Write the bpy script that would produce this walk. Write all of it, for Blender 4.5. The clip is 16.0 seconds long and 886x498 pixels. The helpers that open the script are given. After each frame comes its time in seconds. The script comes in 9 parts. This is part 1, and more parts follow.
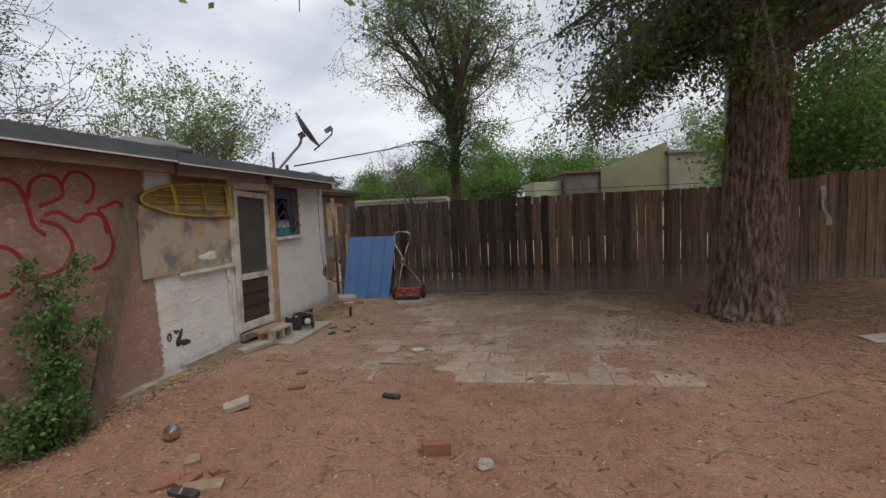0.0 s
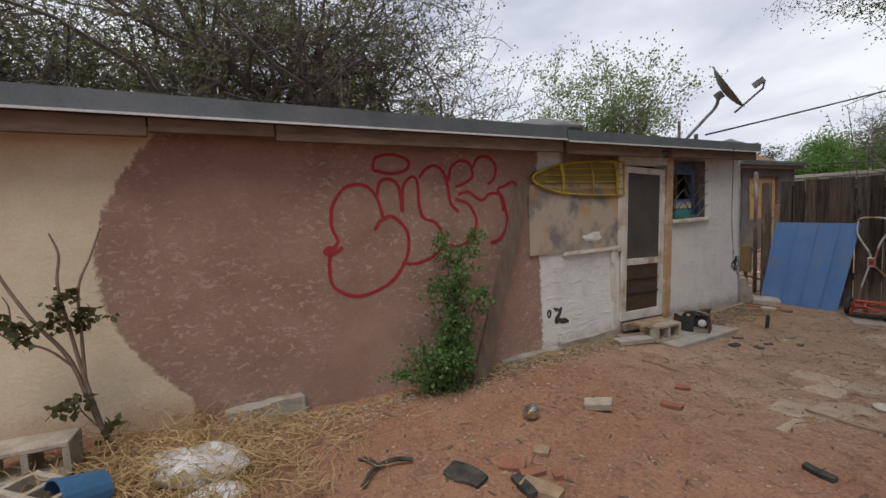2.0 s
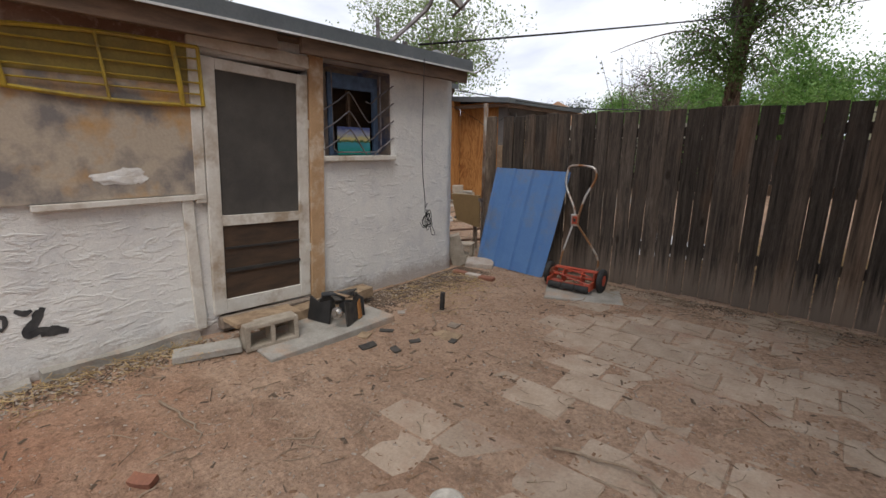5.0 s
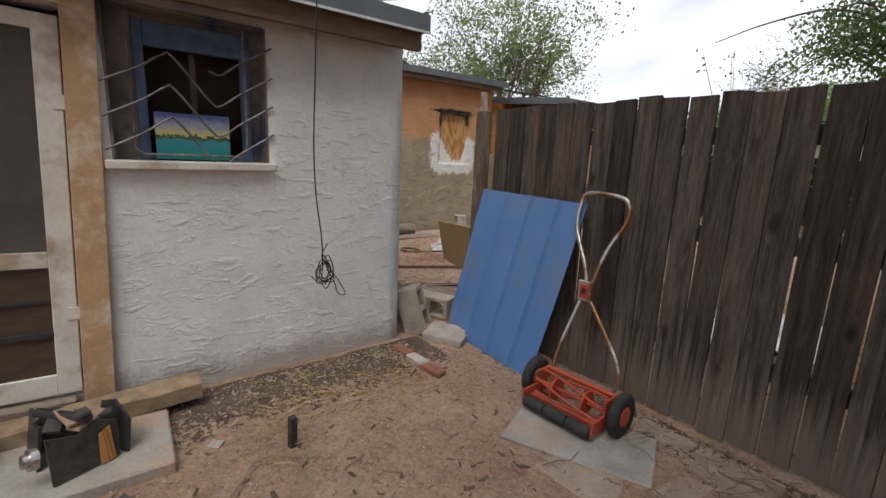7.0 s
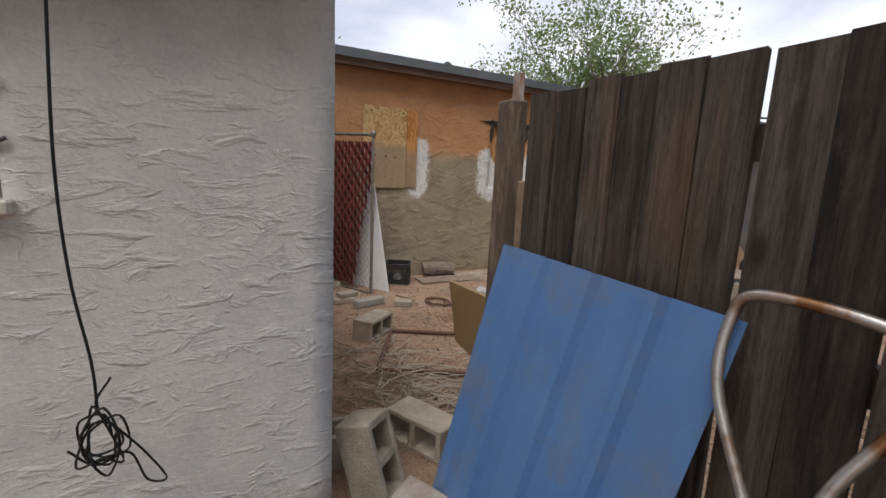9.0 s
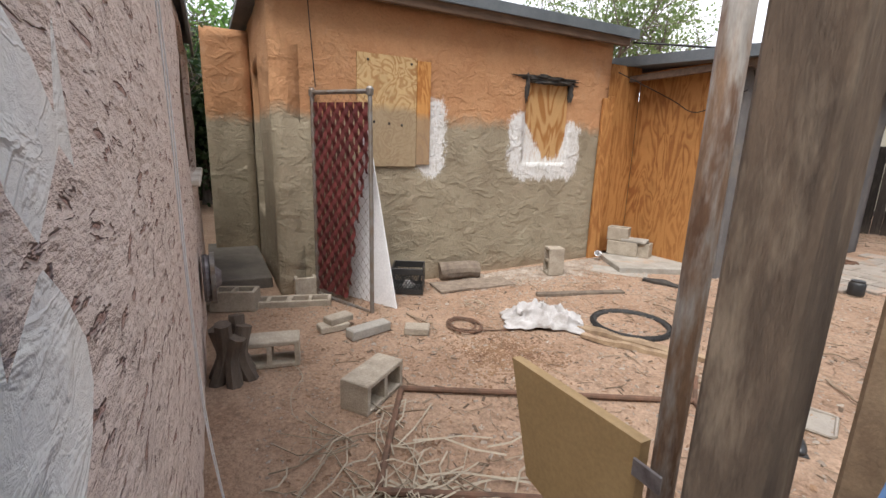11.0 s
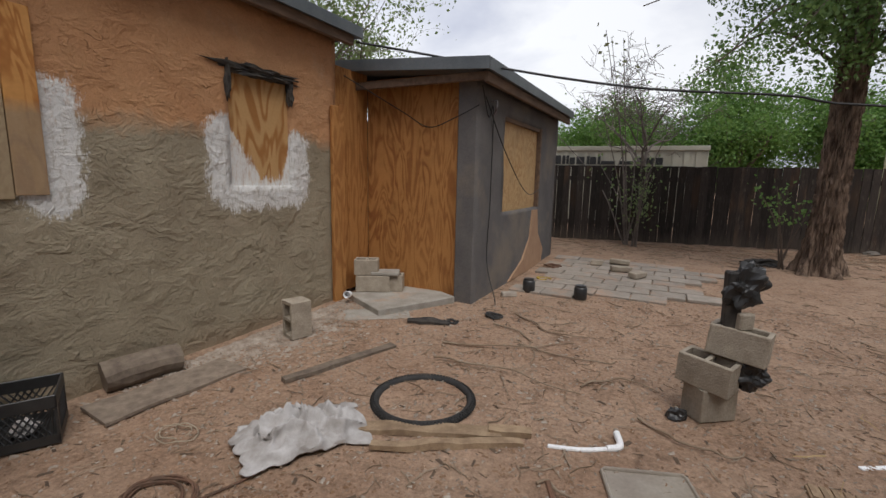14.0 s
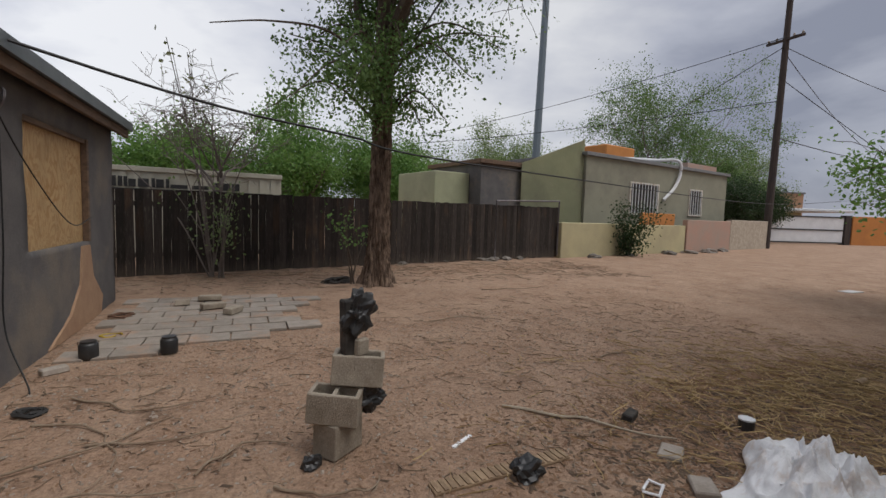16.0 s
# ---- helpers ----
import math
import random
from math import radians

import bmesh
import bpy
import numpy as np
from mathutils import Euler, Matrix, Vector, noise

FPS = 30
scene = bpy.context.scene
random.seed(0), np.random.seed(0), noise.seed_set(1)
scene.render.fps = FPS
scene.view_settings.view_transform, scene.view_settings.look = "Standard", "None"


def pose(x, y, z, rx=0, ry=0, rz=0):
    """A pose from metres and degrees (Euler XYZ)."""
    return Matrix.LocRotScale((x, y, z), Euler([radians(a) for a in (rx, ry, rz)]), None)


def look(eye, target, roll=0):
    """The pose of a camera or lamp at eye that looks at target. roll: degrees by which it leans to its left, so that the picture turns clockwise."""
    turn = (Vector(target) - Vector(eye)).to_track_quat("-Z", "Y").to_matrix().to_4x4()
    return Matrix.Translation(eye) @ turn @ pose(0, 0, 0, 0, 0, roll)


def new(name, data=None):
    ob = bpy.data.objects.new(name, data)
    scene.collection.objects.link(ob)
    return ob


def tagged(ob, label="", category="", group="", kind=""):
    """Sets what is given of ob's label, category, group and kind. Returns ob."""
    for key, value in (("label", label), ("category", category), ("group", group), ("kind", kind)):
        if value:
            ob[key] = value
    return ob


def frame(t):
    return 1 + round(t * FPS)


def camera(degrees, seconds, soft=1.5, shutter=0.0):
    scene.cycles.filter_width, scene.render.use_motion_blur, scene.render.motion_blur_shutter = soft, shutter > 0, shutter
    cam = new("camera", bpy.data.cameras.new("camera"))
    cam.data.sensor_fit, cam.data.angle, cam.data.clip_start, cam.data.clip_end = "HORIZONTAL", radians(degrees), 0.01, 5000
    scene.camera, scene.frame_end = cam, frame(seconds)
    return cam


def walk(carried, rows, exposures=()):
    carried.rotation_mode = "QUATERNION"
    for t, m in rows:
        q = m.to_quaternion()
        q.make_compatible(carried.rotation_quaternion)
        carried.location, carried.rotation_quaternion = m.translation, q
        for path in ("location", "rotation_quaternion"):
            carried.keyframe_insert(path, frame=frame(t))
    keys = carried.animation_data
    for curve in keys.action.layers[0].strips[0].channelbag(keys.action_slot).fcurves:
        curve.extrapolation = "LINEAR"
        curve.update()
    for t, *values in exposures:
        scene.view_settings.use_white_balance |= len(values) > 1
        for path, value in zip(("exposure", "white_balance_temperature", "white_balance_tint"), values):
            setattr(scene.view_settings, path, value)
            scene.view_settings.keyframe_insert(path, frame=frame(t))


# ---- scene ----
cam = camera(89.5, 16.0)
METRES, EYE, TILT, LEAN, TURN = 11.8, 1.65, 0.0, 0.0, 10.0
ROWS = [
    (0.0, 0.0, 0.0, 0.0, -0.24, -4.79, 2.85),
    (0.5, 0.0052, 0.0188, 0.0007, 19.78, -3.83, 1.44),
    (1.0, 0.0071, 0.0201, 0.005, 37.8, -3.64, 1.99),
    (1.5, 0.0014, 0.0303, 0.0025, 47.14, -3.44, 3.6),
    (2.0, -0.0036, 0.0571, -0.0014, 49.11, -4.87, 2.58),
    (2.5, 0.0069, 0.0965, -0.0087, 48.52, -7.38, 1.66),
    (3.0, 0.0117, 0.1434, -0.0117, 38.08, -8.42, 0.82),
    (3.5, 0.0251, 0.1962, -0.015, 24.82, -10.48, -1.78),
    (4.0, 0.033, 0.2404, -0.0152, 23.29, -12.25, -0.62),
    (6.5, 0.0265, 0.4743, -0.0146, 43.53, -11.47, -1.64),
    (7.0, 0.0263, 0.5263, -0.0149, 42.52, -11.79, -2.43),
    (7.5, 0.0192, 0.5655, -0.0122, 43.72, -10.03, -2.53),
    (8.0, 0.0022, 0.6054, -0.0128, 43.96, -8.89, -3.37),
    (8.5, -0.0185, 0.6378, -0.015, 48.5, -9.09, -4.36),
    (9.0, -0.0503, 0.6585, -0.0115, 52.02, -9.59, -2.77),
    (11.5, -0.1837, 0.7468, -0.0133, 52.27, -13.73, -1.58),
    (12.0, -0.2052, 0.767, -0.0136, 45.0, -13.24, -0.62),
    (12.5, -0.2213, 0.7841, -0.0144, 40.28, -11.52, -1.64),
    (13.0, -0.2235, 0.7926, -0.0144, 36.45, -11.44, -1.94),
    (13.5, -0.2273, 0.801, -0.0172, 26.22, -11.02, -4.57),
    (14.0, -0.2463, 0.813, -0.0162, 17.4, -9.23, -1.25),
    (14.5, -0.2569, 0.8269, -0.0141, 10.52, -8.99, 0.26),
    (15.0, -0.2594, 0.8389, -0.0124, 3.2, -7.56, -0.32),
    (15.5, -0.2563, 0.8441, -0.0127, -11.95, -5.75, -0.85),
    (16.0, -0.2566, 0.852, -0.0149, -33.52, -4.5, -1.83),
]
walk(cam, [(t, pose(0, 0, EYE, TILT, LEAN, TURN) @ pose(METRES * x, METRES * y, METRES * z, 90 + pitch, roll, yaw)) for t, x, y, z, yaw, pitch, roll in ROWS],
     [(0.0, 0.1), (1.5, 0.16), (2.5, 0.16), (4.0, 0.42), (6.5, 0.55), (7.0, 0.58), (7.5, 0.48), (9.0, 0.5), (10.2, 0.9), (11.3, 1.4), (11.8, 1.05), (12.5, 0.4), (13.5, 0.4), (14.0, 0.22), (15.0, 0.1), (16.0, 0.02)])

# ---------------------------------------------------------------- sky and sun
SUN_EL, SUN_AZ = 62.0, 135.0
world = bpy.data.worlds.new("overcast_sky")
scene.world = world
world.use_nodes = True
wn, wl = world.node_tree.nodes, world.node_tree.links
wn.clear()
w_out = wn.new("ShaderNodeOutputWorld")
w_bg = wn.new("ShaderNodeBackground")
w_sky = wn.new("ShaderNodeTexSky")
w_sky.sky_type = "NISHITA"
w_sky.sun_disc = False
w_sky.sun_elevation, w_sky.sun_rotation = radians(SUN_EL), radians(SUN_AZ)
w_dim = wn.new("ShaderNodeMix")
w_dim.data_type, w_dim.blend_type = "RGBA", "MULTIPLY"
w_dim.inputs["Factor"].default_value = 1.0
w_dim.inputs["B"].default_value = (0.12, 0.12, 0.12, 1)
wl.new(w_sky.outputs[0], w_dim.inputs["A"])
w_co = wn.new("ShaderNodeTexCoord")
w_map = wn.new("ShaderNodeMapping")
w_map.inputs["Scale"].default_value = (1.0, 1.0, 2.6)
wl.new(w_co.outputs["Generated"], w_map.inputs["Vector"])
w_noise = wn.new("ShaderNodeTexNoise")
w_noise.inputs["Scale"].default_value = 1.7
w_noise.inputs["Detail"].default_value = 7.0
w_noise.inputs["Roughness"].default_value = 0.52
w_noise.inputs["Distortion"].default_value = 0.25
wl.new(w_map.outputs[0], w_noise.inputs["Vector"])
w_ramp = wn.new("ShaderNodeValToRGB")
cr = w_ramp.color_ramp
cr.elements[0].position, cr.elements[0].color = 0.36, (0.35, 0.375, 0.47, 1)
cr.elements[1].position, cr.elements[1].color = 0.64, (0.88, 0.89, 0.925, 1)
e = cr.elements.new(0.48)
e.color = (0.56, 0.585, 0.68, 1)
wl.new(w_noise.outputs[0], w_ramp.inputs[0])
w_mix = wn.new("ShaderNodeMix")
w_mix.data_type = "RGBA"
w_mix.inputs["Factor"].default_value = 0.93
wl.new(w_dim.outputs["Result"], w_mix.inputs["A"])
wl.new(w_ramp.outputs[0], w_mix.inputs["B"])
w_dot = wn.new("ShaderNodeVectorMath")
w_dot.operation = "DOT_PRODUCT"
w_dot.inputs[1].default_value = (-0.8, 0.4, 0.2)
wl.new(w_co.outputs["Generated"], w_dot.inputs[0])
w_side = wn.new("ShaderNodeMapRange")
w_side.inputs["From Min"].default_value, w_side.inputs["From Max"].default_value = -0.7, 0.8
w_side.inputs["To Min"].default_value, w_side.inputs["To Max"].default_value = 0.68, 1.04
wl.new(w_dot.outputs["Value"], w_side.inputs["Value"])
wl.new(w_mix.outputs["Result"], w_bg.inputs["Color"])
wl.new(w_side.outputs[0], w_bg.inputs["Strength"])
w_bg.inputs["Strength"].default_value = 1.0
wl.new(w_bg.outputs[0], w_out.inputs[0])

sun = new("sun", bpy.data.lights.new("sun", "SUN"))
sun.data.energy, sun.data.angle, sun.data.color = 2.0, radians(40), (1.0, 0.975, 0.945)
sun.matrix_world = look((0, 0, 30), (-30 * math.sin(radians(SUN_AZ)) / math.tan(radians(SUN_EL)),
                                    -30 * math.cos(radians(SUN_AZ)) / math.tan(radians(SUN_EL)), 0))

# ---------------------------------------------------------------- materials
def mat(name, base, rough=0.85, metal=0.0, second=None, scale=6.0, low=0.35, high=0.65, grain=0.12, grain_scale=60.0,
        bump=0.3, bump_scale=40.0, bump_dist=0.004, stretch=(1, 1, 1), local=False, spread=0.0, third=None, third_scale=1.3, spec=0.3):
    """Two-scale procedural surface: base mixed with second by coarse noise, third by coarser blotches, fine grain, bump."""
    m = bpy.data.materials.new(name)
    m.use_nodes = True
    n, l = m.node_tree.nodes, m.node_tree.links
    b = n["Principled BSDF"]
    b.inputs["Roughness"].default_value = rough
    b.inputs["Metallic"].default_value = metal
    b.inputs["Specular IOR Level"].default_value = spec
    if local:
        src = n.new("ShaderNodeTexCoord").outputs["Object"]
        if spread:
            info = n.new("ShaderNodeObjectInfo")
            off = n.new("ShaderNodeVectorMath")
            off.operation = "MULTIPLY_ADD"
            off.inputs[1].default_value = (37, 53, 19)
            l.new(info.outputs["Random"], off.inputs[0])
            l.new(src, off.inputs[2])
            src = off.outputs[0]
    else:
        src = n.new("ShaderNodeNewGeometry").outputs["Position"]
    mp = n.new("ShaderNodeMapping")
    mp.inputs["Scale"].default_value = stretch
    l.new(src, mp.inputs["Vector"])

    def noise_node(sc, detail=5.0, rgh=0.6):
        t = n.new("ShaderNodeTexNoise")
        t.inputs["Scale"].default_value, t.inputs["Detail"].default_value, t.inputs["Roughness"].default_value = sc, detail, rgh
        l.new(mp.outputs[0], t.inputs["Vector"])
        return t.outputs[0]

    def ramp(sock, a, z):
        r = n.new("ShaderNodeMapRange")
        r.inputs["From Min"].default_value, r.inputs["From Max"].default_value = a, z
        l.new(sock, r.inputs["Value"])
        return r.outputs[0]

    def blend(fac, a, z, how="MIX"):
        x = n.new("ShaderNodeMix")
        x.data_type, x.blend_type = "RGBA", how
        for key, v in (("Factor", fac), ("A", a), ("B", z)):
            if isinstance(v, (int, float)):
                x.inputs[key].default_value = v
            elif isinstance(v, tuple):
                x.inputs[key].default_value = (*v[:3], 1)
            else:
                l.new(v, x.inputs[key])
        return x.outputs["Result"]

    col = base
    if second:
        col = blend(ramp(noise_node(scale), low, high), base, second)
    if third:
        col = blend(ramp(noise_node(third_scale, 4.0, 0.7), 0.5, 0.68), col, third)
    if grain:
        g = n.new("ShaderNodeMapRange")
        g.inputs["To Min"].default_value, g.inputs["To Max"].default_value = 1 - grain * 2.2, 1 + grain * 2.2
        l.new(noise_node(grain_scale, 3.0, 0.7), g.inputs["Value"])
        cmb = n.new("ShaderNodeCombineColor")
        for k in range(3):
            l.new(g.outputs[0], cmb.inputs[k])
        col = blend(1.0, col, cmb.outputs[0], "MULTIPLY")
    if spread:
        info = n.new("ShaderNodeObjectInfo")
        g = n.new("ShaderNodeMapRange")
        g.inputs["To Min"].default_value, g.inputs["To Max"].default_value = 1 - spread, 1 + spread
        l.new(info.outputs["Random"], g.inputs["Value"])
        cmb = n.new("ShaderNodeCombineColor")
        for k in range(3):
            l.new(g.outputs[0], cmb.inputs[k])
        col = blend(1.0, col, cmb.outputs[0], "MULTIPLY")
    if isinstance(col, tuple):
        b.inputs["Base Color"].default_value = (*col[:3], 1)
    else:
        l.new(col, b.inputs["Base Color"])
    if bump:
        bp = n.new("ShaderNodeBump")
        bp.inputs["Strength"].default_value, bp.inputs["Distance"].default_value = bump, bump_dist
        l.new(noise_node(bump_scale, 6.0, 0.65), bp.inputs["Height"])
        l.new(bp.outputs[0], b.inputs["Normal"])
    return m


class Nodes:
    """Small node-writing helper for the surfaces that need masks."""

    def __init__(self, name, rough=0.9):
        self.m = bpy.data.materials.new(name)
        self.m.use_nodes = True
        self.n, self.l = self.m.node_tree.nodes, self.m.node_tree.links
        self.b = self.n["Principled BSDF"]
        self.b.inputs["Roughness"].default_value = rough
        self.b.inputs["Specular IOR Level"].default_value = 0.25
        self.pos = self.n.new("ShaderNodeNewGeometry").outputs["Position"]
        sp = self.n.new("ShaderNodeSeparateXYZ")
        self.l.new(self.pos, sp.inputs[0])
        self.x, self.y, self.z = sp.outputs[0], sp.outputs[1], sp.outputs[2]

    def put(self, sock, v):
        if isinstance(v, (int, float)):
            sock.default_value = v
        elif isinstance(v, tuple):
            sock.default_value = (*v[:3], 1) if len(sock.default_value) == 4 else v
        else:
            self.l.new(v, sock)

    def math(self, op, a, c=0.0, clamp=False):
        k = self.n.new("ShaderNodeMath")
        k.operation, k.use_clamp = op, clamp
        self.put(k.inputs[0], a), self.put(k.inputs[1], c)
        return k.outputs[0]

    def noise(self, sc, detail=5.0, rgh=0.6, stretch=(1, 1, 1), distort=0.0):
        mp = self.n.new("ShaderNodeMapping")
        mp.inputs["Scale"].default_value = stretch
        self.l.new(self.pos, mp.inputs["Vector"])
        t = self.n.new("ShaderNodeTexNoise")
        t.inputs["Scale"].default_value, t.inputs["Detail"].default_value, t.inputs["Roughness"].default_value = sc, detail, rgh
        t.inputs["Distortion"].default_value = distort
        self.l.new(mp.outputs[0], t.inputs["Vector"])
        return t.outputs[0]

    def step(self, v, a, z):
        r = self.n.new("ShaderNodeMapRange")
        self.put(r.inputs["Value"], v)
        r.inputs["From Min"].default_value, r.inputs["From Max"].default_value = a, z
        return r.outputs[0]

    def mix(self, fac, a, z, how="MIX"):
        x = self.n.new("ShaderNodeMix")
        x.data_type, x.blend_type = "RGBA", how
        self.put(x.inputs["Factor"], fac), self.put(x.inputs["A"], a), self.put(x.inputs["B"], z)
        return x.outputs["Result"]

    def grey(self, v):
        c = self.n.new("ShaderNodeCombineColor")
        for k in range(3):
            self.put(c.inputs[k], v)
        return c.outputs[0]

    def grain(self, col, sc, amount):
        g = self.n.new("ShaderNodeMapRange")
        g.inputs["To Min"].default_value, g.inputs["To Max"].default_value = 1 - amount * 2, 1 + amount * 2
        self.l.new(self.noise(sc, 4.0, 0.7), g.inputs["Value"])
        return self.mix(1.0, col, self.grey(g.outputs[0]), "MULTIPLY")

    def done(self, col, height=None, strength=0.5, dist=0.01):
        self.put(self.b.inputs["Base Color"], col)
        if height is not None:
            bp = self.n.new("ShaderNodeBump")
            bp.inputs["Strength"].default_value, bp.inputs["Distance"].default_value = strength, dist
            self.put(bp.inputs["Height"], height)
            self.l.new(bp.outputs[0], self.b.inputs["Normal"])
        return self.m


def make_plaster_front():
    """Front wall: cream, then a brown painted patch with a ragged round edge, then white."""
    k = Nodes("plaster_front")
    wob = k.math("MULTIPLY", k.math("SUBTRACT", k.noise(7.0, 6.0, 0.7), 0.5), 0.26)
    fine = k.math("MULTIPLY", k.math("SUBTRACT", k.noise(38.0, 3.0, 0.7), 0.5), 0.22)
    wob = k.math("ADD", wob, fine)
    dz = k.math("SUBTRACT", k.z, 1.35)
    bow = k.math("MINIMUM", k.math("MULTIPLY", k.math("MULTIPLY", dz, dz), 0.52), 0.46)
    edge = k.math("SUBTRACT", k.math("SUBTRACT", k.y, 0.2), bow)
    brown_in = k.step(k.math("ADD", edge, k.math("MULTIPLY", wob, 0.35)), -0.012, 0.012)
    white_in = k.step(k.math("ADD", k.math("SUBTRACT", k.y, 3.93), k.math("MULTIPLY", wob, 0.5)), -0.012, 0.012)
    tan_above = k.math("MULTIPLY", k.step(k.math("ADD", k.z, wob), 2.02, 2.05), k.math("LESS_THAN", k.y, 5.25))
    tan_above = k.math("MULTIPLY", tan_above, k.step(k.y, 4.22, 4.3))
    white_in = k.math("SUBTRACT", white_in, tan_above, True)
    brown = k.mix(k.step(k.noise(2.2, 5.0, 0.65), 0.35, 0.7), (0.265, 0.163, 0.122), (0.355, 0.23, 0.178))
    flake = k.step(k.noise(21.0, 5.0, 0.7, (1, 0.8, 1.3), 0.5), 0.54, 0.61)
    area = k.step(k.noise(1.3, 4.0, 0.6), 0.32, 0.55)
    brown = k.mix(k.math("MULTIPLY", k.math("MULTIPLY", flake, area), 0.7), brown, (0.47, 0.345, 0.285))
    scuff = k.step(k.noise(3.4, 6.0, 0.75, (1, 1.2, 0.6)), 0.55, 0.75)
    brown = k.mix(k.math("MULTIPLY", scuff, 0.35), brown, (0.24, 0.15, 0.115))
    cream = k.mix(k.step(k.noise(3.0), 0.35, 0.7), (0.62, 0.52, 0.37), (0.70, 0.60, 0.45))
    dust = k.step(k.math("ADD", k.z, k.math("MULTIPLY", wob, 1.6)), 0.55, 0.36)
    cream = k.mix(k.math("MULTIPLY", dust, 0.55), cream, (0.42, 0.24, 0.15))
    white = k.mix(k.step(k.noise(4.5, 6.0, 0.7), 0.45, 0.75), (0.70, 0.68, 0.64), (0.57, 0.56, 0.55))
    soot = k.step(k.math("ADD", k.noise(3.1, 5.0, 0.7, (1, 1.2, 0.7)), k.math("MULTIPLY", k.z, 0.02)), 0.66, 0.8)
    white = k.mix(k.math("MULTIPLY", soot, 0.5), white, (0.36, 0.36, 0.39))
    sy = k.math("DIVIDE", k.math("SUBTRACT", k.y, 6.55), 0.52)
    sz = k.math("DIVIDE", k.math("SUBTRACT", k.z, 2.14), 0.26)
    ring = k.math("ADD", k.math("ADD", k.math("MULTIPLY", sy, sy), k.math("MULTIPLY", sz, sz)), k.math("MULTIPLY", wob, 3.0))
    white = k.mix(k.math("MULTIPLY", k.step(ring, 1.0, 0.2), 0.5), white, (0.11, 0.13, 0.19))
    splash = k.step(k.math("ADD", k.z, k.math("MULTIPLY", wob, 0.9)), 0.2, 0.08)
    white = k.mix(k.math("MULTIPLY", splash, 0.6), white, (0.28, 0.2, 0.15))
    col = k.mix(brown_in, cream, brown)
    col = k.mix(white_in, col, white)
    col = k.grain(col, 70.0, 0.1)
    trowel = k.noise(8.0, 4.0, 0.6, (1, 0.8, 2.0), 0.5)
    rough = k.noise(28.0, 5.0, 0.7, (1, 0.7, 1.3), 0.4)
    curl = k.math("ABSOLUTE", k.math("SUBTRACT", k.noise(6.5, 3.0, 0.55, (1, 0.75, 1.6), 0.9), 0.5))
    lip = k.math("MULTIPLY", k.step(curl, 0.035, 0.0), k.step(k.noise(3.1, 5.0, 0.65), 0.5, 0.68))
    h = k.math("ADD", k.math("MULTIPLY", k.step(trowel, 0.52, 0.68), k.math("ADD", k.math("MULTIPLY", white_in, 0.4), 0.1)), k.math("MULTIPLY", rough, 0.4))
    h = k.math("ADD", h, k.math("MULTIPLY", lip, k.math("ADD", k.math("MULTIPLY", white_in, 0.22), 0.08)))
    return k.done(col, h, 0.62, 0.018)


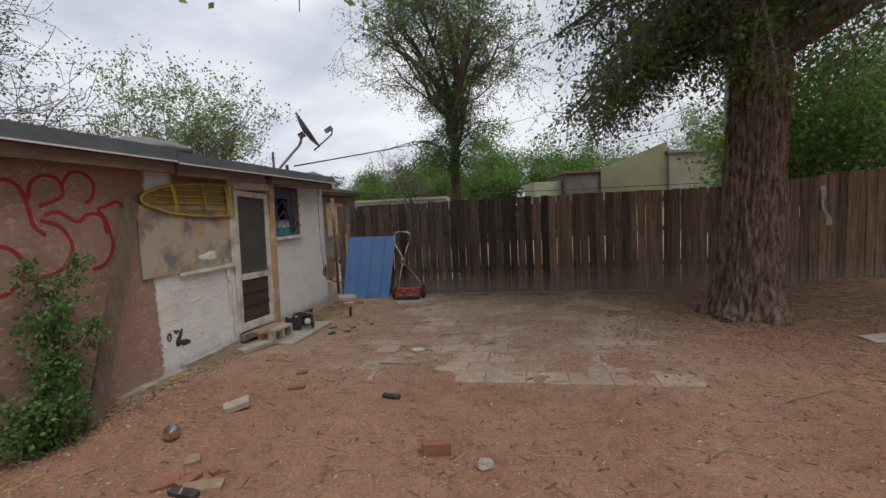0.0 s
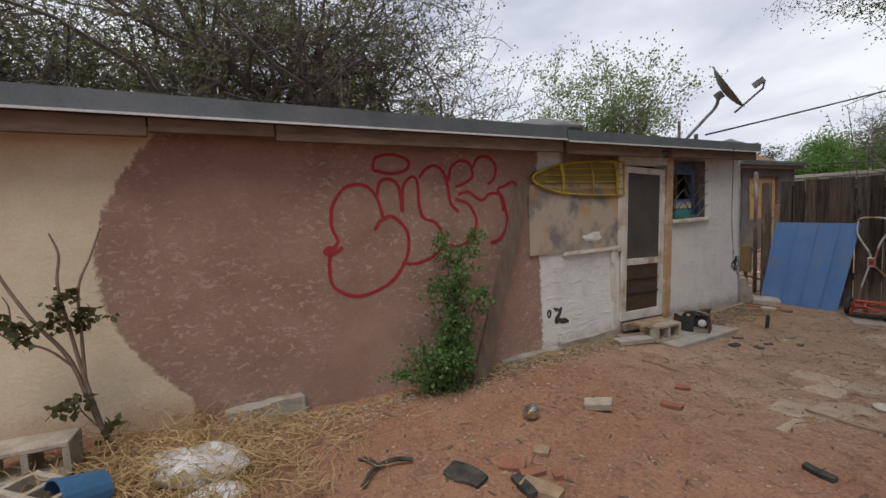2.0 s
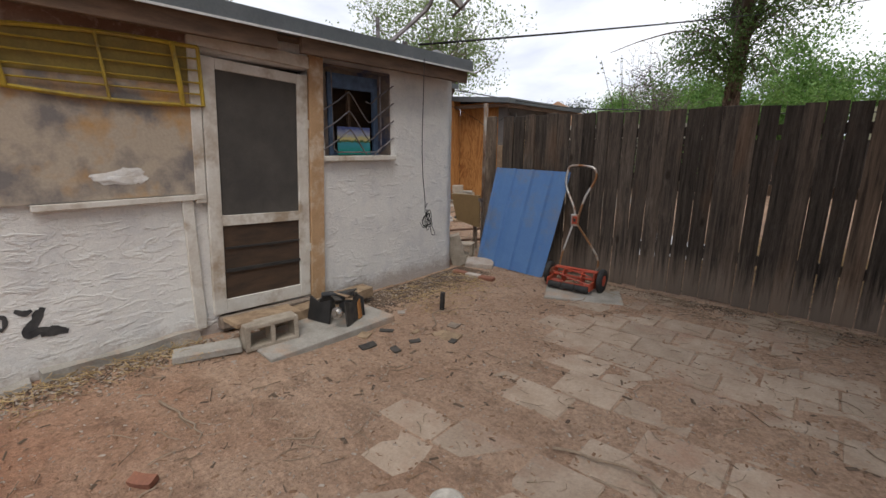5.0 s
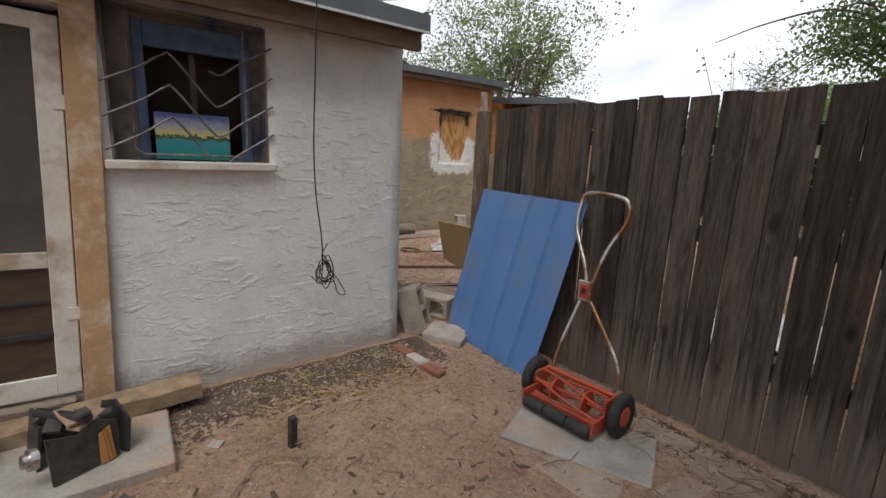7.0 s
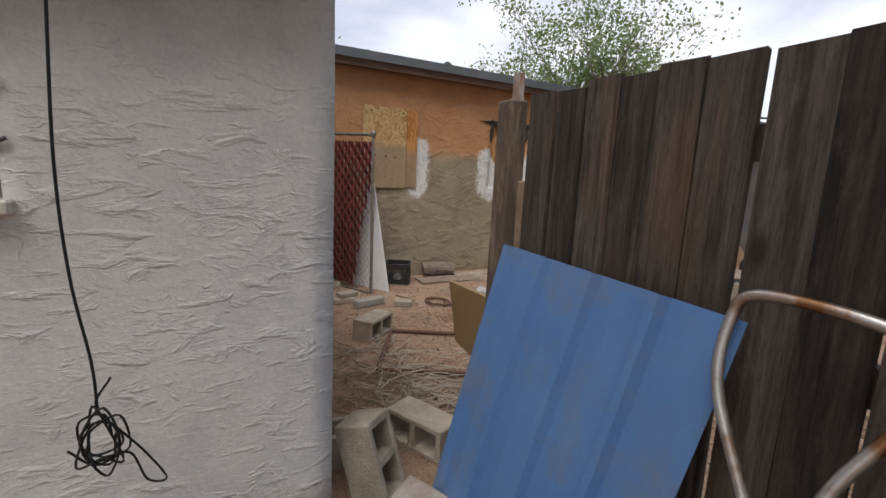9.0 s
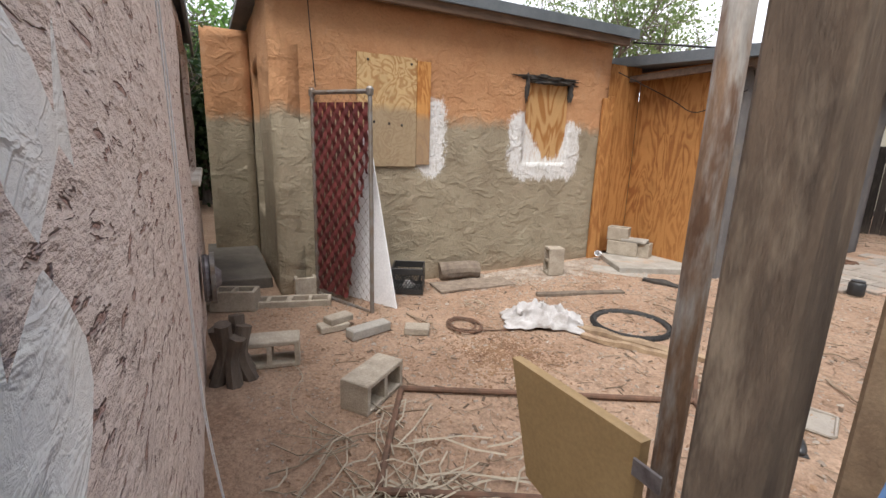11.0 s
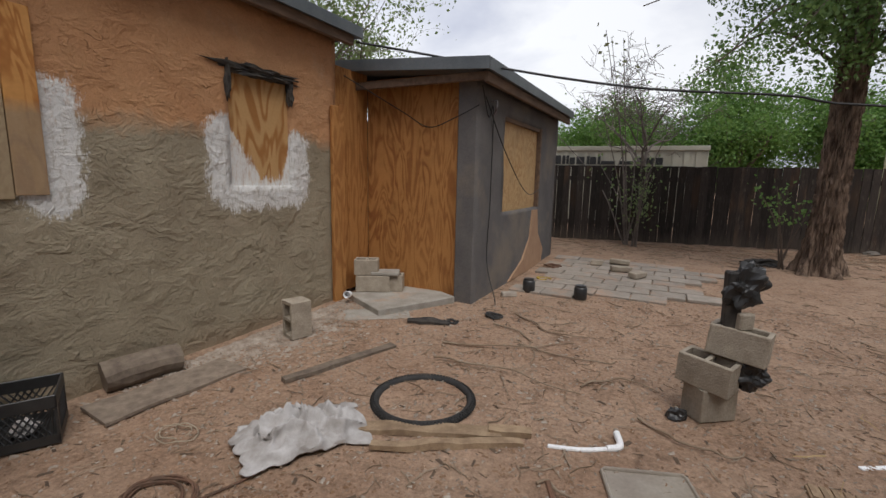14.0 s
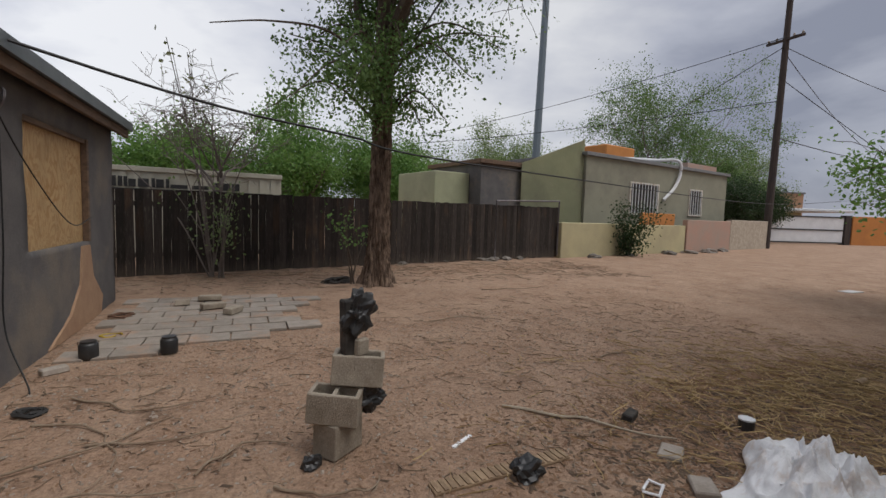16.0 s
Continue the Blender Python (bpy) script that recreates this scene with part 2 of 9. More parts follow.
def make_plaster_back():
    """Second house: orange above, grey-tan below, white brushed patches round the boarded windows."""
    k = Nodes("plaster_orange_tan")
    wob = k.math("SUBTRACT", k.noise(4.0, 6.0, 0.7), 0.5)
    line = k.step(k.math("ADD", k.z, k.math("MULTIPLY", wob, 0.34)), 1.70, 1.84)
    orange = k.mix(k.step(k.noise(1.7), 0.35, 0.7), (0.45, 0.228, 0.112), (0.53, 0.295, 0.153))
    tan = k.mix(k.step(k.noise(2.3), 0.35, 0.7), (0.275, 0.228, 0.16), (0.36, 0.308, 0.22))
    col = k.mix(line, tan, orange)
    pale = k.step(k.noise(2.6, 7.0, 0.75), 0.56, 0.72)
    col = k.mix(k.math("MULTIPLY", pale, 0.3), col, (0.44, 0.34, 0.25))
    rag = k.math("MULTIPLY", k.math("SUBTRACT", k.noise(11.0, 7.0, 0.85, (1, 1.5, 0.6)), 0.5), 0.36)
    fleck = k.math("MULTIPLY", k.math("SUBTRACT", k.noise(60.0, 3.0, 0.8, (1, 1.4, 0.6)), 0.5), 0.16)
    rag = k.math("ADD", rag, fleck)

    def patch(y0, y1, z0, z1, r):
        """A brushed patch with rounded corners."""
        dy = k.math("MAXIMUM", k.math("SUBTRACT", k.math("ABSOLUTE", k.math("SUBTRACT", k.y, (y0 + y1) / 2)), (y1 - y0) / 2 - r), 0.0)
        dz = k.math("MAXIMUM", k.math("SUBTRACT", k.math("ABSOLUTE", k.math("SUBTRACT", k.z, (z0 + z1) / 2)), (z1 - z0) / 2 - r), 0.0)
        d = k.math("SQRT", k.math("ADD", k.math("MULTIPLY", dy, dy), k.math("MULTIPLY", dz, dz)))
        return k.step(k.math("ADD", k.math("SUBTRACT", d, r), rag), 0.02, -0.02)
    smear = k.math("MAXIMUM", patch(11.28, 11.75, 1.17, 1.92, 0.2), patch(10.1, 10.44, 1.16, 2.0, 0.15))
    smear = k.math("MAXIMUM", smear, patch(11.4, 12.36, 1.14, 1.44, 0.13))
    smear = k.math("MAXIMUM", smear, patch(12.04, 12.38, 1.2, 1.84, 0.14))
    thin = k.math("SUBTRACT", 1.0, k.math("MULTIPLY", k.step(k.noise(24.0, 5.0, 0.8, (1, 1.5, 0.5)), 0.5, 0.66), 0.55))
    col = k.mix(k.math("MULTIPLY", smear, thin), col, (0.72, 0.71, 0.69))
    chip = k.step(k.noise(6.0, 6.0, 0.8, (1, 1, 1.3), 0.9), 0.68, 0.70)
    col = k.mix(k.math("MULTIPLY", chip, 0.4), col, (0.36, 0.2, 0.12))
    damp = k.step(k.math("ADD", k.z, k.math("MULTIPLY", wob, 0.5)), 0.3, 0.02)
    col = k.mix(k.math("MULTIPLY", damp, 0.35), col, (0.26, 0.165, 0.105))
    # short curled trowel ridges
    curl = k.math("ABSOLUTE", k.math("SUBTRACT", k.noise(5.5, 2.0, 0.5, (1, 1, 1.5), 1.1), 0.5))
    where = k.step(k.noise(4.3, 3.0, 0.6), 0.55, 0.68)
    ridge = k.math("MULTIPLY", k.step(curl, 0.022, 0.0), where)
    # small curved shadows of the ridges, darkened into the colour
    col = k.mix(k.math("MULTIPLY", ridge, 0.16), col, (0.15, 0.105, 0.07))
    col = k.grain(k.grain(col, 55.0, 0.1), 14.0, 0.07)
    h = k.math("ADD", k.math("MULTIPLY", ridge, 0.7), k.math("MULTIPLY", k.noise(30.0, 5.0, 0.7), 0.7))
    h = k.math("ADD", h, k.math("MULTIPLY", k.step(k.noise(4.0, 7.0, 0.6, (1, 1, 1.5), 0.5), 0.45, 0.62), 0.7))
    return k.done(col, h, 0.8, 0.02)


def make_soil():
    k = Nodes("soil", 0.95)
    red = k.mix(k.step(k.noise(1.1, 6.0, 0.65), 0.35, 0.7), (0.275, 0.138, 0.083), (0.365, 0.203, 0.128))
    tan = k.mix(k.step(k.noise(1.6, 6.0, 0.65), 0.35, 0.7), (0.315, 0.21, 0.142), (0.43, 0.308, 0.218))
    wob = k.math("MULTIPLY", k.math("SUBTRACT", k.noise(0.8, 5.0, 0.6), 0.5), 3.0)
    # paler trampled dust over the paved yard and beyond it
    far = k.step(k.math("ADD", k.y, wob), 3.6, 5.0)
    right = k.step(k.math("ADD", k.x, wob), 3.0, 1.6)
    lane = k.step(k.y, 9.0, 11.0)
    pale = k.math("MULTIPLY", k.math("MAXIMUM", k.math("MULTIPLY", far, right), lane), 0.8)
    col = k.mix(pale, red, tan)
    speck = k.step(k.noise(75.0, 2.0, 0.6), 0.62, 0.7)
    col = k.mix(k.math("MULTIPLY", speck, 0.35), col, (0.42, 0.36, 0.3))
    dark = k.step(k.noise(3.3, 8.0, 0.8), 0.53, 0.68)
    col = k.mix(k.math("MULTIPLY", dark, 0.65), col, (0.12, 0.07, 0.047))
    crumb = k.step(k.noise(26.0, 6.0, 0.8), 0.58, 0.66)
    col = k.mix(k.math("MULTIPLY", crumb, 0.45), col, (0.14, 0.085, 0.058))
    col = k.grain(k.grain(k.grain(col, 36.0, 0.28), 9.0, 0.16), 130.0, 0.15)
    h = k.math("ADD", k.noise(11.0, 8.0, 0.7), k.math("MULTIPLY", k.noise(60.0, 5.0, 0.7), 0.5))
    return k.done(col, h, 0.8, 0.035)


def make_plank(name, a, c, dust, dust_z=0.55, brown_from=None):
    """Weathered vertical board: long grain, board-to-board shade, dust splashed on the foot."""
    k = Nodes(name, 0.88)
    info = k.n.new("ShaderNodeObjectInfo").outputs["Random"]
    k.pos = k.n.new("ShaderNodeVectorMath")
    k.pos.operation = "MULTIPLY_ADD"
    k.l.new(info, k.pos.inputs[0])
    k.pos.inputs[1].default_value = (31, 17, 43)
    k.l.new(k.n.new("ShaderNodeTexCoord").outputs["Object"], k.pos.inputs[2])
    k.pos = k.pos.outputs[0]
    streak = k.noise(5.0, 7.0, 0.7, (7, 7, 0.35), 0.3)
    col = k.mix(k.step(streak, 0.32, 0.68), a, c)
    fineg = k.noise(16.0, 4.0, 0.7, (9, 9, 0.3))
    col = k.mix(k.math("MULTIPLY", k.step(fineg, 0.55, 0.72), 0.55), col, (0.022, 0.017, 0.014))
    split = k.noise(30.0, 5.0, 0.75, (5, 5, 0.5))
    col = k.mix(k.math("MULTIPLY", k.step(split, 0.5, 0.66), 0.5), col, (0.014, 0.012, 0.011))
    bleach = k.step(k.noise(6.0, 6.0, 0.75, (4, 4, 0.9)), 0.55, 0.7)
    col = k.mix(k.math("MULTIPLY", bleach, 0.4), col, (0.17, 0.145, 0.118))
    warm = k.step(k.noise(1.4, 3.0, 0.5, (1.5, 1.5, 0.5)), 0.58, 0.74)
    col = k.mix(k.math("MULTIPLY", warm, 0.38), col, (0.19, 0.095, 0.042))
    knot_map = k.n.new("ShaderNodeMapping")
    knot_map.inputs["Scale"].default_value = (3.2, 3.2, 1.5)
    k.l.new(k.pos, knot_map.inputs["Vector"])
    knots = k.n.new("ShaderNodeTexVoronoi")
    knots.inputs["Scale"].default_value = 1.0
    k.l.new(knot_map.outputs[0], knots.inputs["Vector"])
    col = k.mix(k.math("MULTIPLY", k.step(knots.outputs["Distance"], 0.1, 0.045), 0.85), col, (0.02, 0.014, 0.01))
    if brown_from is not None:
        along = k.step(k.math("ADD", k.x, k.math("MULTIPLY", k.math("SUBTRACT", info, 0.5), 2.4)), brown_from, brown_from + 1.2)
        brown = k.mix(k.step(streak, 0.35, 0.7), (0.29, 0.193, 0.122), (0.07, 0.047, 0.033))
        col = k.mix(k.math("MULTIPLY", along, 0.72), col, brown)
    shade = k.n.new("ShaderNodeMapRange")
    shade.inputs["To Min"].default_value, shade.inputs["To Max"].default_value = 0.55, 1.4
    k.l.new(info, shade.inputs["Value"])
    col = k.mix(1.0, col, k.grey(shade.outputs[0]), "MULTIPLY")
    foot = k.step(k.math("ADD", k.z, k.math("MULTIPLY", k.math("SUBTRACT", streak, 0.5), 0.9)), dust_z - 0.1, dust_z - 0.45)
    col = k.mix(k.math("MULTIPLY", foot, 0.6), col, dust)
    return k.done(col, k.math("ADD", k.math("ADD", streak, fineg), split), 0.55, 0.006)


def make_plywood(name, a, c, zs=0.6, paint_z=None):
    k = Nodes(name, 0.7)
    fig = k.noise(2.2, 2.5, 0.5, (1.9, 1.9, zs * 0.75), 1.3)
    rings = k.math("SINE", k.math("MULTIPLY", fig, 46.0))
    soft = k.step(k.noise(1.8, 4.0, 0.6, (1.5, 1.5, 0.5)), 0.3, 0.7)
    col = k.mix(k.math("MULTIPLY", k.step(rings, -0.5, 1.0), k.math("ADD", 0.35, k.math("MULTIPLY", soft, 0.6))), a, c)
    stain = k.step(k.noise(2.6, 5.0, 0.7), 0.5, 0.75)
    col = k.mix(k.math("MULTIPLY", stain, 0.45), col, tuple(v * 0.5 for v in a))
    if paint_z:
        edge = k.math("ADD", k.z, k.math("MULTIPLY", k.math("SUBTRACT", k.noise(6.0), 0.5), 0.12))
        veil = k.mix(k.step(k.noise(5.0, 6.0, 0.7, (1, 2.0, 0.5)), 0.35, 0.7), (0.24, 0.19, 0.13), (0.31, 0.255, 0.18))
        col = k.mix(k.math("MULTIPLY", k.step(edge, paint_z + 0.04, paint_z - 0.04), 0.72), col, veil)
    col = k.grain(col, 45.0, 0.08)
    return k.done(col, rings, 0.12, 0.002)


def make_brushed_plywood():
    """Plywood in the broken window with white paint brushed over its lower left and foot."""
    k = Nodes("plywood_brushed_white", 0.75)
    fig = k.noise(2.4, 2.0, 0.45, (1.5, 1.5, 0.35), 0.9)
    rings = k.math("SINE", k.math("MULTIPLY", fig, 42.0))
    col = k.mix(k.step(rings, -0.4, 0.9), (0.50, 0.30, 0.13), (0.34, 0.155, 0.05))
    rag = k.math("MULTIPLY", k.math("SUBTRACT", k.noise(9.0, 7.0, 0.85, (1, 1.8, 0.5)), 0.5), 0.5)
    left = k.math("SUBTRACT", 1.86, k.math("MULTIPLY", k.math("SUBTRACT", k.y, 11.5), 1.35))
    right = k.math("ADD", 1.34, k.math("MULTIPLY", k.math("SUBTRACT", k.y, 12.05), 2.6))
    edge = k.math("MAXIMUM", k.math("MAXIMUM", left, right), 1.40)
    white = k.step(k.math("SUBTRACT", k.math("ADD", k.z, rag), edge), 0.02, -0.02)
    thin = k.math("SUBTRACT", 1.0, k.math("MULTIPLY", k.step(k.noise(24.0, 5.0, 0.8, (1, 1.6, 0.4)), 0.48, 0.64), 0.6))
    col = k.mix(k.math("MULTIPLY", white, thin), col, (0.70, 0.69, 0.67))
    return k.done(k.grain(col, 45.0, 0.09), rings, 0.12, 0.002)


def make_leaf(name, a, c):
    m = bpy.data.materials.new(name)
    m.use_nodes = True
    n, l = m.node_tree.nodes, m.node_tree.links
    b = n["Principled BSDF"]
    b.inputs["Roughness"].default_value = 0.55
    g = n.new("ShaderNodeNewGeometry")
    x = n.new("ShaderNodeMix")
    x.data_type = "RGBA"
    x.inputs["A"].default_value, x.inputs["B"].default_value = (*a, 1), (*c, 1)
    l.new(g.outputs["Random Per Island"], x.inputs["Factor"])
    l.new(x.outputs["Result"], b.inputs["Base Color"])
    t = n.new("ShaderNodeBsdfTranslucent")
    l.new(x.outputs["Result"], t.inputs["Color"])
    mixs = n.new("ShaderNodeMixShader")
    mixs.inputs[0].default_value = 0.5
    l.new(b.outputs[0], mixs.inputs[1]), l.new(t.outputs[0], mixs.inputs[2])
    l.new(mixs.outputs[0], n["Material Output"].inputs["Surface"])
    return m


def make_plaster_side():
    """Coarse pinkish dash plaster with dark red pits."""
    k = Nodes("plaster_pinkish", 0.95)
    col = k.mix(k.step(k.noise(12.0, 5.0, 0.7), 0.35, 0.65), (0.58, 0.465, 0.40), (0.70, 0.58, 0.51))
    pit = k.step(k.noise(30.0, 3.0, 0.6, (0.32, 1, 1.0), 0.3), 0.59, 0.65)
    col = k.mix(k.math("MULTIPLY", pit, 0.7), col, (0.32, 0.15, 0.11))
    col = k.mix(k.math("MULTIPLY", k.step(k.noise(2.2, 5.0, 0.7), 0.5, 0.75), 0.3), col, (0.42, 0.35, 0.31))
    col = k.grain(col, 70.0, 0.1)
    h = k.math("SUBTRACT", k.math("ADD", k.noise(26.0, 5.0, 0.65, (0.45, 1, 1)), k.math("MULTIPLY", k.noise(11.0, 4.0, 0.6, (0.5, 1, 1)), 1.2)), pit)
    return k.done(col, h, 1.0, 0.03)


M_PLASTER_A = make_plaster_front()
M_PLASTER_B = make_plaster_back()
M_SOIL = make_soil()
M_FENCE = make_plank("fence_wood", (0.118, 0.094, 0.074), (0.02, 0.0165, 0.014), (0.23, 0.18, 0.14), 0.6, -0.6)
M_FENCE_FAR = make_plank("fence_wood_dark", (0.055, 0.043, 0.036), (0.024, 0.02, 0.018), (0.1, 0.08, 0.065))
M_PLY = make_plywood("plywood_orange", (0.43, 0.205, 0.068), (0.235, 0.088, 0.026))
M_PLY_PALE = make_plywood("plywood_pale", (0.55, 0.38, 0.19), (0.30, 0.135, 0.04), 2.4, 1.86)
M_PLASTER_SIDE = make_plaster_side()
M_STUCCO_GREY = mat("stucco_grey", (0.115, 0.108, 0.108), 0.95, second=(0.15, 0.14, 0.135), scale=3, third=(0.2, 0.17, 0.14), third_scale=0.9, bump=0.5, bump_scale=35, bump_dist=0.01)
M_STUCCO_TAN = mat("stucco_tan_patch", (0.42, 0.27, 0.17), 0.95, second=(0.36, 0.22, 0.14), bump=0.5)
M_ROOF_METAL = mat("drip_edge_metal", (0.155, 0.17, 0.18), 0.5, 0.3, second=(0.11, 0.125, 0.135), scale=3, bump=0.15, spec=0.5)
M_ROOF_FELT = mat("roof_felt", (0.16, 0.165, 0.17), 0.9, second=(0.2, 0.2, 0.2), bump=0.5, bump_scale=80)
M_WHITE_STRIP = mat("drip_lip_white", (0.66, 0.66, 0.65), 0.6, second=(0.5, 0.5, 0.49), scale=9, bump=0.1)
M_EAVE_WOOD = mat("eave_wood_brown", (0.19, 0.125, 0.085), 0.85, second=(0.11, 0.075, 0.055), scale=5, stretch=(4, 0.6, 4), bump=0.4, bump_scale=30)
M_WHITE_WOOD = mat("white_painted_wood", (0.66, 0.63, 0.57), 0.6, second=(0.55, 0.5, 0.43), scale=5, third=(0.36, 0.28, 0.2), third_scale=3.0, grain=0.06, bump=0.2, bump_scale=50, bump_dist=0.002)
M_ORANGE_WOOD = mat("tan_painted_casing", (0.47, 0.305, 0.17), 0.7, second=(0.40, 0.25, 0.135), scale=6, third=(0.58, 0.47, 0.36), third_scale=4.0, bump=0.25, bump_scale=60, bump_dist=0.002)
M_GREY_WOOD = mat("weathered_board", (0.24, 0.19, 0.145), 0.9, second=(0.15, 0.115, 0.09), scale=5, stretch=(3, 3, 3), grain=0.15, bump=0.5, bump_scale=40, local=True, spread=0.2)
M_CONCRETE = mat("concrete", (0.36, 0.335, 0.295), 0.95, second=(0.27, 0.245, 0.21), scale=6, third=(0.4, 0.28, 0.2), third_scale=2.0, grain=0.14, grain_scale=70, bump=0.6, bump_scale=50, bump_dist=0.008)
M_BLOCK = mat("cinder_block", (0.43, 0.37, 0.295), 0.97, second=(0.31, 0.262, 0.205), scale=8, grain=0.2, grain_scale=90, bump=0.9, bump_scale=70, bump_dist=0.01, local=True, spread=0.12)
M_PAVER = mat("worn_paver", (0.40, 0.312, 0.235), 0.95, second=(0.32, 0.238, 0.173), scale=7, third=(0.31, 0.2, 0.14), third_scale=2.0, grain=0.15, bump=0.6, bump_scale=45, bump_dist=0.008, spread=0.1)
M_PAVER_PALE = mat("pale_paver", (0.315, 0.275, 0.235), 0.95, second=(0.25, 0.215, 0.18), scale=7, third=(0.36, 0.24, 0.17), third_scale=2.5, grain=0.13, bump=0.5, bump_scale=45, bump_dist=0.006, spread=0.1)
M_BARK = mat("furrowed_bark", (0.27, 0.19, 0.138), 0.95, second=(0.085, 0.056, 0.04), scale=7, low=0.4, high=0.6, stretch=(3, 3, 0.6), grain=0.2, grain_scale=30, bump=1.0, bump_scale=6, bump_dist=0.06)
M_BARK_THIN = mat("branch_bark", (0.135, 0.105, 0.082), 0.95, second=(0.085, 0.065, 0.052), scale=6, stretch=(3, 3, 0.7), bump=0.6, bump_scale=20, bump_dist=0.01)
M_BARK_GREY = mat("twig_bark_grey", (0.19, 0.16, 0.14), 0.95, second=(0.12, 0.10, 0.09), scale=6, bump=0.3)
M_LEAF = make_leaf("leaf_green", (0.085, 0.16, 0.045), (0.17, 0.265, 0.08))
M_LEAF_PALE = make_leaf("leaf_spring_green", (0.15, 0.23, 0.075), (0.24, 0.31, 0.13))
M_LEAF_BRIGHT = make_leaf("leaf_fresh_green", (0.10, 0.21, 0.045), (0.19, 0.32, 0.08))
M_LEAF_RUST = make_leaf("leaf_rusty", (0.13, 0.15, 0.06), (0.23, 0.24, 0.11))
M_LEAF_SAPLING = make_leaf("leaf_bronze_green", (0.045, 0.06, 0.02), (0.12, 0.105, 0.04))
M_LEAF_WEED = make_leaf("leaf_weed_green", (0.085, 0.18, 0.05), (0.16, 0.27, 0.085))
M_LEAF_DARK = make_leaf("leaf_dark", (0.025, 0.05, 0.018), (0.05, 0.085, 0.03))
# near-black base, mainly standing in for unlit rooms behind openings
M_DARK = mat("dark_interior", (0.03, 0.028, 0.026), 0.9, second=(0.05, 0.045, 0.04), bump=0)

# ---------------------------------------------------------------- building helpers
def link_mesh(name, bm, material, smooth=False):
    me = bpy.data.meshes.new(name)
    bm.normal_update()
    bm.to_mesh(me)
    bm.free()
    if material:
        me.materials.append(material)
    if smooth:
        for p in me.polygons:
            p.use_smooth = True
    return me


def part(name, bm, material, parent=None, label="", smooth=False):
    ob = new(name, link_mesh(name, bm, material, smooth))
    ob.parent = parent
    return tagged(ob, label) if label else ob


def thing(name, label, category, m=None, group="", kind=""):
    ob = new(name)
    ob.empty_display_size = 0.1
    if m is not None:
        ob.matrix_world = m
    return tagged(ob, label, category, group, kind)


def solo(name, bm, material, label, category, m=None, group="", kind="", smooth=False):
    ob = new(name, link_mesh(name, bm, material, smooth))
    if m is not None:
        ob.matrix_world = m
    return tagged(ob, label, category, group, kind)


def box(bm, x0, x1, y0, y1, z0, z1, bevel=0.0, m=None, rough=0.0):
    r = bmesh.ops.create_cube(bm, size=1.0)
    vs = r["verts"]
    t = Matrix.Translation(((x0 + x1) / 2, (y0 + y1) / 2, (z0 + z1) / 2)) @ Matrix.Diagonal((x1 - x0, y1 - y0, z1 - z0, 1))
    if rough:
        for v in vs:
            v.co += Vector((random.uniform(-1, 1) * rough / max(x1 - x0, 1e-3), random.uniform(-1, 1) * rough / max(y1 - y0, 1e-3),
                            random.uniform(-1, 1) * rough / max(z1 - z0, 1e-3)))
    bmesh.ops.transform(bm, matrix=(m @ t) if m is not None else t, verts=vs)
    if bevel:
        es = list({e for v in vs for e in v.link_edges})
        bmesh.ops.bevel(bm, geom=es, offset=bevel, segments=1, affect="EDGES")
    return bm


def boxes(*specs, bevel=0.0, m=None):
    bm = bmesh.new()
    for s in specs:
        box(bm, *s, bevel=bevel, m=m)
    return bm


def tube(bm, pts, radius, sides=8, radii=None, cap=True):
    """A round bar along points; radii may taper it."""
    pts = [Vector(p) for p in pts]
    rings = []
    ref = Vector((0, 0, 1)) if abs((pts[-1] - pts[0]).normalized().z) < 0.9 else Vector((1, 0, 0))
    for i, p in enumerate(pts):
        d = (pts[min(i + 1, len(pts) - 1)] - pts[max(i - 1, 0)]).normalized()
        a = d.cross(ref)
        a = a.normalized() if a.length > 1e-5 else d.orthogonal().normalized()
        c = d.cross(a).normalized()
        r = radii[i] if radii else radius
        rings.append([bm.verts.new(p + (a * math.cos(k * math.tau / sides) + c * math.sin(k * math.tau / sides)) * r) for k in range(sides)])
    for q, w in zip(rings, rings[1:]):
        for k in range(sides):
            bm.faces.new((q[k], q[(k + 1) % sides], w[(k + 1) % sides], w[k]))
    if cap:
        bm.faces.new(rings[0][::-1]), bm.faces.new(rings[-1])
    return bm


def lathe(bm, profile, sides=20, m=None):
    """A turned solid from (radius, height) pairs."""
    rings = []
    for r, z in profile:
        rings.append([bm.verts.new((max(r, 1e-4) * math.cos(k * math.tau / sides), max(r, 1e-4) * math.sin(k * math.tau / sides), z)) for k in range(sides)])
    for q, w in zip(rings, rings[1:]):
        for k in range(sides):
            bm.faces.new((q[k], q[(k + 1) % sides], w[(k + 1) % sides], w[k]))
    bm.faces.new(rings[0][::-1]), bm.faces.new(rings[-1])
    if m is not None:
        bmesh.ops.transform(bm, matrix=m, verts=[v for ring in rings for v in ring])
    return bm


def curve_pts(ctrl, n=8):
    """Catmull-Rom points through the control points."""
    c = [Vector(p) for p in ctrl]
    c = [2 * c[0] - c[1]] + c + [2 * c[-1] - c[-2]]
    out = []
    for i in range(1, len(c) - 2):
        for k in range(n):
            t = k / n
            out.append(0.5 * (2 * c[i] + (c[i + 1] - c[i - 1]) * t + (2 * c[i - 1] - 5 * c[i] + 4 * c[i + 1] - c[i + 2]) * t * t
                              + (3 * c[i] - c[i - 1] - 3 * c[i + 1] + c[i + 2]) * t ** 3))
    return out + [c[-2]]


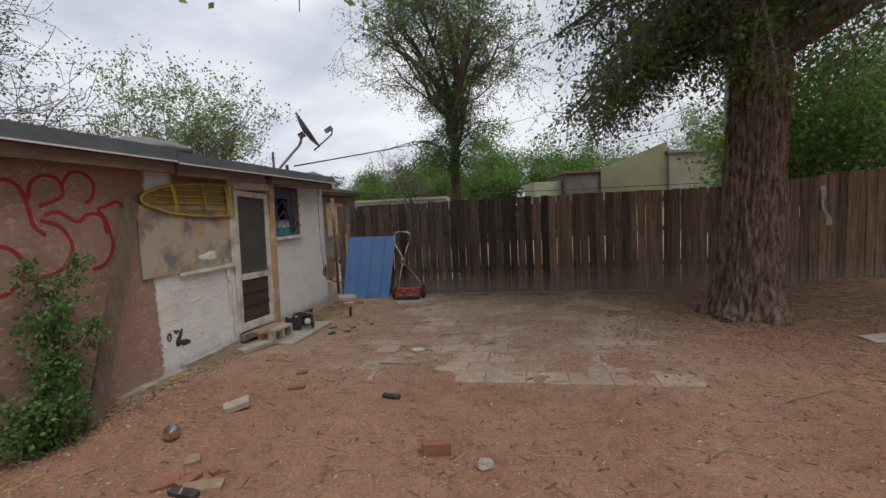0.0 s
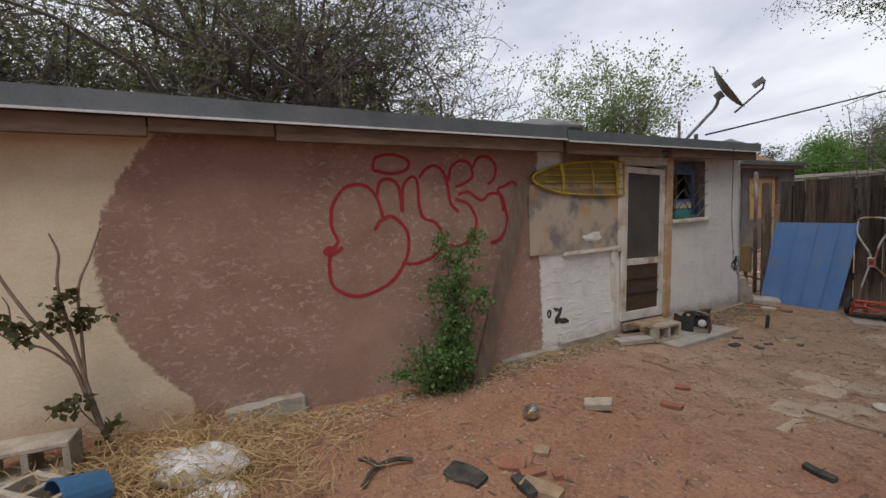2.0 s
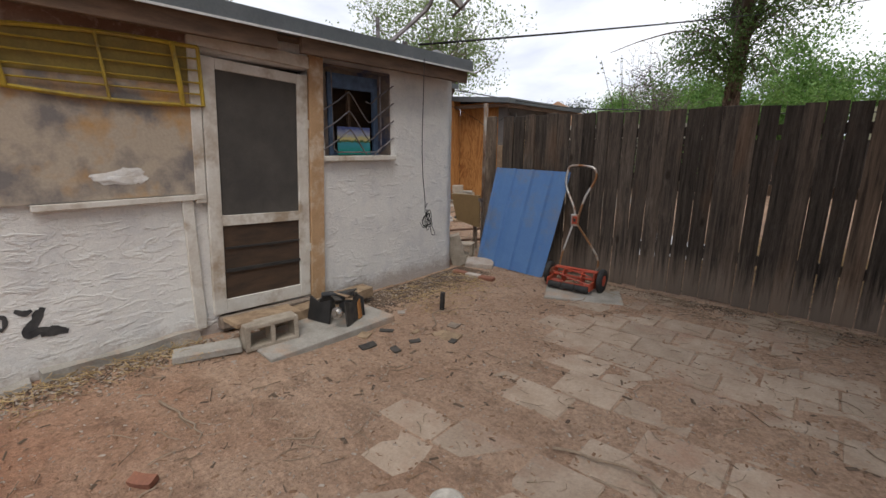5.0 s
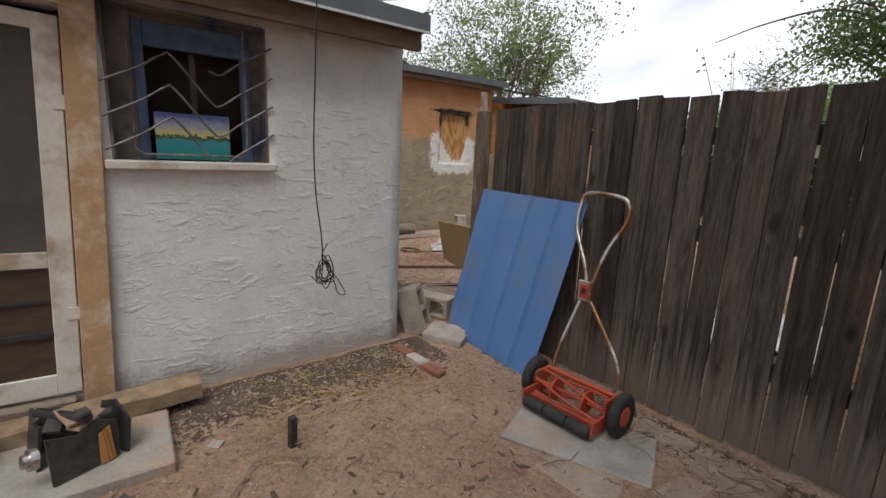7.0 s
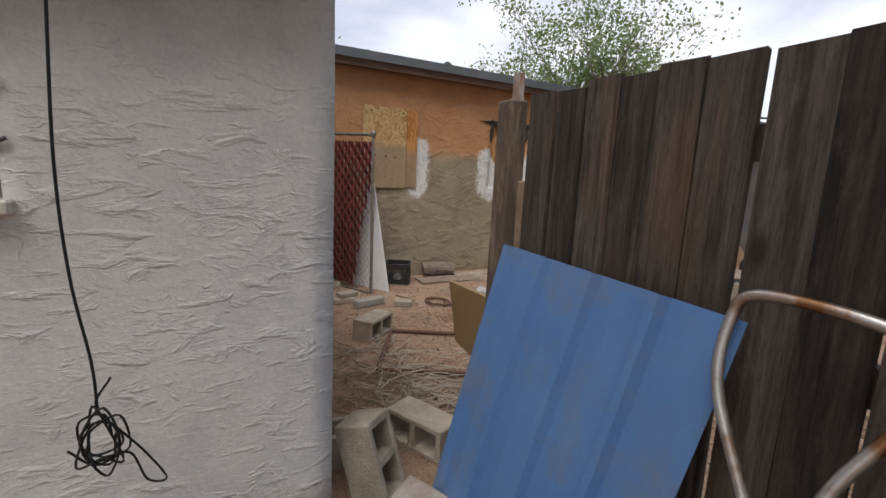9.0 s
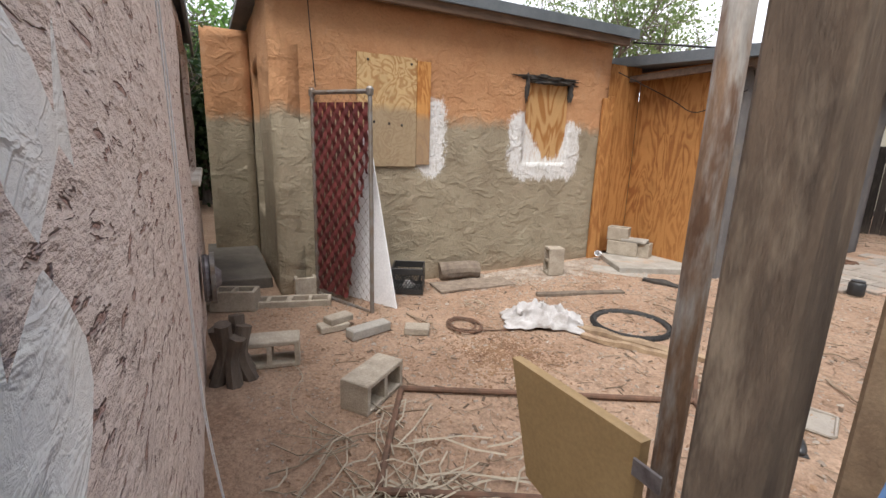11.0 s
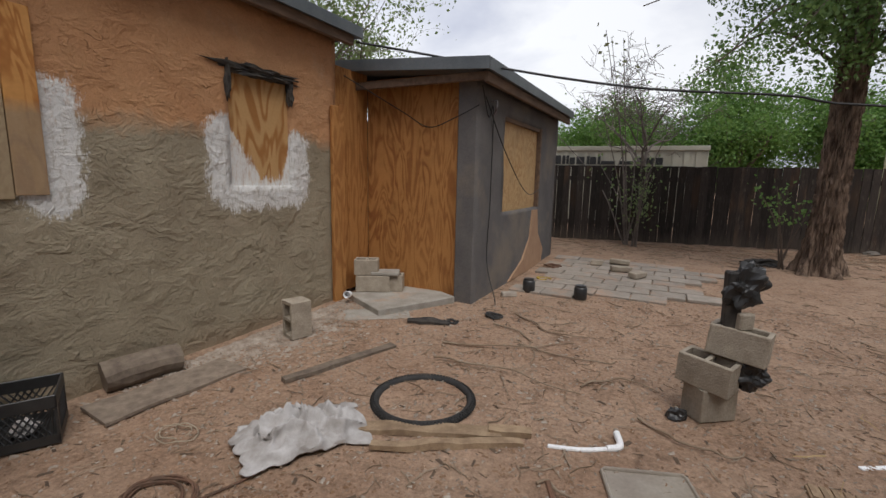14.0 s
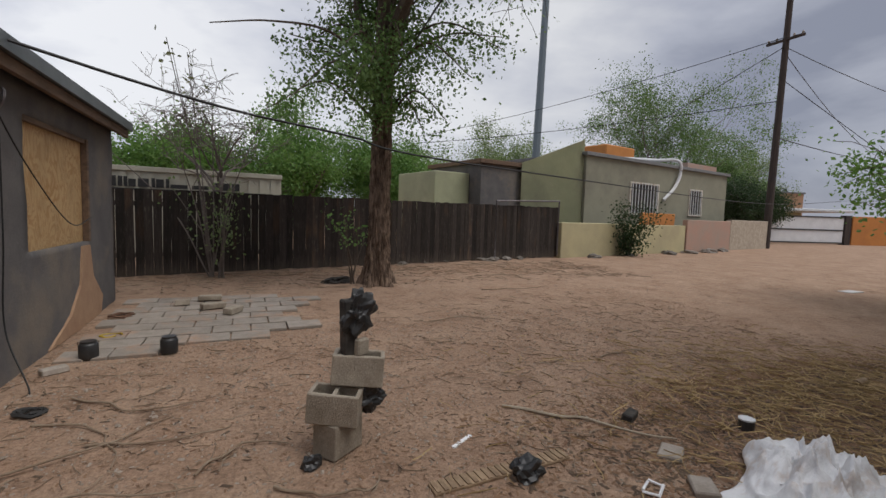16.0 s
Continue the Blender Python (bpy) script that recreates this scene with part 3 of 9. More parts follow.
def wall_mesh(origin, u, length, z0, z1, thick, openings=(), res=0.12, amp=0.01, freq=2.0):
    """A wall with holes that go through it: u runs along it, the outer face lies on u's right. Outer face uneven by amp."""
    bm = bmesh.new()
    o, u = Vector(origin), Vector(u).normalized()
    nrm = Vector((u.y, -u.x, 0))

    def lines(a, c, extra):
        n = max(1, round((c - a) / res))
        ls = sorted({round(a + (c - a) * i / n, 4) for i in range(n + 1)} | {round(e, 4) for e in extra if a < e < c})
        keep = [ls[0]]
        hard = {round(e, 4) for e in extra} | {round(a, 4), round(c, 4)}
        for v in ls[1:]:
            if v - keep[-1] < res * 0.3:
                if v in hard:
                    if keep[-1] in hard:
                        keep.append(v)
                    else:
                        keep[-1] = v
                continue
            keep.append(v)
        return keep
    us = lines(0, length, [v for a in openings for v in a[:2]])
    zs = lines(z0, z1, [v for a in openings for v in a[2:]])
    cache = {}

    def vert(i, j, back):
        key = (i, j, back)
        if key not in cache:
            p = o + u * us[i] + Vector((0, 0, zs[j]))
            d = noise.noise(p * freq) * amp + noise.noise(p * freq * 4.3) * amp * 0.5
            cache[key] = bm.verts.new(p + nrm * (d if not back else -thick))
        return cache[key]

    def solid(i, j):
        if not (0 <= i < len(us) - 1 and 0 <= j < len(zs) - 1):
            return False
        cu, cz = (us[i] + us[i + 1]) / 2, (zs[j] + zs[j + 1]) / 2
        return not any(a < cu < c and d < cz < e for a, c, d, e in openings)
    for i in range(len(us) - 1):
        for j in range(len(zs) - 1):
            if not solid(i, j):
                continue
            q = [(i, j), (i + 1, j), (i + 1, j + 1), (i, j + 1)]
            bm.faces.new([vert(*p, False) for p in q])
            bm.faces.new([vert(*p, True) for p in q[::-1]])
            for a, c, s in ((q[0], q[1], (i, j - 1)), (q[1], q[2], (i + 1, j)), (q[2], q[3], (i, j + 1)), (q[3], q[0], (i - 1, j))):
                if not solid(*s):
                    bm.faces.new((vert(*a, False), vert(*a, True), vert(*c, True), vert(*c, False)))
    bmesh.ops.recalc_face_normals(bm, faces=bm.faces)
    return bm


def prism(bm, vec):
    """Gives the one face of bm the thickness vec."""
    f = bm.faces[:] if len(bm.faces) else []
    for q in f:
        vs = list(q.verts)
        ws = [bm.verts.new(v.co + Vector(vec)) for v in vs]
        bm.faces.new(ws[::-1])
        for i in range(len(vs)):
            j = (i + 1) % len(vs)
            bm.faces.new((vs[i], ws[i], ws[j], vs[j]))
    bmesh.ops.recalc_face_normals(bm, faces=bm.faces[:])
    return bm


def shell(bm, t):
    bm.normal_update()
    bmesh.ops.solidify(bm, geom=bm.faces[:], thickness=t)
    bmesh.ops.recalc_face_normals(bm, faces=bm.faces[:])
    return bm


def wobbly_boxes(specs, amt=0.02):
    bm = boxes(*specs)
    bmesh.ops.subdivide_edges(bm, edges=bm.edges[:], cuts=6, use_grid_fill=True)
    for v in bm.verts:
        v.co += noise.noise_vector(v.co * 7) * amt
    return bm


def smooth01(v):
    v = min(max(v, 0.0), 1.0)
    return v * v * (3 - 2 * v)


def ground_z(x, y):
    z = min(max(0.015 * (y - 10), 0), 0.2)
    near = smooth01(1 - abs(x + 3.75) / 1.7) if x > -3.75 else 1.0
    z += near * smooth01((6.0 - y) / 1.5) * (0.08 + 0.30 * min(max((1.8 - y) / 2.3, 0), 1.3))
    z += 0.16 * smooth01((x - 3.6) / 2.5) * smooth01((y - 5.6) / 2.2) * smooth01((12 - y) / 2)
    return z


def ground_bump(x, y):
    return ground_z(x, y) + 0.014 * noise.noise((x * 1.3, y * 1.3, 3)) + 0.008 * noise.noise((x * 4.5, y * 4.5, 7)) + 0.03 * noise.noise((x * 0.3, y * 0.3, 9)) * smooth01((abs(x) + y - 14) / 10)


# ---------------------------------------------------------------- ground
def make_ground():
    def axis(a, c, step, far):
        ls = list(np.arange(a, c + 1e-6, step))
        d, lo, hi = step, [], []
        while a - sum(lo) > -far:
            d *= 1.5
            lo.append(d)
            hi.append(d)
        out, v = [], a
        for s in lo:
            v -= s
            out.append(v)
        out = out[::-1] + ls
        v = c
        for s in hi:
            v += s
            out.append(v)
        return out
    xs, ys = axis(-9.0, 8.0, 0.11, 700), axis(-2.0, 22.0, 0.11, 700)
    verts = [(x, y, ground_bump(x, y)) for y in ys for x in xs]
    nx = len(xs)
    faces = [(j * nx + i, j * nx + i + 1, (j + 1) * nx + i + 1, (j + 1) * nx + i) for j in range(len(ys) - 1) for i in range(nx - 1)]
    me = bpy.data.meshes.new("ground")
    me.from_pydata(verts, [], faces)
    me.materials.append(M_SOIL)
    for p in me.polygons:
        p.use_smooth = True
    tagged(new("ground", me), "bare reddish brown trampled soil with grit", "ground", kind="structure")


make_ground()

# ---------------------------------------------------------------- the first house
HX = -3.68
house_a = thing("house", "low flat-roofed adobe house with cream, brown and white plaster and a graffito", "house", kind="structure")
OPEN_A = [(5.24 + 6, 6.13 + 6, 0.16, 2.08), (6.25 + 6, 7.04 + 6, 1.38, 2.16)]
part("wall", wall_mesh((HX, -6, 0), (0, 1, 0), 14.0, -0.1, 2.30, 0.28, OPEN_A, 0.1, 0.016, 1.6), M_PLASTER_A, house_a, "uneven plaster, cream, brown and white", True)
part("wall", wall_mesh((HX - 0.04, 8.0, 0), (-1, 0, 0), 4.95, -0.1, 2.30, 0.26, [(3.1, 4.5, 1.24, 2.24)], 0.1, 0.016, 1.6), M_PLASTER_SIDE, house_a, "pinkish grey rough plaster", True)
part("wall", boxes((-8.67, -8.42, -6, 7.73, -0.1, 2.30)), M_PLASTER_SIDE, house_a)
part("wall", boxes((-8.41, -3.97, -6, -5.75, -0.1, 2.30)), M_PLASTER_SIDE, house_a)
part("footing", wobbly_boxes(((-3.7, -3.585, 3.35, 4.1, -0.1, 0.11), (-3.7, -3.6, 4.15, 5.05, -0.1, 0.14), (-3.7, -3.58, 0.85, 1.4, -0.1, 0.27))), M_CONCRETE, house_a, "crumbling concrete footing")


def roof_slab(y0, y1, z, x0=-3.47, x1=-8.85, rise=0.14, t=0.1):
    bm = bmesh.new()
    vs = [bm.verts.new(p) for p in ((x0, y0, z), (x0, y1, z), (x1, y1, z + rise), (x1, y0, z + rise), (x0, y0, z + t), (x0, y1, z + t), (x1, y1, z + t + rise), (x1, y0, z + t + rise))]
    for f in ((3, 2, 1, 0), (4, 5, 6, 7), (0, 1, 5, 4), (1, 2, 6, 5), (2, 3, 7, 6), (3, 0, 4, 7)):
        bm.faces.new([vs[i] for i in f])
    return bm


part("roof", roof_slab(-6.3, 4.12, 2.31), M_ROOF_FELT, house_a, "flat felt roof")
part("roof", roof_slab(4.13, 8.04, 2.285), M_ROOF_FELT, house_a, "flat felt roof")
part("drip_edge", boxes((-3.47, -3.445, -6.3, 4.12, 2.30, 2.425)), M_ROOF_METAL, house_a, "grey sheet-metal drip edge")
part("drip_edge", boxes((-3.46, -3.435, 4.13, 8.06, 2.285, 2.395), (-8.8, -3.461, 8.041, 8.06, 2.29, 2.42)), M_ROOF_METAL, house_a, "grey sheet-metal drip edge")
part("drip_lip", boxes((-3.444, -3.432, -6.3, 4.12, 2.288, 2.303)), M_WHITE_STRIP, house_a, "thin whitish lip")
part("drip_lip", boxes((-3.434, -3.424, 4.13, 8.06, 2.272, 2.287)), M_WHITE_STRIP, house_a, "thin whitish lip")
bm = bmesh.new()
for a, c, z in ((-6.2, 0.55, 2.17), (0.56, 1.3, 2.2), (1.31, 4.1, 2.175), (4.16, 5.75, 2.16), (5.95, 8.02, 2.165)):
    box(bm, -3.52, -3.475, a, c, z, 2.288, 0.004)
part("fascia", bm, M_EAVE_WOOD, house_a, "peeling brown wooden fascia board")
part("soffit", boxes((-3.66, -3.53, -6.2, 8.0, 2.262, 2.28)), M_EAVE_WOOD, house_a)

# ---------------------------------------------------------------- the second house and its extension
BX = -7.85
house_b = thing("house", "flat-roofed plaster house, orange above and grey-tan below, windows boarded up", "house", kind="structure")
part("wall", wall_mesh((BX, 8.66, 0), (0, 1, 0), 4.16, -0.1, 2.88, 0.26, [(11.50 - 8.66, 12.17 - 8.66, 1.34, 2.3)], 0.1, 0.016, 1.4), M_PLASTER_B, house_b, "", True)
part("wall", wall_mesh((-11.5, 8.66, 0), (1, 0, 0), 3.647, -0.1, 2.88, 0.25, [(1.9, 2.6, 0.7, 2.3)], 0.14, 0.016), M_PLASTER_B, house_b, "", True)
part("wall", boxes((-11.5, -8.12, 12.57, 12.82, -0.1, 2.87), (-11.75, -11.51, 8.66, 12.82, -0.1, 2.87)), M_PLASTER_B, house_b)
part("wall", wall_mesh((-9.75, 8.12, 0), (0, 1, 0), 0.53, -0.1, 2.8, 0.25, (), 0.1, 0.02), M_PLASTER_B, house_b, "", True)
part("roof", roof_slab(8.5, 12.98, 2.885, -7.64, -12.0, 0.1, 0.07), M_ROOF_FELT, house_b, "flat felt roof")
part("drip_edge", boxes((-7.64, -7.615, 8.48, 13.0, 2.875, 2.985), (-12, -7.641, 12.981, 13.0, 2.88, 2.99)), M_ROOF_METAL, house_b, "grey sheet-metal drip edge")
part("fascia", boxes((-7.72, -7.66, 8.55, 12.9, 2.79, 2.883), bevel=0.004), M_EAVE_WOOD, house_b)

ext = thing("house_extension", "dark grey stucco lean-to with plywood entrance and an OSB-boarded window", "extension", kind="structure")
EX = -6.45
part("wall", wall_mesh((EX, 13.42, 0), (0, 1, 0), 3.53, -0.1, 2.5, 0.22, [(0.86, 2.5, 1.02, 2.2)], 0.12, 0.012), M_STUCCO_GREY, ext, "dark grey stucco", True)
part("wall", boxes((-6.68, -6.452, 13.41, 13.66, -0.1, 2.5), bevel=0.012), M_STUCCO_GREY, ext, "grey stucco corner pier")
part("wall", boxes((-10, -6.68, 16.72, 16.95, -0.1, 2.5), (-10.2, -10.01, 12.99, 16.95, -0.1, 2.5)), M_STUCCO_GREY, ext)
part("roof", roof_slab(13.2, 17.15, 2.51, -6.26, -10.3, 0.28, 0.07), M_ROOF_FELT, ext, "low felt roof")
part("drip_edge", boxes((-6.26, -6.235, 13.2, 17.15, 2.50, 2.615)), M_ROOF_METAL, ext, "grey sheet-metal drip edge")
bm = bmesh.new()
vs = [bm.verts.new(p) for p in ((-6.24, 13.17, 2.50), (-6.24, 13.17, 2.62), (-8.6, 13.17, 2.78), (-8.6, 13.17, 2.66), (-6.24, 13.198, 2.50), (-6.24, 13.198, 2.62), (-8.6, 13.198, 2.78), (-8.6, 13.198, 2.66))]
for f in ((0, 1, 2, 3), (7, 6, 5, 4), (0, 4, 5, 1), (1, 5, 6, 2), (2, 6, 7, 3), (3, 7, 4, 0)):
    bm.faces.new([vs[i] for i in f])
part("drip_edge", bm, M_ROOF_METAL, ext, "grey sheet-metal drip edge")
part("fascia", boxes((-6.33, -6.28, 13.25, 17.1, 2.40, 2.50), (-8.3, -6.33, 13.25, 13.3, 2.42, 2.5), bevel=0.004), M_EAVE_WOOD, ext)
part("plywood_panel", boxes((-7.94, -7.92, 12.84, 13.47, 0.1, 2.62)), M_PLY, ext, "orange-stained plywood sheet")
part("plywood_panel", boxes((-7.92, -6.69, 13.48, 13.50, 0.07, 2.56)), M_PLY, ext, "orange-stained plywood sheet")
bm = boxes((-7.86, -7.80, 12.825, 12.90, 0.02, 2.2), (-7.84, -7.79, 12.70, 12.815, 0.02, 2.17), bevel=0.008)
part("door_post", bm, M_PLY, ext, "rough tan door post")
M_OSB = make_plywood("osb", (0.52, 0.35, 0.18), (0.37, 0.20, 0.08), 1.5)
part("window_board", boxes((-6.53, -6.505, 14.27, 15.94, 1.005, 2.215)), M_OSB, ext, "pale OSB sheet")
part("window_frame", boxes((-6.503, -6.44, 15.86, 15.925, 1.02, 2.2), (-6.503, -6.455, 14.28, 15.855, 2.15, 2.198), bevel=0.004), M_EAVE_WOOD, ext, "brown wooden frame")
bm = bmesh.new()
vs = [bm.verts.new((EX + 0.02, y, z)) for y, z in ((14.6, 0.07), (16.2, 0.07), (16.3, 0.3), (15.95, 0.6), (15.85, 0.98), (15.6, 0.98), (15.5, 0.55), (15.2, 0.28))]
bm.faces.new(vs)
prism(bm, (-0.03, 0, 0))
part("bare_patch", bm, M_STUCCO_TAN, ext, "tan bare plaster patch")


# ---------------------------------------------------------------- trees
def leaf_mesh(name, points, size, material, seed, droop=0.0, per=3, spread=0.18):
    """Many small folded leaves scattered round twig points."""
    rng = np.random.default_rng(seed)
    p = np.repeat(np.array(points), per, axis=0)
    n = len(p)
    p = p + rng.normal(0, spread, (n, 3))
    a = rng.normal(0, 1, (n, 3))
    a[:, 2] -= droop
    a /= np.linalg.norm(a, axis=1)[:, None]
    c = np.cross(a, rng.normal(0, 1, (n, 3)))
    c /= np.linalg.norm(c, axis=1)[:, None] + 1e-9
    s = size * rng.uniform(0.6, 1.35, (n, 1))
    v = np.empty((n, 4, 3))
    v[:, 0] = p
    v[:, 1] = p + a * s * 0.55 + c * s * 0.36
    v[:, 2] = p + a * s * 1.1
    v[:, 3] = p + a * s * 0.55 - c * s * 0.36
    me = bpy.data.meshes.new(name)
    me.from_pydata(v.reshape(-1, 3).tolist(), [], np.arange(n * 4).reshape(-1, 4).tolist())
    me.materials.append(material)
    return me


def tree(label, base, height, r0, leaf, bark, seed, lean=(0, 0), fork=0.35, limbs=6, depth=4, leaf_size=0.09, per=3, spread=0.2, ratio=0.7,
         up=0.25, droop=0.0, width=0.55, trunk=None, group="", name="tree", leaf_part=0.35, bare=0.0, wiggle=0.22, sides=7, split=3, low=0.72, reach=0.5, spin=0.0):
    """A tapered trunk, limbs that fork into twigs, and a crown of single leaves."""
    rnd = random.Random(seed)
    t = thing(name, label, "tree", Matrix.Translation(base), group)
    wood, pts = bmesh.new(), []

    def grow(p, d, r, length, level):
        n = 4 if level < depth - 1 else 3
        path, rad = [p], [r]
        for i in range(n):
            d = (d + Vector((rnd.gauss(0, wiggle), rnd.gauss(0, wiggle), rnd.gauss(0, wiggle) + (up if level < 3 else -droop) * 0.3))).normalized()
            q = p + d * length / n
            wx, wy, wz = base[0] + q.x, base[1] + q.y, base[2] + q.z
            if base[0] < -9 and ((wy < 8.3 and wx > -9.6 and wz < 2.75) or (wy >= 8.3 and wx > -12.6 and wz < 3.1)):
                break
            p = q
            path.append(p)
            rad.append(max(r * (1 - 0.62 * (i + 1) / n), 0.006))
            if level >= depth - 1 and rnd.random() > bare:
                pts.append(tuple(p))
        n = len(path) - 1
        if n < 1:
            return
        tube(wood, path, r, sides if level < 2 else 4 if level < 3 else 3, rad, cap=level == 0)
        if level < depth:
            for i in range(split if level else limbs):
                k = rnd.uniform(0.35, 1.0) if level else rnd.uniform(0.25, 1.0)
                j = min(int(k * n), n - 1)
                q = path[j].lerp(path[j + 1], k * n - j)
                side = Vector((rnd.gauss(0, 1), rnd.gauss(0, 1), rnd.gauss(0, 0.5))).normalized()
                nd = (d * 0.55 + side * rnd.uniform(0.6, 1.1) * width * 1.6 + Vector((0, 0, up if level < 2 else -droop))).normalized()
                grow(q, nd, max(rad[j] * rnd.uniform(0.45, 0.7), 0.006), length * ratio * rnd.uniform(0.7, 1.15), level + 1)
    top = Vector((lean[0], lean[1], height * fork))
    tw = bmesh.new()
    if trunk is None:
        tube(tw, curve_pts([(0, 0, -0.15), top * 0.35 + Vector((0, 0, 0)), top], 5), r0, 12, None)
        for v in tw.verts:
            f = max(0.0, min(1.0, v.co.z / max(top.z, 0.1)))
            ax = top * f
            v.co = Vector((ax.x, ax.y, v.co.z)) + (v.co - Vector((ax.x, ax.y, v.co.z))) * ((1 - 0.4 * f) + 0.5 * math.exp(-v.co.z / 0.25) * 0.6) * (1 + 0.12 * noise.noise(v.co * 4 + Vector((seed, 0, 0))))
    else:
        trunk(tw, top)
    part("trunk", tw, bark, t, "", True)
    for i in range(limbs):
        ang = spin + math.tau * (i + rnd.uniform(-0.3, 0.3)) / limbs
        d = Vector((math.cos(ang) * width, math.sin(ang) * width, rnd.uniform(0.5, 1.0)))
        start = top * rnd.uniform(low, 1.0)
        if i == 0:
            d, start = Vector((0.1, 0.1, 1)), top * 0.97
        grow(start, d.normalized(), r0 * rnd.uniform(0.35, 0.55), height * (1 - fork) * reach * rnd.uniform(0.8, 1.15), 1)
    part("branchwork", wood, bark if trunk is None else M_BARK_THIN, t)
    k = rnd.sample(pts, max(1, int(len(pts) * leaf_part))) if leaf_part < 1 else pts
    crown = new("crown", leaf_mesh("crown", k, leaf_size, leaf, seed, droop, per, spread))
    crown.parent = t
    return t, pts


def furrowed(bm, top, r0=0.345):
    """Old cottonwood trunk: deep upright ridges, flared foot."""
    sides, rings = 170, 130
    prev = None
    for j in range(rings + 1):
        z = -0.15 + (top.z + 0.15) * j / rings
        f = max(z, 0) / top.z
        ring = []
        for i in range(sides):
            a = math.tau * i / sides
            r = r0 * (1 - 0.16 * f) + 0.05 * math.exp(-max(z, 0) / 0.9) + 0.17 * math.exp(-max(z, 0) / 0.25) * (0.7 + 0.5 * math.sin(a * 5 + 1))
            q = Vector((math.cos(a) * 3.3, math.sin(a) * 3.3, z * 0.8))
            w = noise.noise(q * 1.0) * 0.5 + noise.noise(q * 2.3 + Vector((5, 1, 2))) * 0.35
            ridge = abs(math.sin((a * 13) + w * 7.5 + 0.8 * math.sin(z * 3.1 + a)))
            r += 0.06 * (ridge ** 0.5) - 0.04 + 0.045 * noise.noise(Vector((q.x * 4, q.y * 4, z * 9)))
            ring.append(bm.verts.new((math.cos(a) * r + top.x * f, math.sin(a) * r + top.y * f, z)))
        if prev:
            for i in range(sides):
                bm.faces.new((prev[i], prev[(i + 1) % sides], ring[(i + 1) % sides], ring[i]))
        prev = ring


BIG = tree("huge old cottonwood with deeply furrowed bark in bare soil", (3.05, 6.75, 0.05), 12.5, 0.36, M_LEAF, M_BARK, 3, (0.35, 0.1), 0.52, 16, 5, 0.06, 8, 0.12, 0.70, 0.1, 0.34, 0.95, furrowed, leaf_part=0.5, split=4, low=0.5, reach=0.66, spin=math.pi)
big, _ = BIG
rnd_t = random.Random(77)
hug = [(0.2 + rnd_t.gauss(0, 0.5), rnd_t.gauss(-0.1, 0.5), rnd_t.uniform(2.9, 6.0)) for f in range(420)]
foliage = new("foliage", leaf_mesh("foliage", hug, 0.06, M_LEAF, 78, 0.3, 9, 0.13))
foliage.parent = big
wood, hang = bmesh.new(), []
for k in range(22):
    ang = rnd_t.gauss(math.pi, 0.75) if k % 3 else rnd_t.uniform(0, math.tau)
    out, z0 = rnd_t.uniform(1.5, 2.7), rnd_t.uniform(3.4, 5.6)
    tip = Vector((math.cos(ang) * out, math.sin(ang) * out * 0.8, max(2.75, z0 - rnd_t.uniform(0.2, 1.5))))
    limb = curve_pts([(0.25, 0.05, z0), tuple(tip * 0.45 + Vector((0, 0, (z0 + 0.5) * 0.58))), tuple(tip)], 9)
    tube(wood, limb, 0.045, 5, [0.045 * (1 - 0.8 * i / (len(limb) - 1)) + 0.005 for i in range(len(limb))])
    for p in limb[2:]:
        for q in range(5):
            p0 = Vector(p)
            d = Vector((rnd_t.gauss(0, 0.5), rnd_t.gauss(0, 0.5), rnd_t.uniform(-0.5, 0.35)))
            ln = rnd_t.uniform(0.3, 0.8)
            p1 = p0 + d * ln * 0.6
            p2 = p1 + Vector((d.x * 0.4, d.y * 0.4, -0.55)) * ln * 0.7
            tube(wood, [p0, p1, p2], 0.006, 3, [0.007, 0.005, 0.003], False)
            hang += [tuple(p1), tuple(p1.lerp(p2, 0.5)), tuple(p2)]
part("branchwork", wood, M_BARK_GREY, big, "grey drooping twigs")
arm = curve_pts([(0.3, -0.05, 3.45), (0.9, -0.3, 3.75), (1.7, -0.65, 4.35), (2.9, -1.0, 5.3), (4.0, -1.2, 5.9)], 6)
part("limb", tube(bmesh.new(), arm, 0.1, 9, [0.13 * (1 - 0.7 * i / (len(arm) - 1)) for i in range(len(arm))]), M_BARK_THIN, big, "thick side limb", True)
spray = [(p.x + rnd_t.gauss(0, 0.3), p.y + rnd_t.gauss(0, 0.3), p.z + rnd_t.gauss(0.1, 0.3)) for p in arm[6:] for q in range(16)]
foliage = new("foliage", leaf_mesh("foliage", spray, 0.055, M_LEAF_BRIGHT, 80, 0.3, 7, 0.13))
foliage.parent = big
foliage = new("foliage", leaf_mesh("foliage", hang, 0.05, M_LEAF, 79, 0.4, 4, 0.1))
foliage.parent = big
tree("leafy green tree behind the plank fence", (6.7, 10.9, 0), 5.9, 0.14, M_LEAF_BRIGHT, M_BARK_GREY, 79, (0, 0), 0.22, 12, 4, 0.08, 12, 0.2, 0.66, 0.25, 0.1, 0.55, leaf_part=0.95, split=4, low=0.5)
elm, _ = tree("mature elm with a leafy crown and dead lower limbs", (-2.5, 17.5, 0.1), 14.0, 0.26, M_LEAF, M_BARK, 8, (0.1, 0.1), 0.42, 12, 5, 0.065, 6, 0.13, 0.66, 0.3, 0.1, 0.55,
              lambda bm, top: furrowed(bm, top, 0.165), leaf_part=0.45, split=4, low=0.6, reach=0.45)
rnd_t = random.Random(91)
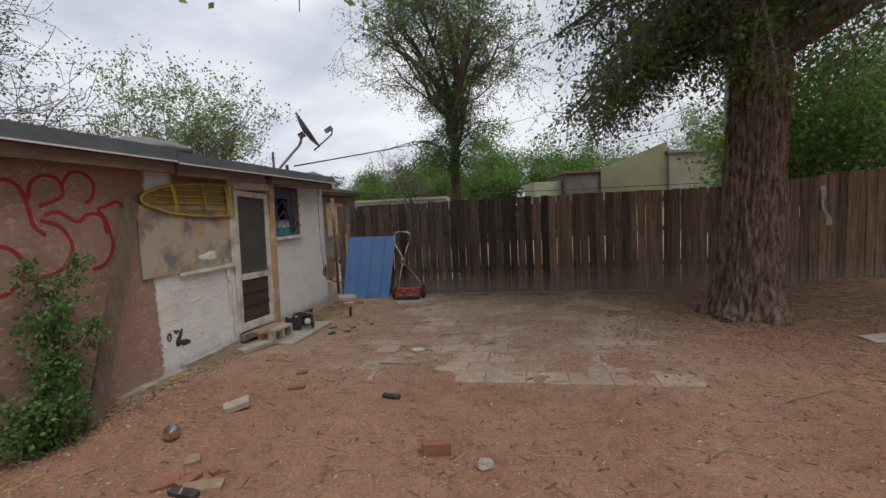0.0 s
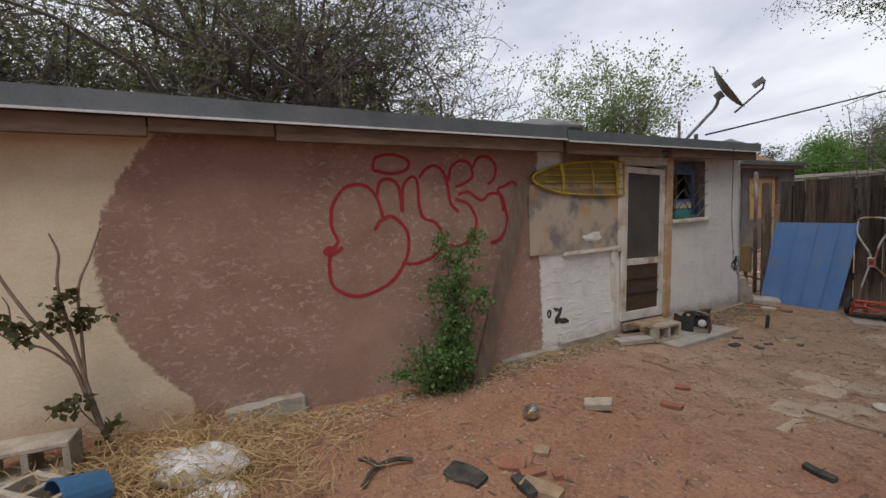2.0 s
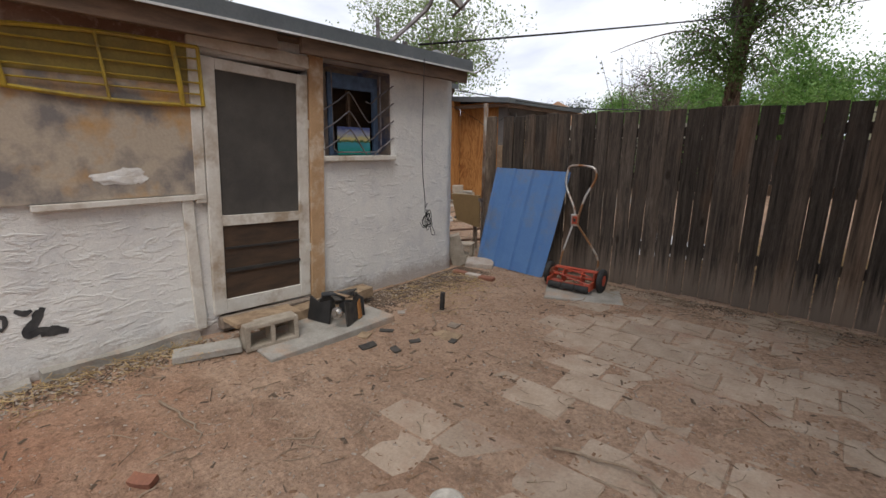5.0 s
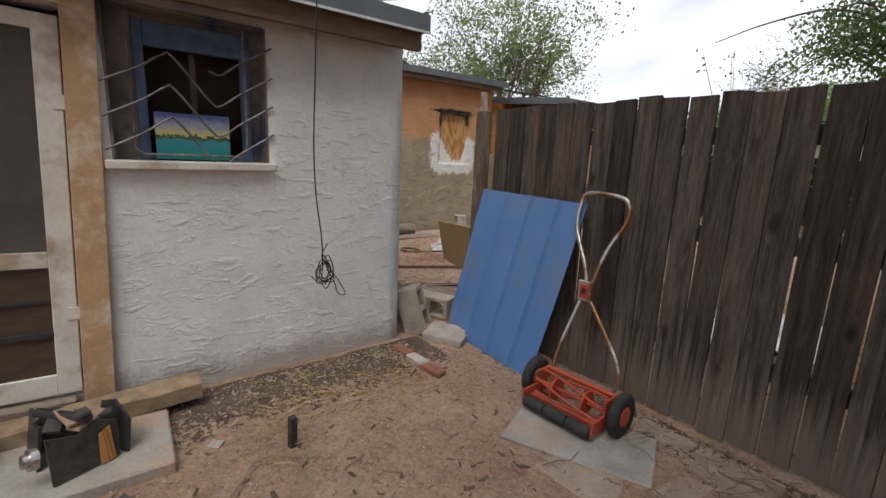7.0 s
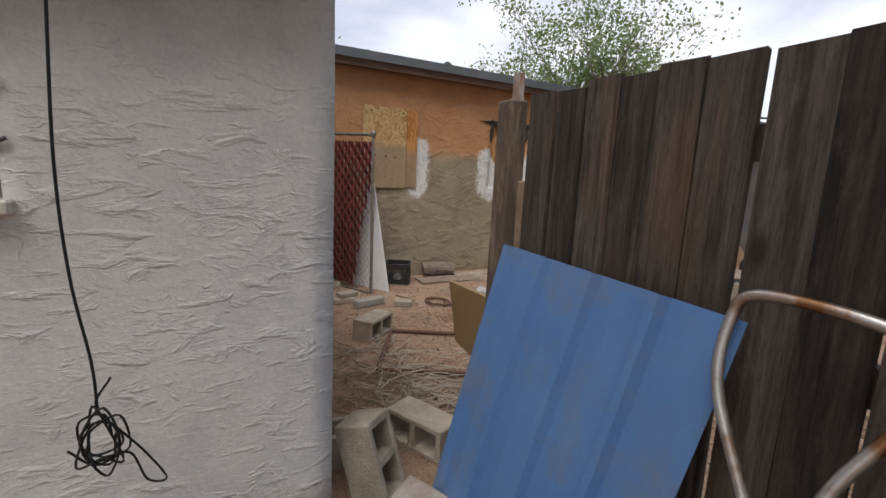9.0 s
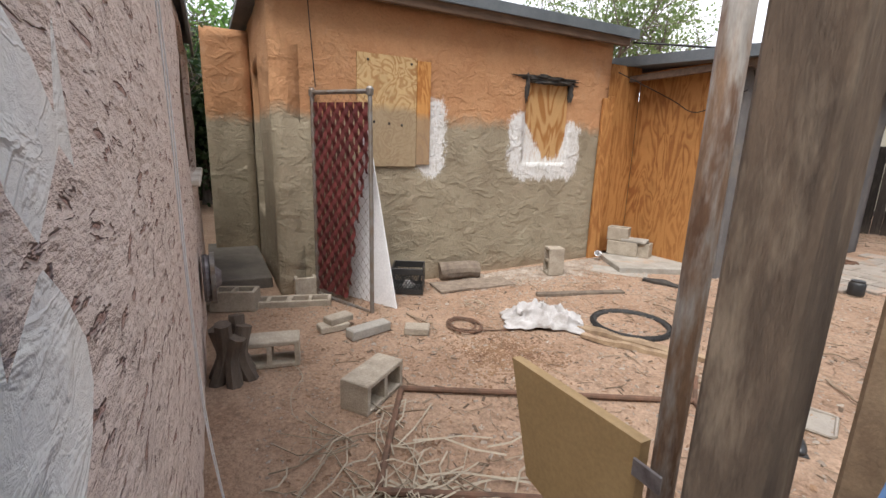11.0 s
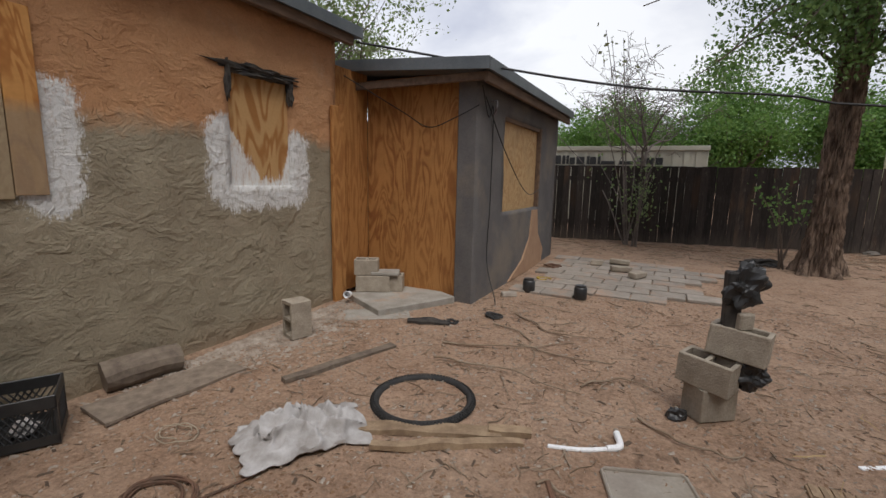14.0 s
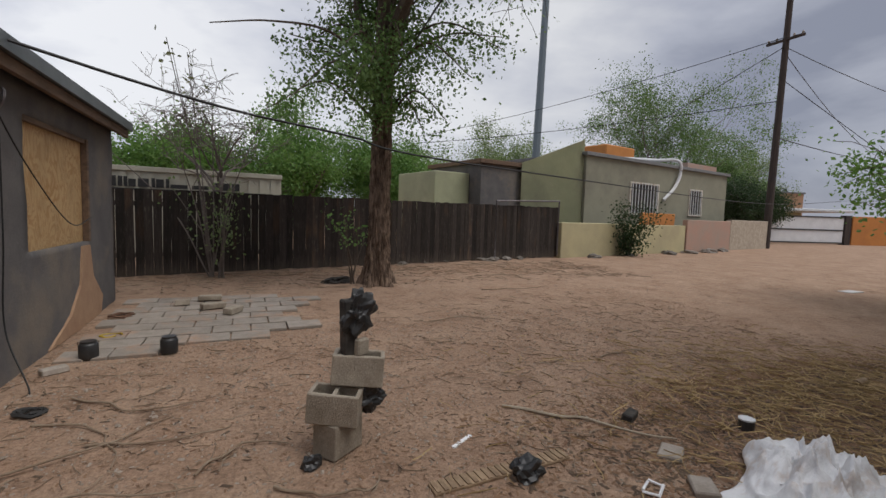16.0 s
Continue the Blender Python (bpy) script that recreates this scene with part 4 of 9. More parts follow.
hug = [(rnd_t.gauss(0.05, 0.13 + 0.05 * (z - 2.4)), rnd_t.gauss(0, 0.13 + 0.05 * (z - 2.4)), z) for z in (rnd_t.uniform(2.7, 6.6) for f in range(90))]
wood = bmesh.new()
for k in range(38):
    ang, z0, out = rnd_t.uniform(0, math.tau), rnd_t.uniform(2.9, 6.0), rnd_t.uniform(0.8, 2.2)
    tip = Vector((math.cos(ang) * out, math.sin(ang) * out, z0 + rnd_t.uniform(-0.5, 0.6)))
    limb = curve_pts([(0.05, 0.05, z0 - 0.3), tuple(Vector((tip.x * 0.5, tip.y * 0.5, z0 + 0.35))), tuple(tip)], 7)
    tube(wood, limb, 0.02, 4, [0.028 * (1 - 0.85 * i / (len(limb) - 1)) + 0.003 for i in range(len(limb))])
    hug += [(p.x + rnd_t.gauss(0, 0.13), p.y + rnd_t.gauss(0, 0.13), p.z + rnd_t.gauss(-0.08, 0.13)) for p in limb[3:] for q in range(4)]
snag = curve_pts([(-0.1, -0.1, 3.9), (-1.0, -0.5, 4.25), (-1.9, -0.9, 4.1), (-2.7, -1.1, 3.85)], 6)
tube(wood, snag, 0.03, 5, [0.026 * (1 - 0.85 * i / (len(snag) - 1)) + 0.004 for i in range(len(snag))])
part("branchwork", wood, M_BARK_THIN, elm, "dark side twigs and one dead limb")
foliage = new("foliage", leaf_mesh("foliage", hug, 0.062, M_LEAF, 92, 0.2, 9, 0.14))
foliage.parent = elm
tree("dead bare tree behind the plank fence", (-5.6, 22.0, 0.1), 6.2, 0.07, M_LEAF_PALE, M_BARK_GREY, 9, (0.3, 0), 0.35, 7, 5, 0.06, 1, 0.2, 0.68, 0.2, 0.0, 0.8, leaf_part=0.08, split=3)
BACK = "trees behind the first house"
tree("wide half-bare tree with grey twigs and rusty buds", (-11.4, 5.0, 0), 9.0, 0.34, M_LEAF_RUST, M_BARK_GREY, 12, (0.4, -0.4), 0.28, 11, 5, 0.06, 4, 0.08, 0.74, 0.15, 0.0, 0.9, group=BACK, leaf_part=0.55, split=4, low=0.95)
tree("wide half-bare tree with grey twigs and rusty buds", (-10.8, 1.6, 0), 9.0, 0.36, M_LEAF_RUST, M_BARK_GREY, 15, (-0.2, 0.5), 0.28, 11, 5, 0.06, 4, 0.08, 0.74, 0.15, 0.0, 0.9, group=BACK, leaf_part=0.55, split=4, low=0.95)
tree("wide half-bare tree with grey twigs and rusty buds", (-10.5, -3.0, 0), 9.0, 0.34, M_LEAF_RUST, M_BARK_GREY, 17, (-0.2, 0.5), 0.28, 11, 5, 0.06, 4, 0.08, 0.74, 0.15, 0.0, 0.9, group=BACK, leaf_part=0.55, split=4, low=0.95)
tree("airy tree with pale spring leaves", (-21, 26, 0), 13.0, 0.28, M_LEAF_PALE, M_BARK_GREY, 21, (0, 0), 0.22, 10, 4, 0.15, 8, 0.26, 0.68, 0.35, 0.0, 0.7, leaf_part=0.85, split=4)
HEDGE = "green trees beyond the back yards"
for i, (x, y, h) in enumerate(((-18, -6, 8.5), (-19, 1, 9), (-20, 8, 8), (-17, 14, 5.5), (-15.2, 8.0, 4.5))):
    tree("green tree behind the half-bare ones", (x, y, 0), h, 0.25 if i < 4 else 0.09, M_LEAF_BRIGHT if i < 4 else M_LEAF_DARK, M_BARK_GREY, 60 + i, (0, 0), 0.15, 9, 4, 0.14, 10, 0.4, 0.66, 0.3, 0.0, 0.7, group=HEDGE, leaf_part=0.9, split=4)
FAR = "green trees beyond the far fence"
for i, (x, y, h, w, mt) in enumerate(((-15, 44, 6.5, 0.7, M_LEAF_BRIGHT), (-8.5, 40, 8, 0.8, M_LEAF_BRIGHT), (-2, 38, 8.5, 0.8, M_LEAF_BRIGHT), (4, 40, 8.5, 0.8, M_LEAF_BRIGHT), (10, 46, 9.5, 0.8, M_LEAF_PALE),
                                      (21, 52, 13, 0.7, M_LEAF_PALE), (36.4, 46, 21, 0.47, M_LEAF), (47, 46, 13, 0.6, M_LEAF), (58, 52, 15, 0.7, M_LEAF_PALE), (27.5, 29.5, 5.6, 0.6, M_LEAF_DARK), (-23, 50, 6.5, 0.7, M_LEAF_DARK))):
    tree("full green tree beyond the yards", (x, y, 0), h, 0.25, mt, M_BARK_GREY, 40 + i, (0, 0), 0.14 if w > 0.45 else 0.7, 10 if w > 0.45 else 26, 4, 0.15 if y > 30 else 0.1, 17, 0.38 if y > 30 else 0.25, 0.66, 0.3 if w > 0.45 else 0.6, 0.0, w, group=FAR, leaf_part=0.95 if w > 0.45 else 0.6, split=4, low=0.5 if w > 0.45 else 0.2, reach=0.5 if w > 0.45 else 0.7)
part_fence = boxes((-16.1, -16.0, -12, 30, -0.1, 1.7))
solo("boundary_fence", part_fence, M_FENCE_FAR, "dark board fence closing the back yards", "fence", kind="structure")

# ---------------------------------------------------------------- more materials
M_RED_SPRAY = mat("red_spray_paint", (0.36, 0.028, 0.035), 0.6, second=(0.27, 0.03, 0.035), scale=14, bump=0.1)
M_BLUE_SHEET = mat("blue_painted_sheet", (0.085, 0.185, 0.40), 0.5, 0.0, second=(0.105, 0.215, 0.43), scale=3, third=(0.15, 0.2, 0.29), third_scale=2.2, grain=0.05, bump=0.08, spec=0.4)
M_CHROME = mat("worn_chrome", (0.55, 0.52, 0.48), 0.35, 0.85, second=(0.30, 0.15, 0.07), scale=5, low=0.44, high=0.56, bump=0.1)
M_SILVER = mat("silvered_metal", (0.6, 0.59, 0.57), 0.25, 0.9, second=(0.45, 0.42, 0.38), scale=9, bump=0.1)
M_RUST = mat("rusty_pipe", (0.19, 0.105, 0.07), 0.85, 0.2, second=(0.11, 0.07, 0.05), scale=14, bump=0.4)
M_RED_PAINT = mat("red_mower_paint", (0.50, 0.075, 0.03), 0.45, second=(0.36, 0.05, 0.025), scale=9, third=(0.2, 0.1, 0.06), third_scale=6, bump=0.1, spec=0.5)
M_RUBBER = mat("black_rubber", (0.025, 0.025, 0.025), 0.75, second=(0.045, 0.042, 0.04), scale=18, bump=0.3)
M_BLACK_PLASTIC = mat("black_plastic", (0.02, 0.02, 0.021), 0.4, second=(0.035, 0.034, 0.033), scale=9, bump=0.15, spec=0.5)
M_YELLOW = mat("yellow_plastic", (0.47, 0.33, 0.035), 0.55, second=(0.38, 0.26, 0.04), scale=7, third=(0.25, 0.18, 0.06), third_scale=3, bump=0.15)
M_YELLOW_DULL = mat("dull_yellow_backing", (0.27, 0.20, 0.055), 0.75, second=(0.2, 0.15, 0.05), scale=6, bump=0.2)
M_STAINED_BOARD = mat("stained_board", (0.43, 0.36, 0.28), 0.85, second=(0.2, 0.18, 0.17), scale=3.0, low=0.45, high=0.6, third=(0.46, 0.27, 0.11), third_scale=2.1, grain=0.1, bump=0.3, bump_scale=40)
M_CLOTH = mat("white_cloth", (0.48, 0.46, 0.45), 0.9, second=(0.31, 0.285, 0.265), scale=9, grain=0.06, grain_scale=150, bump=0.3, bump_scale=200, bump_dist=0.002)
M_BAG = mat("white_plastic_sack", (0.56, 0.545, 0.54), 0.5, second=(0.46, 0.44, 0.43), scale=5, third=(0.45, 0.36, 0.3), third_scale=3, bump=0.3, bump_scale=18, bump_dist=0.01)
M_SHEET = mat("white_plastic_sheet", (0.76, 0.76, 0.77), 0.35, second=(0.66, 0.65, 0.66), scale=4, grain=0.03, bump=0.55, bump_scale=7, bump_dist=0.03, stretch=(1, 2.6, 1.6), third=(0.6, 0.52, 0.46), third_scale=4)
M_SCREEN = mat("dusty_insect_screen", (0.06, 0.055, 0.05), 0.8, second=(0.09, 0.082, 0.072), scale=3, grain=0.2, grain_scale=200, bump=0)
M_DOOR_PANEL = mat("dark_brown_door", (0.09, 0.055, 0.035), 0.6, second=(0.05, 0.035, 0.025), scale=4, stretch=(1, 1, 4), bump=0.2)
M_BLUE_WOOD = mat("blue_window_wood", (0.12, 0.19, 0.31), 0.7, second=(0.06, 0.085, 0.14), scale=5, bump=0.3)
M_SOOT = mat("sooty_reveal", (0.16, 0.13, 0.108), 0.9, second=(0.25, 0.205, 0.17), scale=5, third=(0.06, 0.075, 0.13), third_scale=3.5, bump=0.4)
M_IRON = mat("grey_wrought_iron", (0.24, 0.225, 0.23), 0.5, 0.5, second=(0.12, 0.10, 0.10), scale=14, bump=0.2)
M_CABLE = mat("black_cable", (0.018, 0.018, 0.018), 0.5, bump=0)
M_CABLE_TAN = mat("pale_cord", (0.42, 0.36, 0.27), 0.7, second=(0.33, 0.27, 0.2), bump=0)
M_MAROON = mat("maroon_slat", (0.125, 0.026, 0.025), 0.55, second=(0.07, 0.016, 0.017), scale=7, spread=0.15, bump=0.15)
M_GALV = mat("galvanised_pipe", (0.26, 0.245, 0.23), 0.55, 0.6, second=(0.2, 0.15, 0.11), scale=9, bump=0.2)
M_WHITE_BOARD = mat("white_melamine", (0.84, 0.84, 0.85), 0.45, second=(0.78, 0.78, 0.79), scale=3, bump=0.05)
M_BRICK = mat("red_brick", (0.27, 0.12, 0.075), 0.95, second=(0.19, 0.085, 0.058), scale=9, grain=0.18, bump=0.7, bump_scale=50, local=True)
M_RUBBLE_FAR = mat("grey_rubble", (0.21, 0.185, 0.16), 0.95, second=(0.13, 0.115, 0.1), scale=6, bump=0.6, local=True, spread=0.3)
M_RUBBLE = mat("broken_plaster", (0.44, 0.39, 0.34), 0.95, second=(0.33, 0.26, 0.21), scale=7, grain=0.16, bump=0.7, local=True, spread=0.12)
M_STONE = mat("pale_stone", (0.40, 0.35, 0.30), 0.95, second=(0.29, 0.25, 0.21), scale=8, bump=0.7, local=True, spread=0.15)
M_OLDWOOD = mat("split_tan_wood", (0.36, 0.26, 0.165), 0.9, second=(0.22, 0.15, 0.095), scale=4, stretch=(3, 3, 3), grain=0.15, bump=0.5, local=True, spread=0.15)
M_STRAW = mat("straw", (0.45, 0.32, 0.155), 0.85, second=(0.33, 0.23, 0.11), scale=3, bump=0)
M_LITTER = mat("brown_leaf_litter", (0.165, 0.092, 0.055), 0.9, second=(0.28, 0.17, 0.1), scale=5, bump=0)
M_CHIP = mat("dark_bark_chip", (0.075, 0.05, 0.036), 0.9, second=(0.13, 0.09, 0.06), scale=6, bump=0)
M_PEBBLE = mat("pale_grit", (0.42, 0.36, 0.30), 0.95, second=(0.25, 0.19, 0.145), scale=9, bump=0)
M_STICK = mat("dry_stick", (0.22, 0.155, 0.105), 0.9, second=(0.30, 0.235, 0.17), scale=6, bump=0.3)
M_TAN_PANEL = mat("tan_gate_panel", (0.33, 0.225, 0.11), 0.6, second=(0.27, 0.18, 0.085), scale=3, bump=0.15)
M_GREEN_STUCCO = mat("pale_green_stucco", (0.42, 0.425, 0.27), 0.95, second=(0.36, 0.37, 0.24), scale=1.2, third=(0.3, 0.3, 0.21), third_scale=0.4, bump=0.3)
M_GREY_STUCCO_B = mat("greenish_grey_stucco", (0.27, 0.265, 0.2), 0.95, second=(0.235, 0.23, 0.175), scale=1.2, third=(0.2, 0.19, 0.15), third_scale=0.4, bump=0.3)
M_YELLOW_WALL = mat("pale_yellow_plaster", (0.47, 0.42, 0.25), 0.95, second=(0.4, 0.35, 0.22), scale=1.5, bump=0.4)
M_PINK_WALL = mat("pink_plaster", (0.42, 0.26, 0.2), 0.95, second=(0.35, 0.27, 0.22), scale=1.5, bump=0.4)
M_ORANGE_WALL = mat("orange_plaster", (0.52, 0.22, 0.065), 0.9, second=(0.44, 0.18, 0.06), scale=1.0, bump=0.3)
M_CONTAINER = mat("cream_container", (0.47, 0.45, 0.37), 0.6, second=(0.4, 0.38, 0.31), scale=2, bump=0.1)
M_WHITE_METAL = mat("white_metal_sheet", (0.68, 0.69, 0.70), 0.5, second=(0.6, 0.61, 0.62), scale=2, bump=0.1)
M_POLE = mat("dark_pole_wood", (0.065, 0.05, 0.043), 0.9, second=(0.04, 0.033, 0.03), scale=4, stretch=(4, 4, 0.4), bump=0.4)
M_STEEL_POLE = mat("blue_grey_steel", (0.15, 0.185, 0.21), 0.5, 0.3, bump=0)
M_CAMO = mat("charred_dark", (0.03, 0.028, 0.027), 0.9, second=(0.08, 0.07, 0.06), scale=9, bump=0.6)


def wobbly(bm, amt, freq, seed=0.0):
    for v in bm.verts:
        v.co += noise.noise_vector(v.co * freq + Vector((seed, seed * 2, 0))) * amt
    return bm


def blob(rx, ry, rz, amt=0.25, seed=0.0, sub=3, freq=1.6, flat=True):
    """A lumpy stone or heap; flat keeps its foot on the ground."""
    bm = bmesh.new()
    bmesh.ops.create_icosphere(bm, subdivisions=sub, radius=1.0)
    for v in bm.verts:
        d = 1 + amt * noise.noise(v.co * freq + Vector((seed, 3, 1))) + amt * 0.5 * noise.noise(v.co * freq * 2.7 + Vector((seed, 1, 8)))
        v.co = Vector((v.co.x * rx * d, v.co.y * ry * d, v.co.z * rz * d))
        if flat and v.co.z < -rz * 0.3:
            v.co.z = -rz * 0.3
    return bm


def at(x, y, dz=0.0, rz=0.0, rx=0.0, ry=0.0):
    return pose(x, y, ground_z(x, y) + dz, rx, ry, rz)


def cinder_block_bm(l=0.39, w=0.19, h=0.19, t=0.032):
    bm = bmesh.new()
    box(bm, -l / 2, l / 2, -w / 2, -w / 2 + t, 0, h, 0.006)
    box(bm, -l / 2, l / 2, w / 2 - t, w / 2, 0, h, 0.006)
    for c in (-l / 2 + t / 2 + 0.001, 0, l / 2 - t / 2 - 0.001):
        box(bm, c - t / 2, c + t / 2, -w / 2 + t * 0.7, w / 2 - t * 0.7, 0.002, h - 0.002)
    return wobbly(bm, 0.004, 9)


def cinder_block(label, m, group="loose cinder blocks"):
    return solo("cinder_block", cinder_block_bm(), M_BLOCK, label, "cinder block", m, group)


def slab(label, m, l, w, h, material=None, name="concrete_slab", category="slab", amt=0.012, bevel=0.008):
    bm = bmesh.new()
    box(bm, -l / 2, l / 2, -w / 2, w / 2, 0, h, bevel)
    return solo(name, wobbly(bm, amt, 5, l * 7), material or M_CONCRETE, label, category, m)


def plank(label, m, l, w, h, material=None, name="wooden_plank", amt=0.01, bend=0.0):
    bm = bmesh.new()
    n = 10
    prev = None
    for i in range(n + 1):
        x = -l / 2 + l * i / n
        z = bend * math.sin(math.pi * i / n)
        ww = w * (1 + 0.12 * noise.noise((x * 3, l, w * 9)))
        ring = [bm.verts.new((x, sy * ww / 2, z + sz)) for sy, sz in ((-1, 0), (1, 0), (1, h), (-1, h))]
        if prev:
            for q in range(4):
                bm.faces.new((prev[q], prev[(q + 1) % 4], ring[(q + 1) % 4], ring[q]))
        else:
            bm.faces.new(ring)
        prev = ring
    bm.faces.new(prev[::-1])
    bmesh.ops.recalc_face_normals(bm, faces=bm.faces)
    return solo(name, wobbly(bm, amt, 6, l), material or M_OLDWOOD, label, "plank", m)


def stick(label, pts, r=0.008, material=None):
    rnd = random.Random(round(pts[0][0] * 100))
    fine = curve_pts([(x, y, ground_z(x, y) + z) for x, y, z in pts], 4)
    pts = [p + Vector((rnd.gauss(0, 0.015), rnd.gauss(0, 0.015), rnd.uniform(0, 0.012))) for p in fine]
    r *= 0.62
    return solo("dry_stick", tube(bmesh.new(), curve_pts(pts, 3), r, 6, [r * (1.2 - 0.7 * i / (3 * len(pts))) for i in range(3 * len(pts) - 2)]), material or M_STICK, label, "stick", group="dry sticks on the ground")


# ---------------------------------------------------------------- front of the first house
def graffito():
    g = thing("graffito", "red spray-painted bubble letters on the brown plaster", "graffiti", kind="structure")
    strokes = (
        [(1.66, 1.35), (1.76, 1.42), (1.72, 1.55), (1.74, 1.72), (1.86, 1.86), (2.02, 1.87), (2.12, 1.77), (2.17, 1.58)],
        [(1.80, 1.38), (1.70, 1.33), (1.65, 1.35), (1.70, 1.38), (1.68, 1.22), (1.72, 1.05), (1.93, 0.96), (2.2, 1.04), (2.37, 1.24), (2.39, 1.46), (2.26, 1.6), (2.15, 1.58), (2.08, 1.5)],
        [(2.1, 2.0), (2.13, 2.1), (2.28, 2.13), (2.43, 2.08), (2.4, 2.0), (2.25, 1.97), (2.1, 2.0)],
        [(2.12, 1.78), (2.16, 1.9), (2.25, 1.92), (2.33, 1.85), (2.35, 1.65), (2.37, 1.85), (2.45, 1.94), (2.51, 1.9), (2.52, 1.7), (2.56, 1.58), (2.68, 1.53), (2.76, 1.4), (2.72, 1.27)],
        [(2.53, 1.93), (2.6, 2.01), (2.7, 2.04), (2.79, 1.97), (2.83, 1.82), (2.85, 1.7), (2.93, 1.62)],
        [(2.83, 1.9), (2.87, 2.03), (2.97, 2.09), (3.07, 2.06), (3.1, 1.95), (3.0, 1.88), (2.9, 1.85)],
        [(3.1, 2.02), (3.17, 2.12), (3.29, 2.13), (3.38, 2.05), (3.36, 1.93), (3.28, 1.87)],
        [(3.66, 1.84), (3.58, 1.89), (3.48, 1.85), (3.4, 1.82), (3.46, 1.72), (3.5, 1.5), (3.42, 1.35), (3.28, 1.3)],
        [(2.93, 1.78), (3.05, 1.8), (3.2, 1.72), (3.3, 1.78), (3.42, 1.76), (3.46, 1.6)],
        [(2.9, 1.74), (3.05, 1.68), (3.13, 1.52), (3.05, 1.36), (2.92, 1.3), (2.77, 1.31), (2.62, 1.22), (2.45, 1.18), (2.32, 1.2)],
    )
    for s in strokes:
        pts = curve_pts([(HX + 0.03, y, z) for y, z in s], 8)
        bm = bmesh.new()
        prev = None
        for i, p in enumerate(pts):
            d = (pts[min(i + 1, len(pts) - 1)] - pts[max(i - 1, 0)]).normalized()
            side = Vector((1, 0, 0)).cross(d).normalized() * (0.0145 + 0.003 * noise.noise(p * 6))
            wallx = HX + noise.noise(Vector((HX, p.y, p.z)) * 1.6) * 0.016 + noise.noise(Vector((HX, p.y, p.z)) * 6.88) * 0.008 + 0.004
            q = Vector((wallx, p.y, p.z))
            cur = [bm.verts.new(q + side), bm.verts.new(q - side), bm.verts.new(q - side - Vector((0.02, 0, 0))), bm.verts.new(q + side - Vector((0.02, 0, 0)))]
            if prev:
                for k in range(4):
                    bm.faces.new((prev[k], prev[(k + 1) % 4], cur[(k + 1) % 4], cur[k]))
            prev = cur
        bmesh.ops.recalc_face_normals(bm, faces=bm.faces)
        part("paint_stroke", bm, M_RED_SPRAY, g)


graffito()


def screen_door():
    d = thing("screen_door", "white wooden screen door with dusty mesh hanging askew in its frame", "door", pose(HX + 0.01, 5.17, 0.2, -2.6, 0, 1.0))
    w, h, t = 0.845, 1.87, 0.032
    part("stile", boxes((0, t, 0, 0.095, 0, h), bevel=0.004), M_WHITE_WOOD, d)
    part("stile", boxes((0, t, w - 0.1, w, 0, h), bevel=0.004), M_WHITE_WOOD, d)
    part("top_rail", boxes((0.002, t - 0.002, 0.095, w - 0.1, h - 0.075, h), bevel=0.003), M_WHITE_WOOD, d)
    part("middle_rail", boxes((0.002, t - 0.002, 0.095, w - 0.1, 0.68, 0.76), bevel=0.003), M_WHITE_WOOD, d)
    part("bottom_rail", boxes((0.002, t - 0.002, 0.095, w - 0.1, 0, 0.11), bevel=0.003), M_WHITE_WOOD, d)
    part("insect_screen", boxes((0.012, 0.016, 0.095, w - 0.1, 0.76, h - 0.075)), M_SCREEN, d, "grey dusty insect mesh")
    lower = part("lower_panel", boxes((0.008, 0.014, 0.095, w - 0.1, 0.11, 0.68)), M_DOOR_PANEL, d, "torn mesh over a brown panel")
    part("shelf_edge", boxes((0.014, 0.03, 0.11, w - 0.085, 0.32, 0.345), (0.014, 0.026, 0.11, w - 0.085, 0.5, 0.515)), M_DARK, lower)
    for z in (0.4, 1.45):
        part("hinge", boxes((t, t + 0.006, w - 0.04, w + 0.04, z, z + 0.07), bevel=0.002), M_WHITE_WOOD, d)
    c = thing("door_casing", "leaning door casing, tan on one side and white on the other", "door frame", pose(HX + 0.012, 5.17, 0.08, -2.6, 0, 0), kind="structure")
    part("casing_board", boxes((0.0, 0.035, 0.845, 0.98, 0, 2.16), bevel=0.004), M_ORANGE_WOOD, c, "tan painted board")
    part("casing_board", boxes((0.0, 0.028, -0.085, -0.012, 0.98, 2.1), bevel=0.004), M_WHITE_WOOD, c)
    part("casing_board", boxes((0.0, 0.03, -0.08, 0.845, 2.045, 2.14), bevel=0.004), M_WHITE_WOOD, c)
    part("threshold", boxes((-0.06, 0.06, 0.03, 0.82, 0.0, 0.1), bevel=0.012), M_GREY_WOOD, c)
    # sheet added behind the screen; its dark colour replaces the room's shade
    part("inner_door", boxes((-0.2, -0.16, -0.02, 0.86, 0.05, 2.04)), M_DARK, c, "near-black sheet standing in for the unlit room")
    b = boxes((HX + 0.005, HX + 0.03, 5.04, 5.115, 0.12, 1.09), bevel=0.004)
    solo("wall_board", b, M_WHITE_WOOD, "narrow white upright board nailed beside the door", "board")


screen_door()


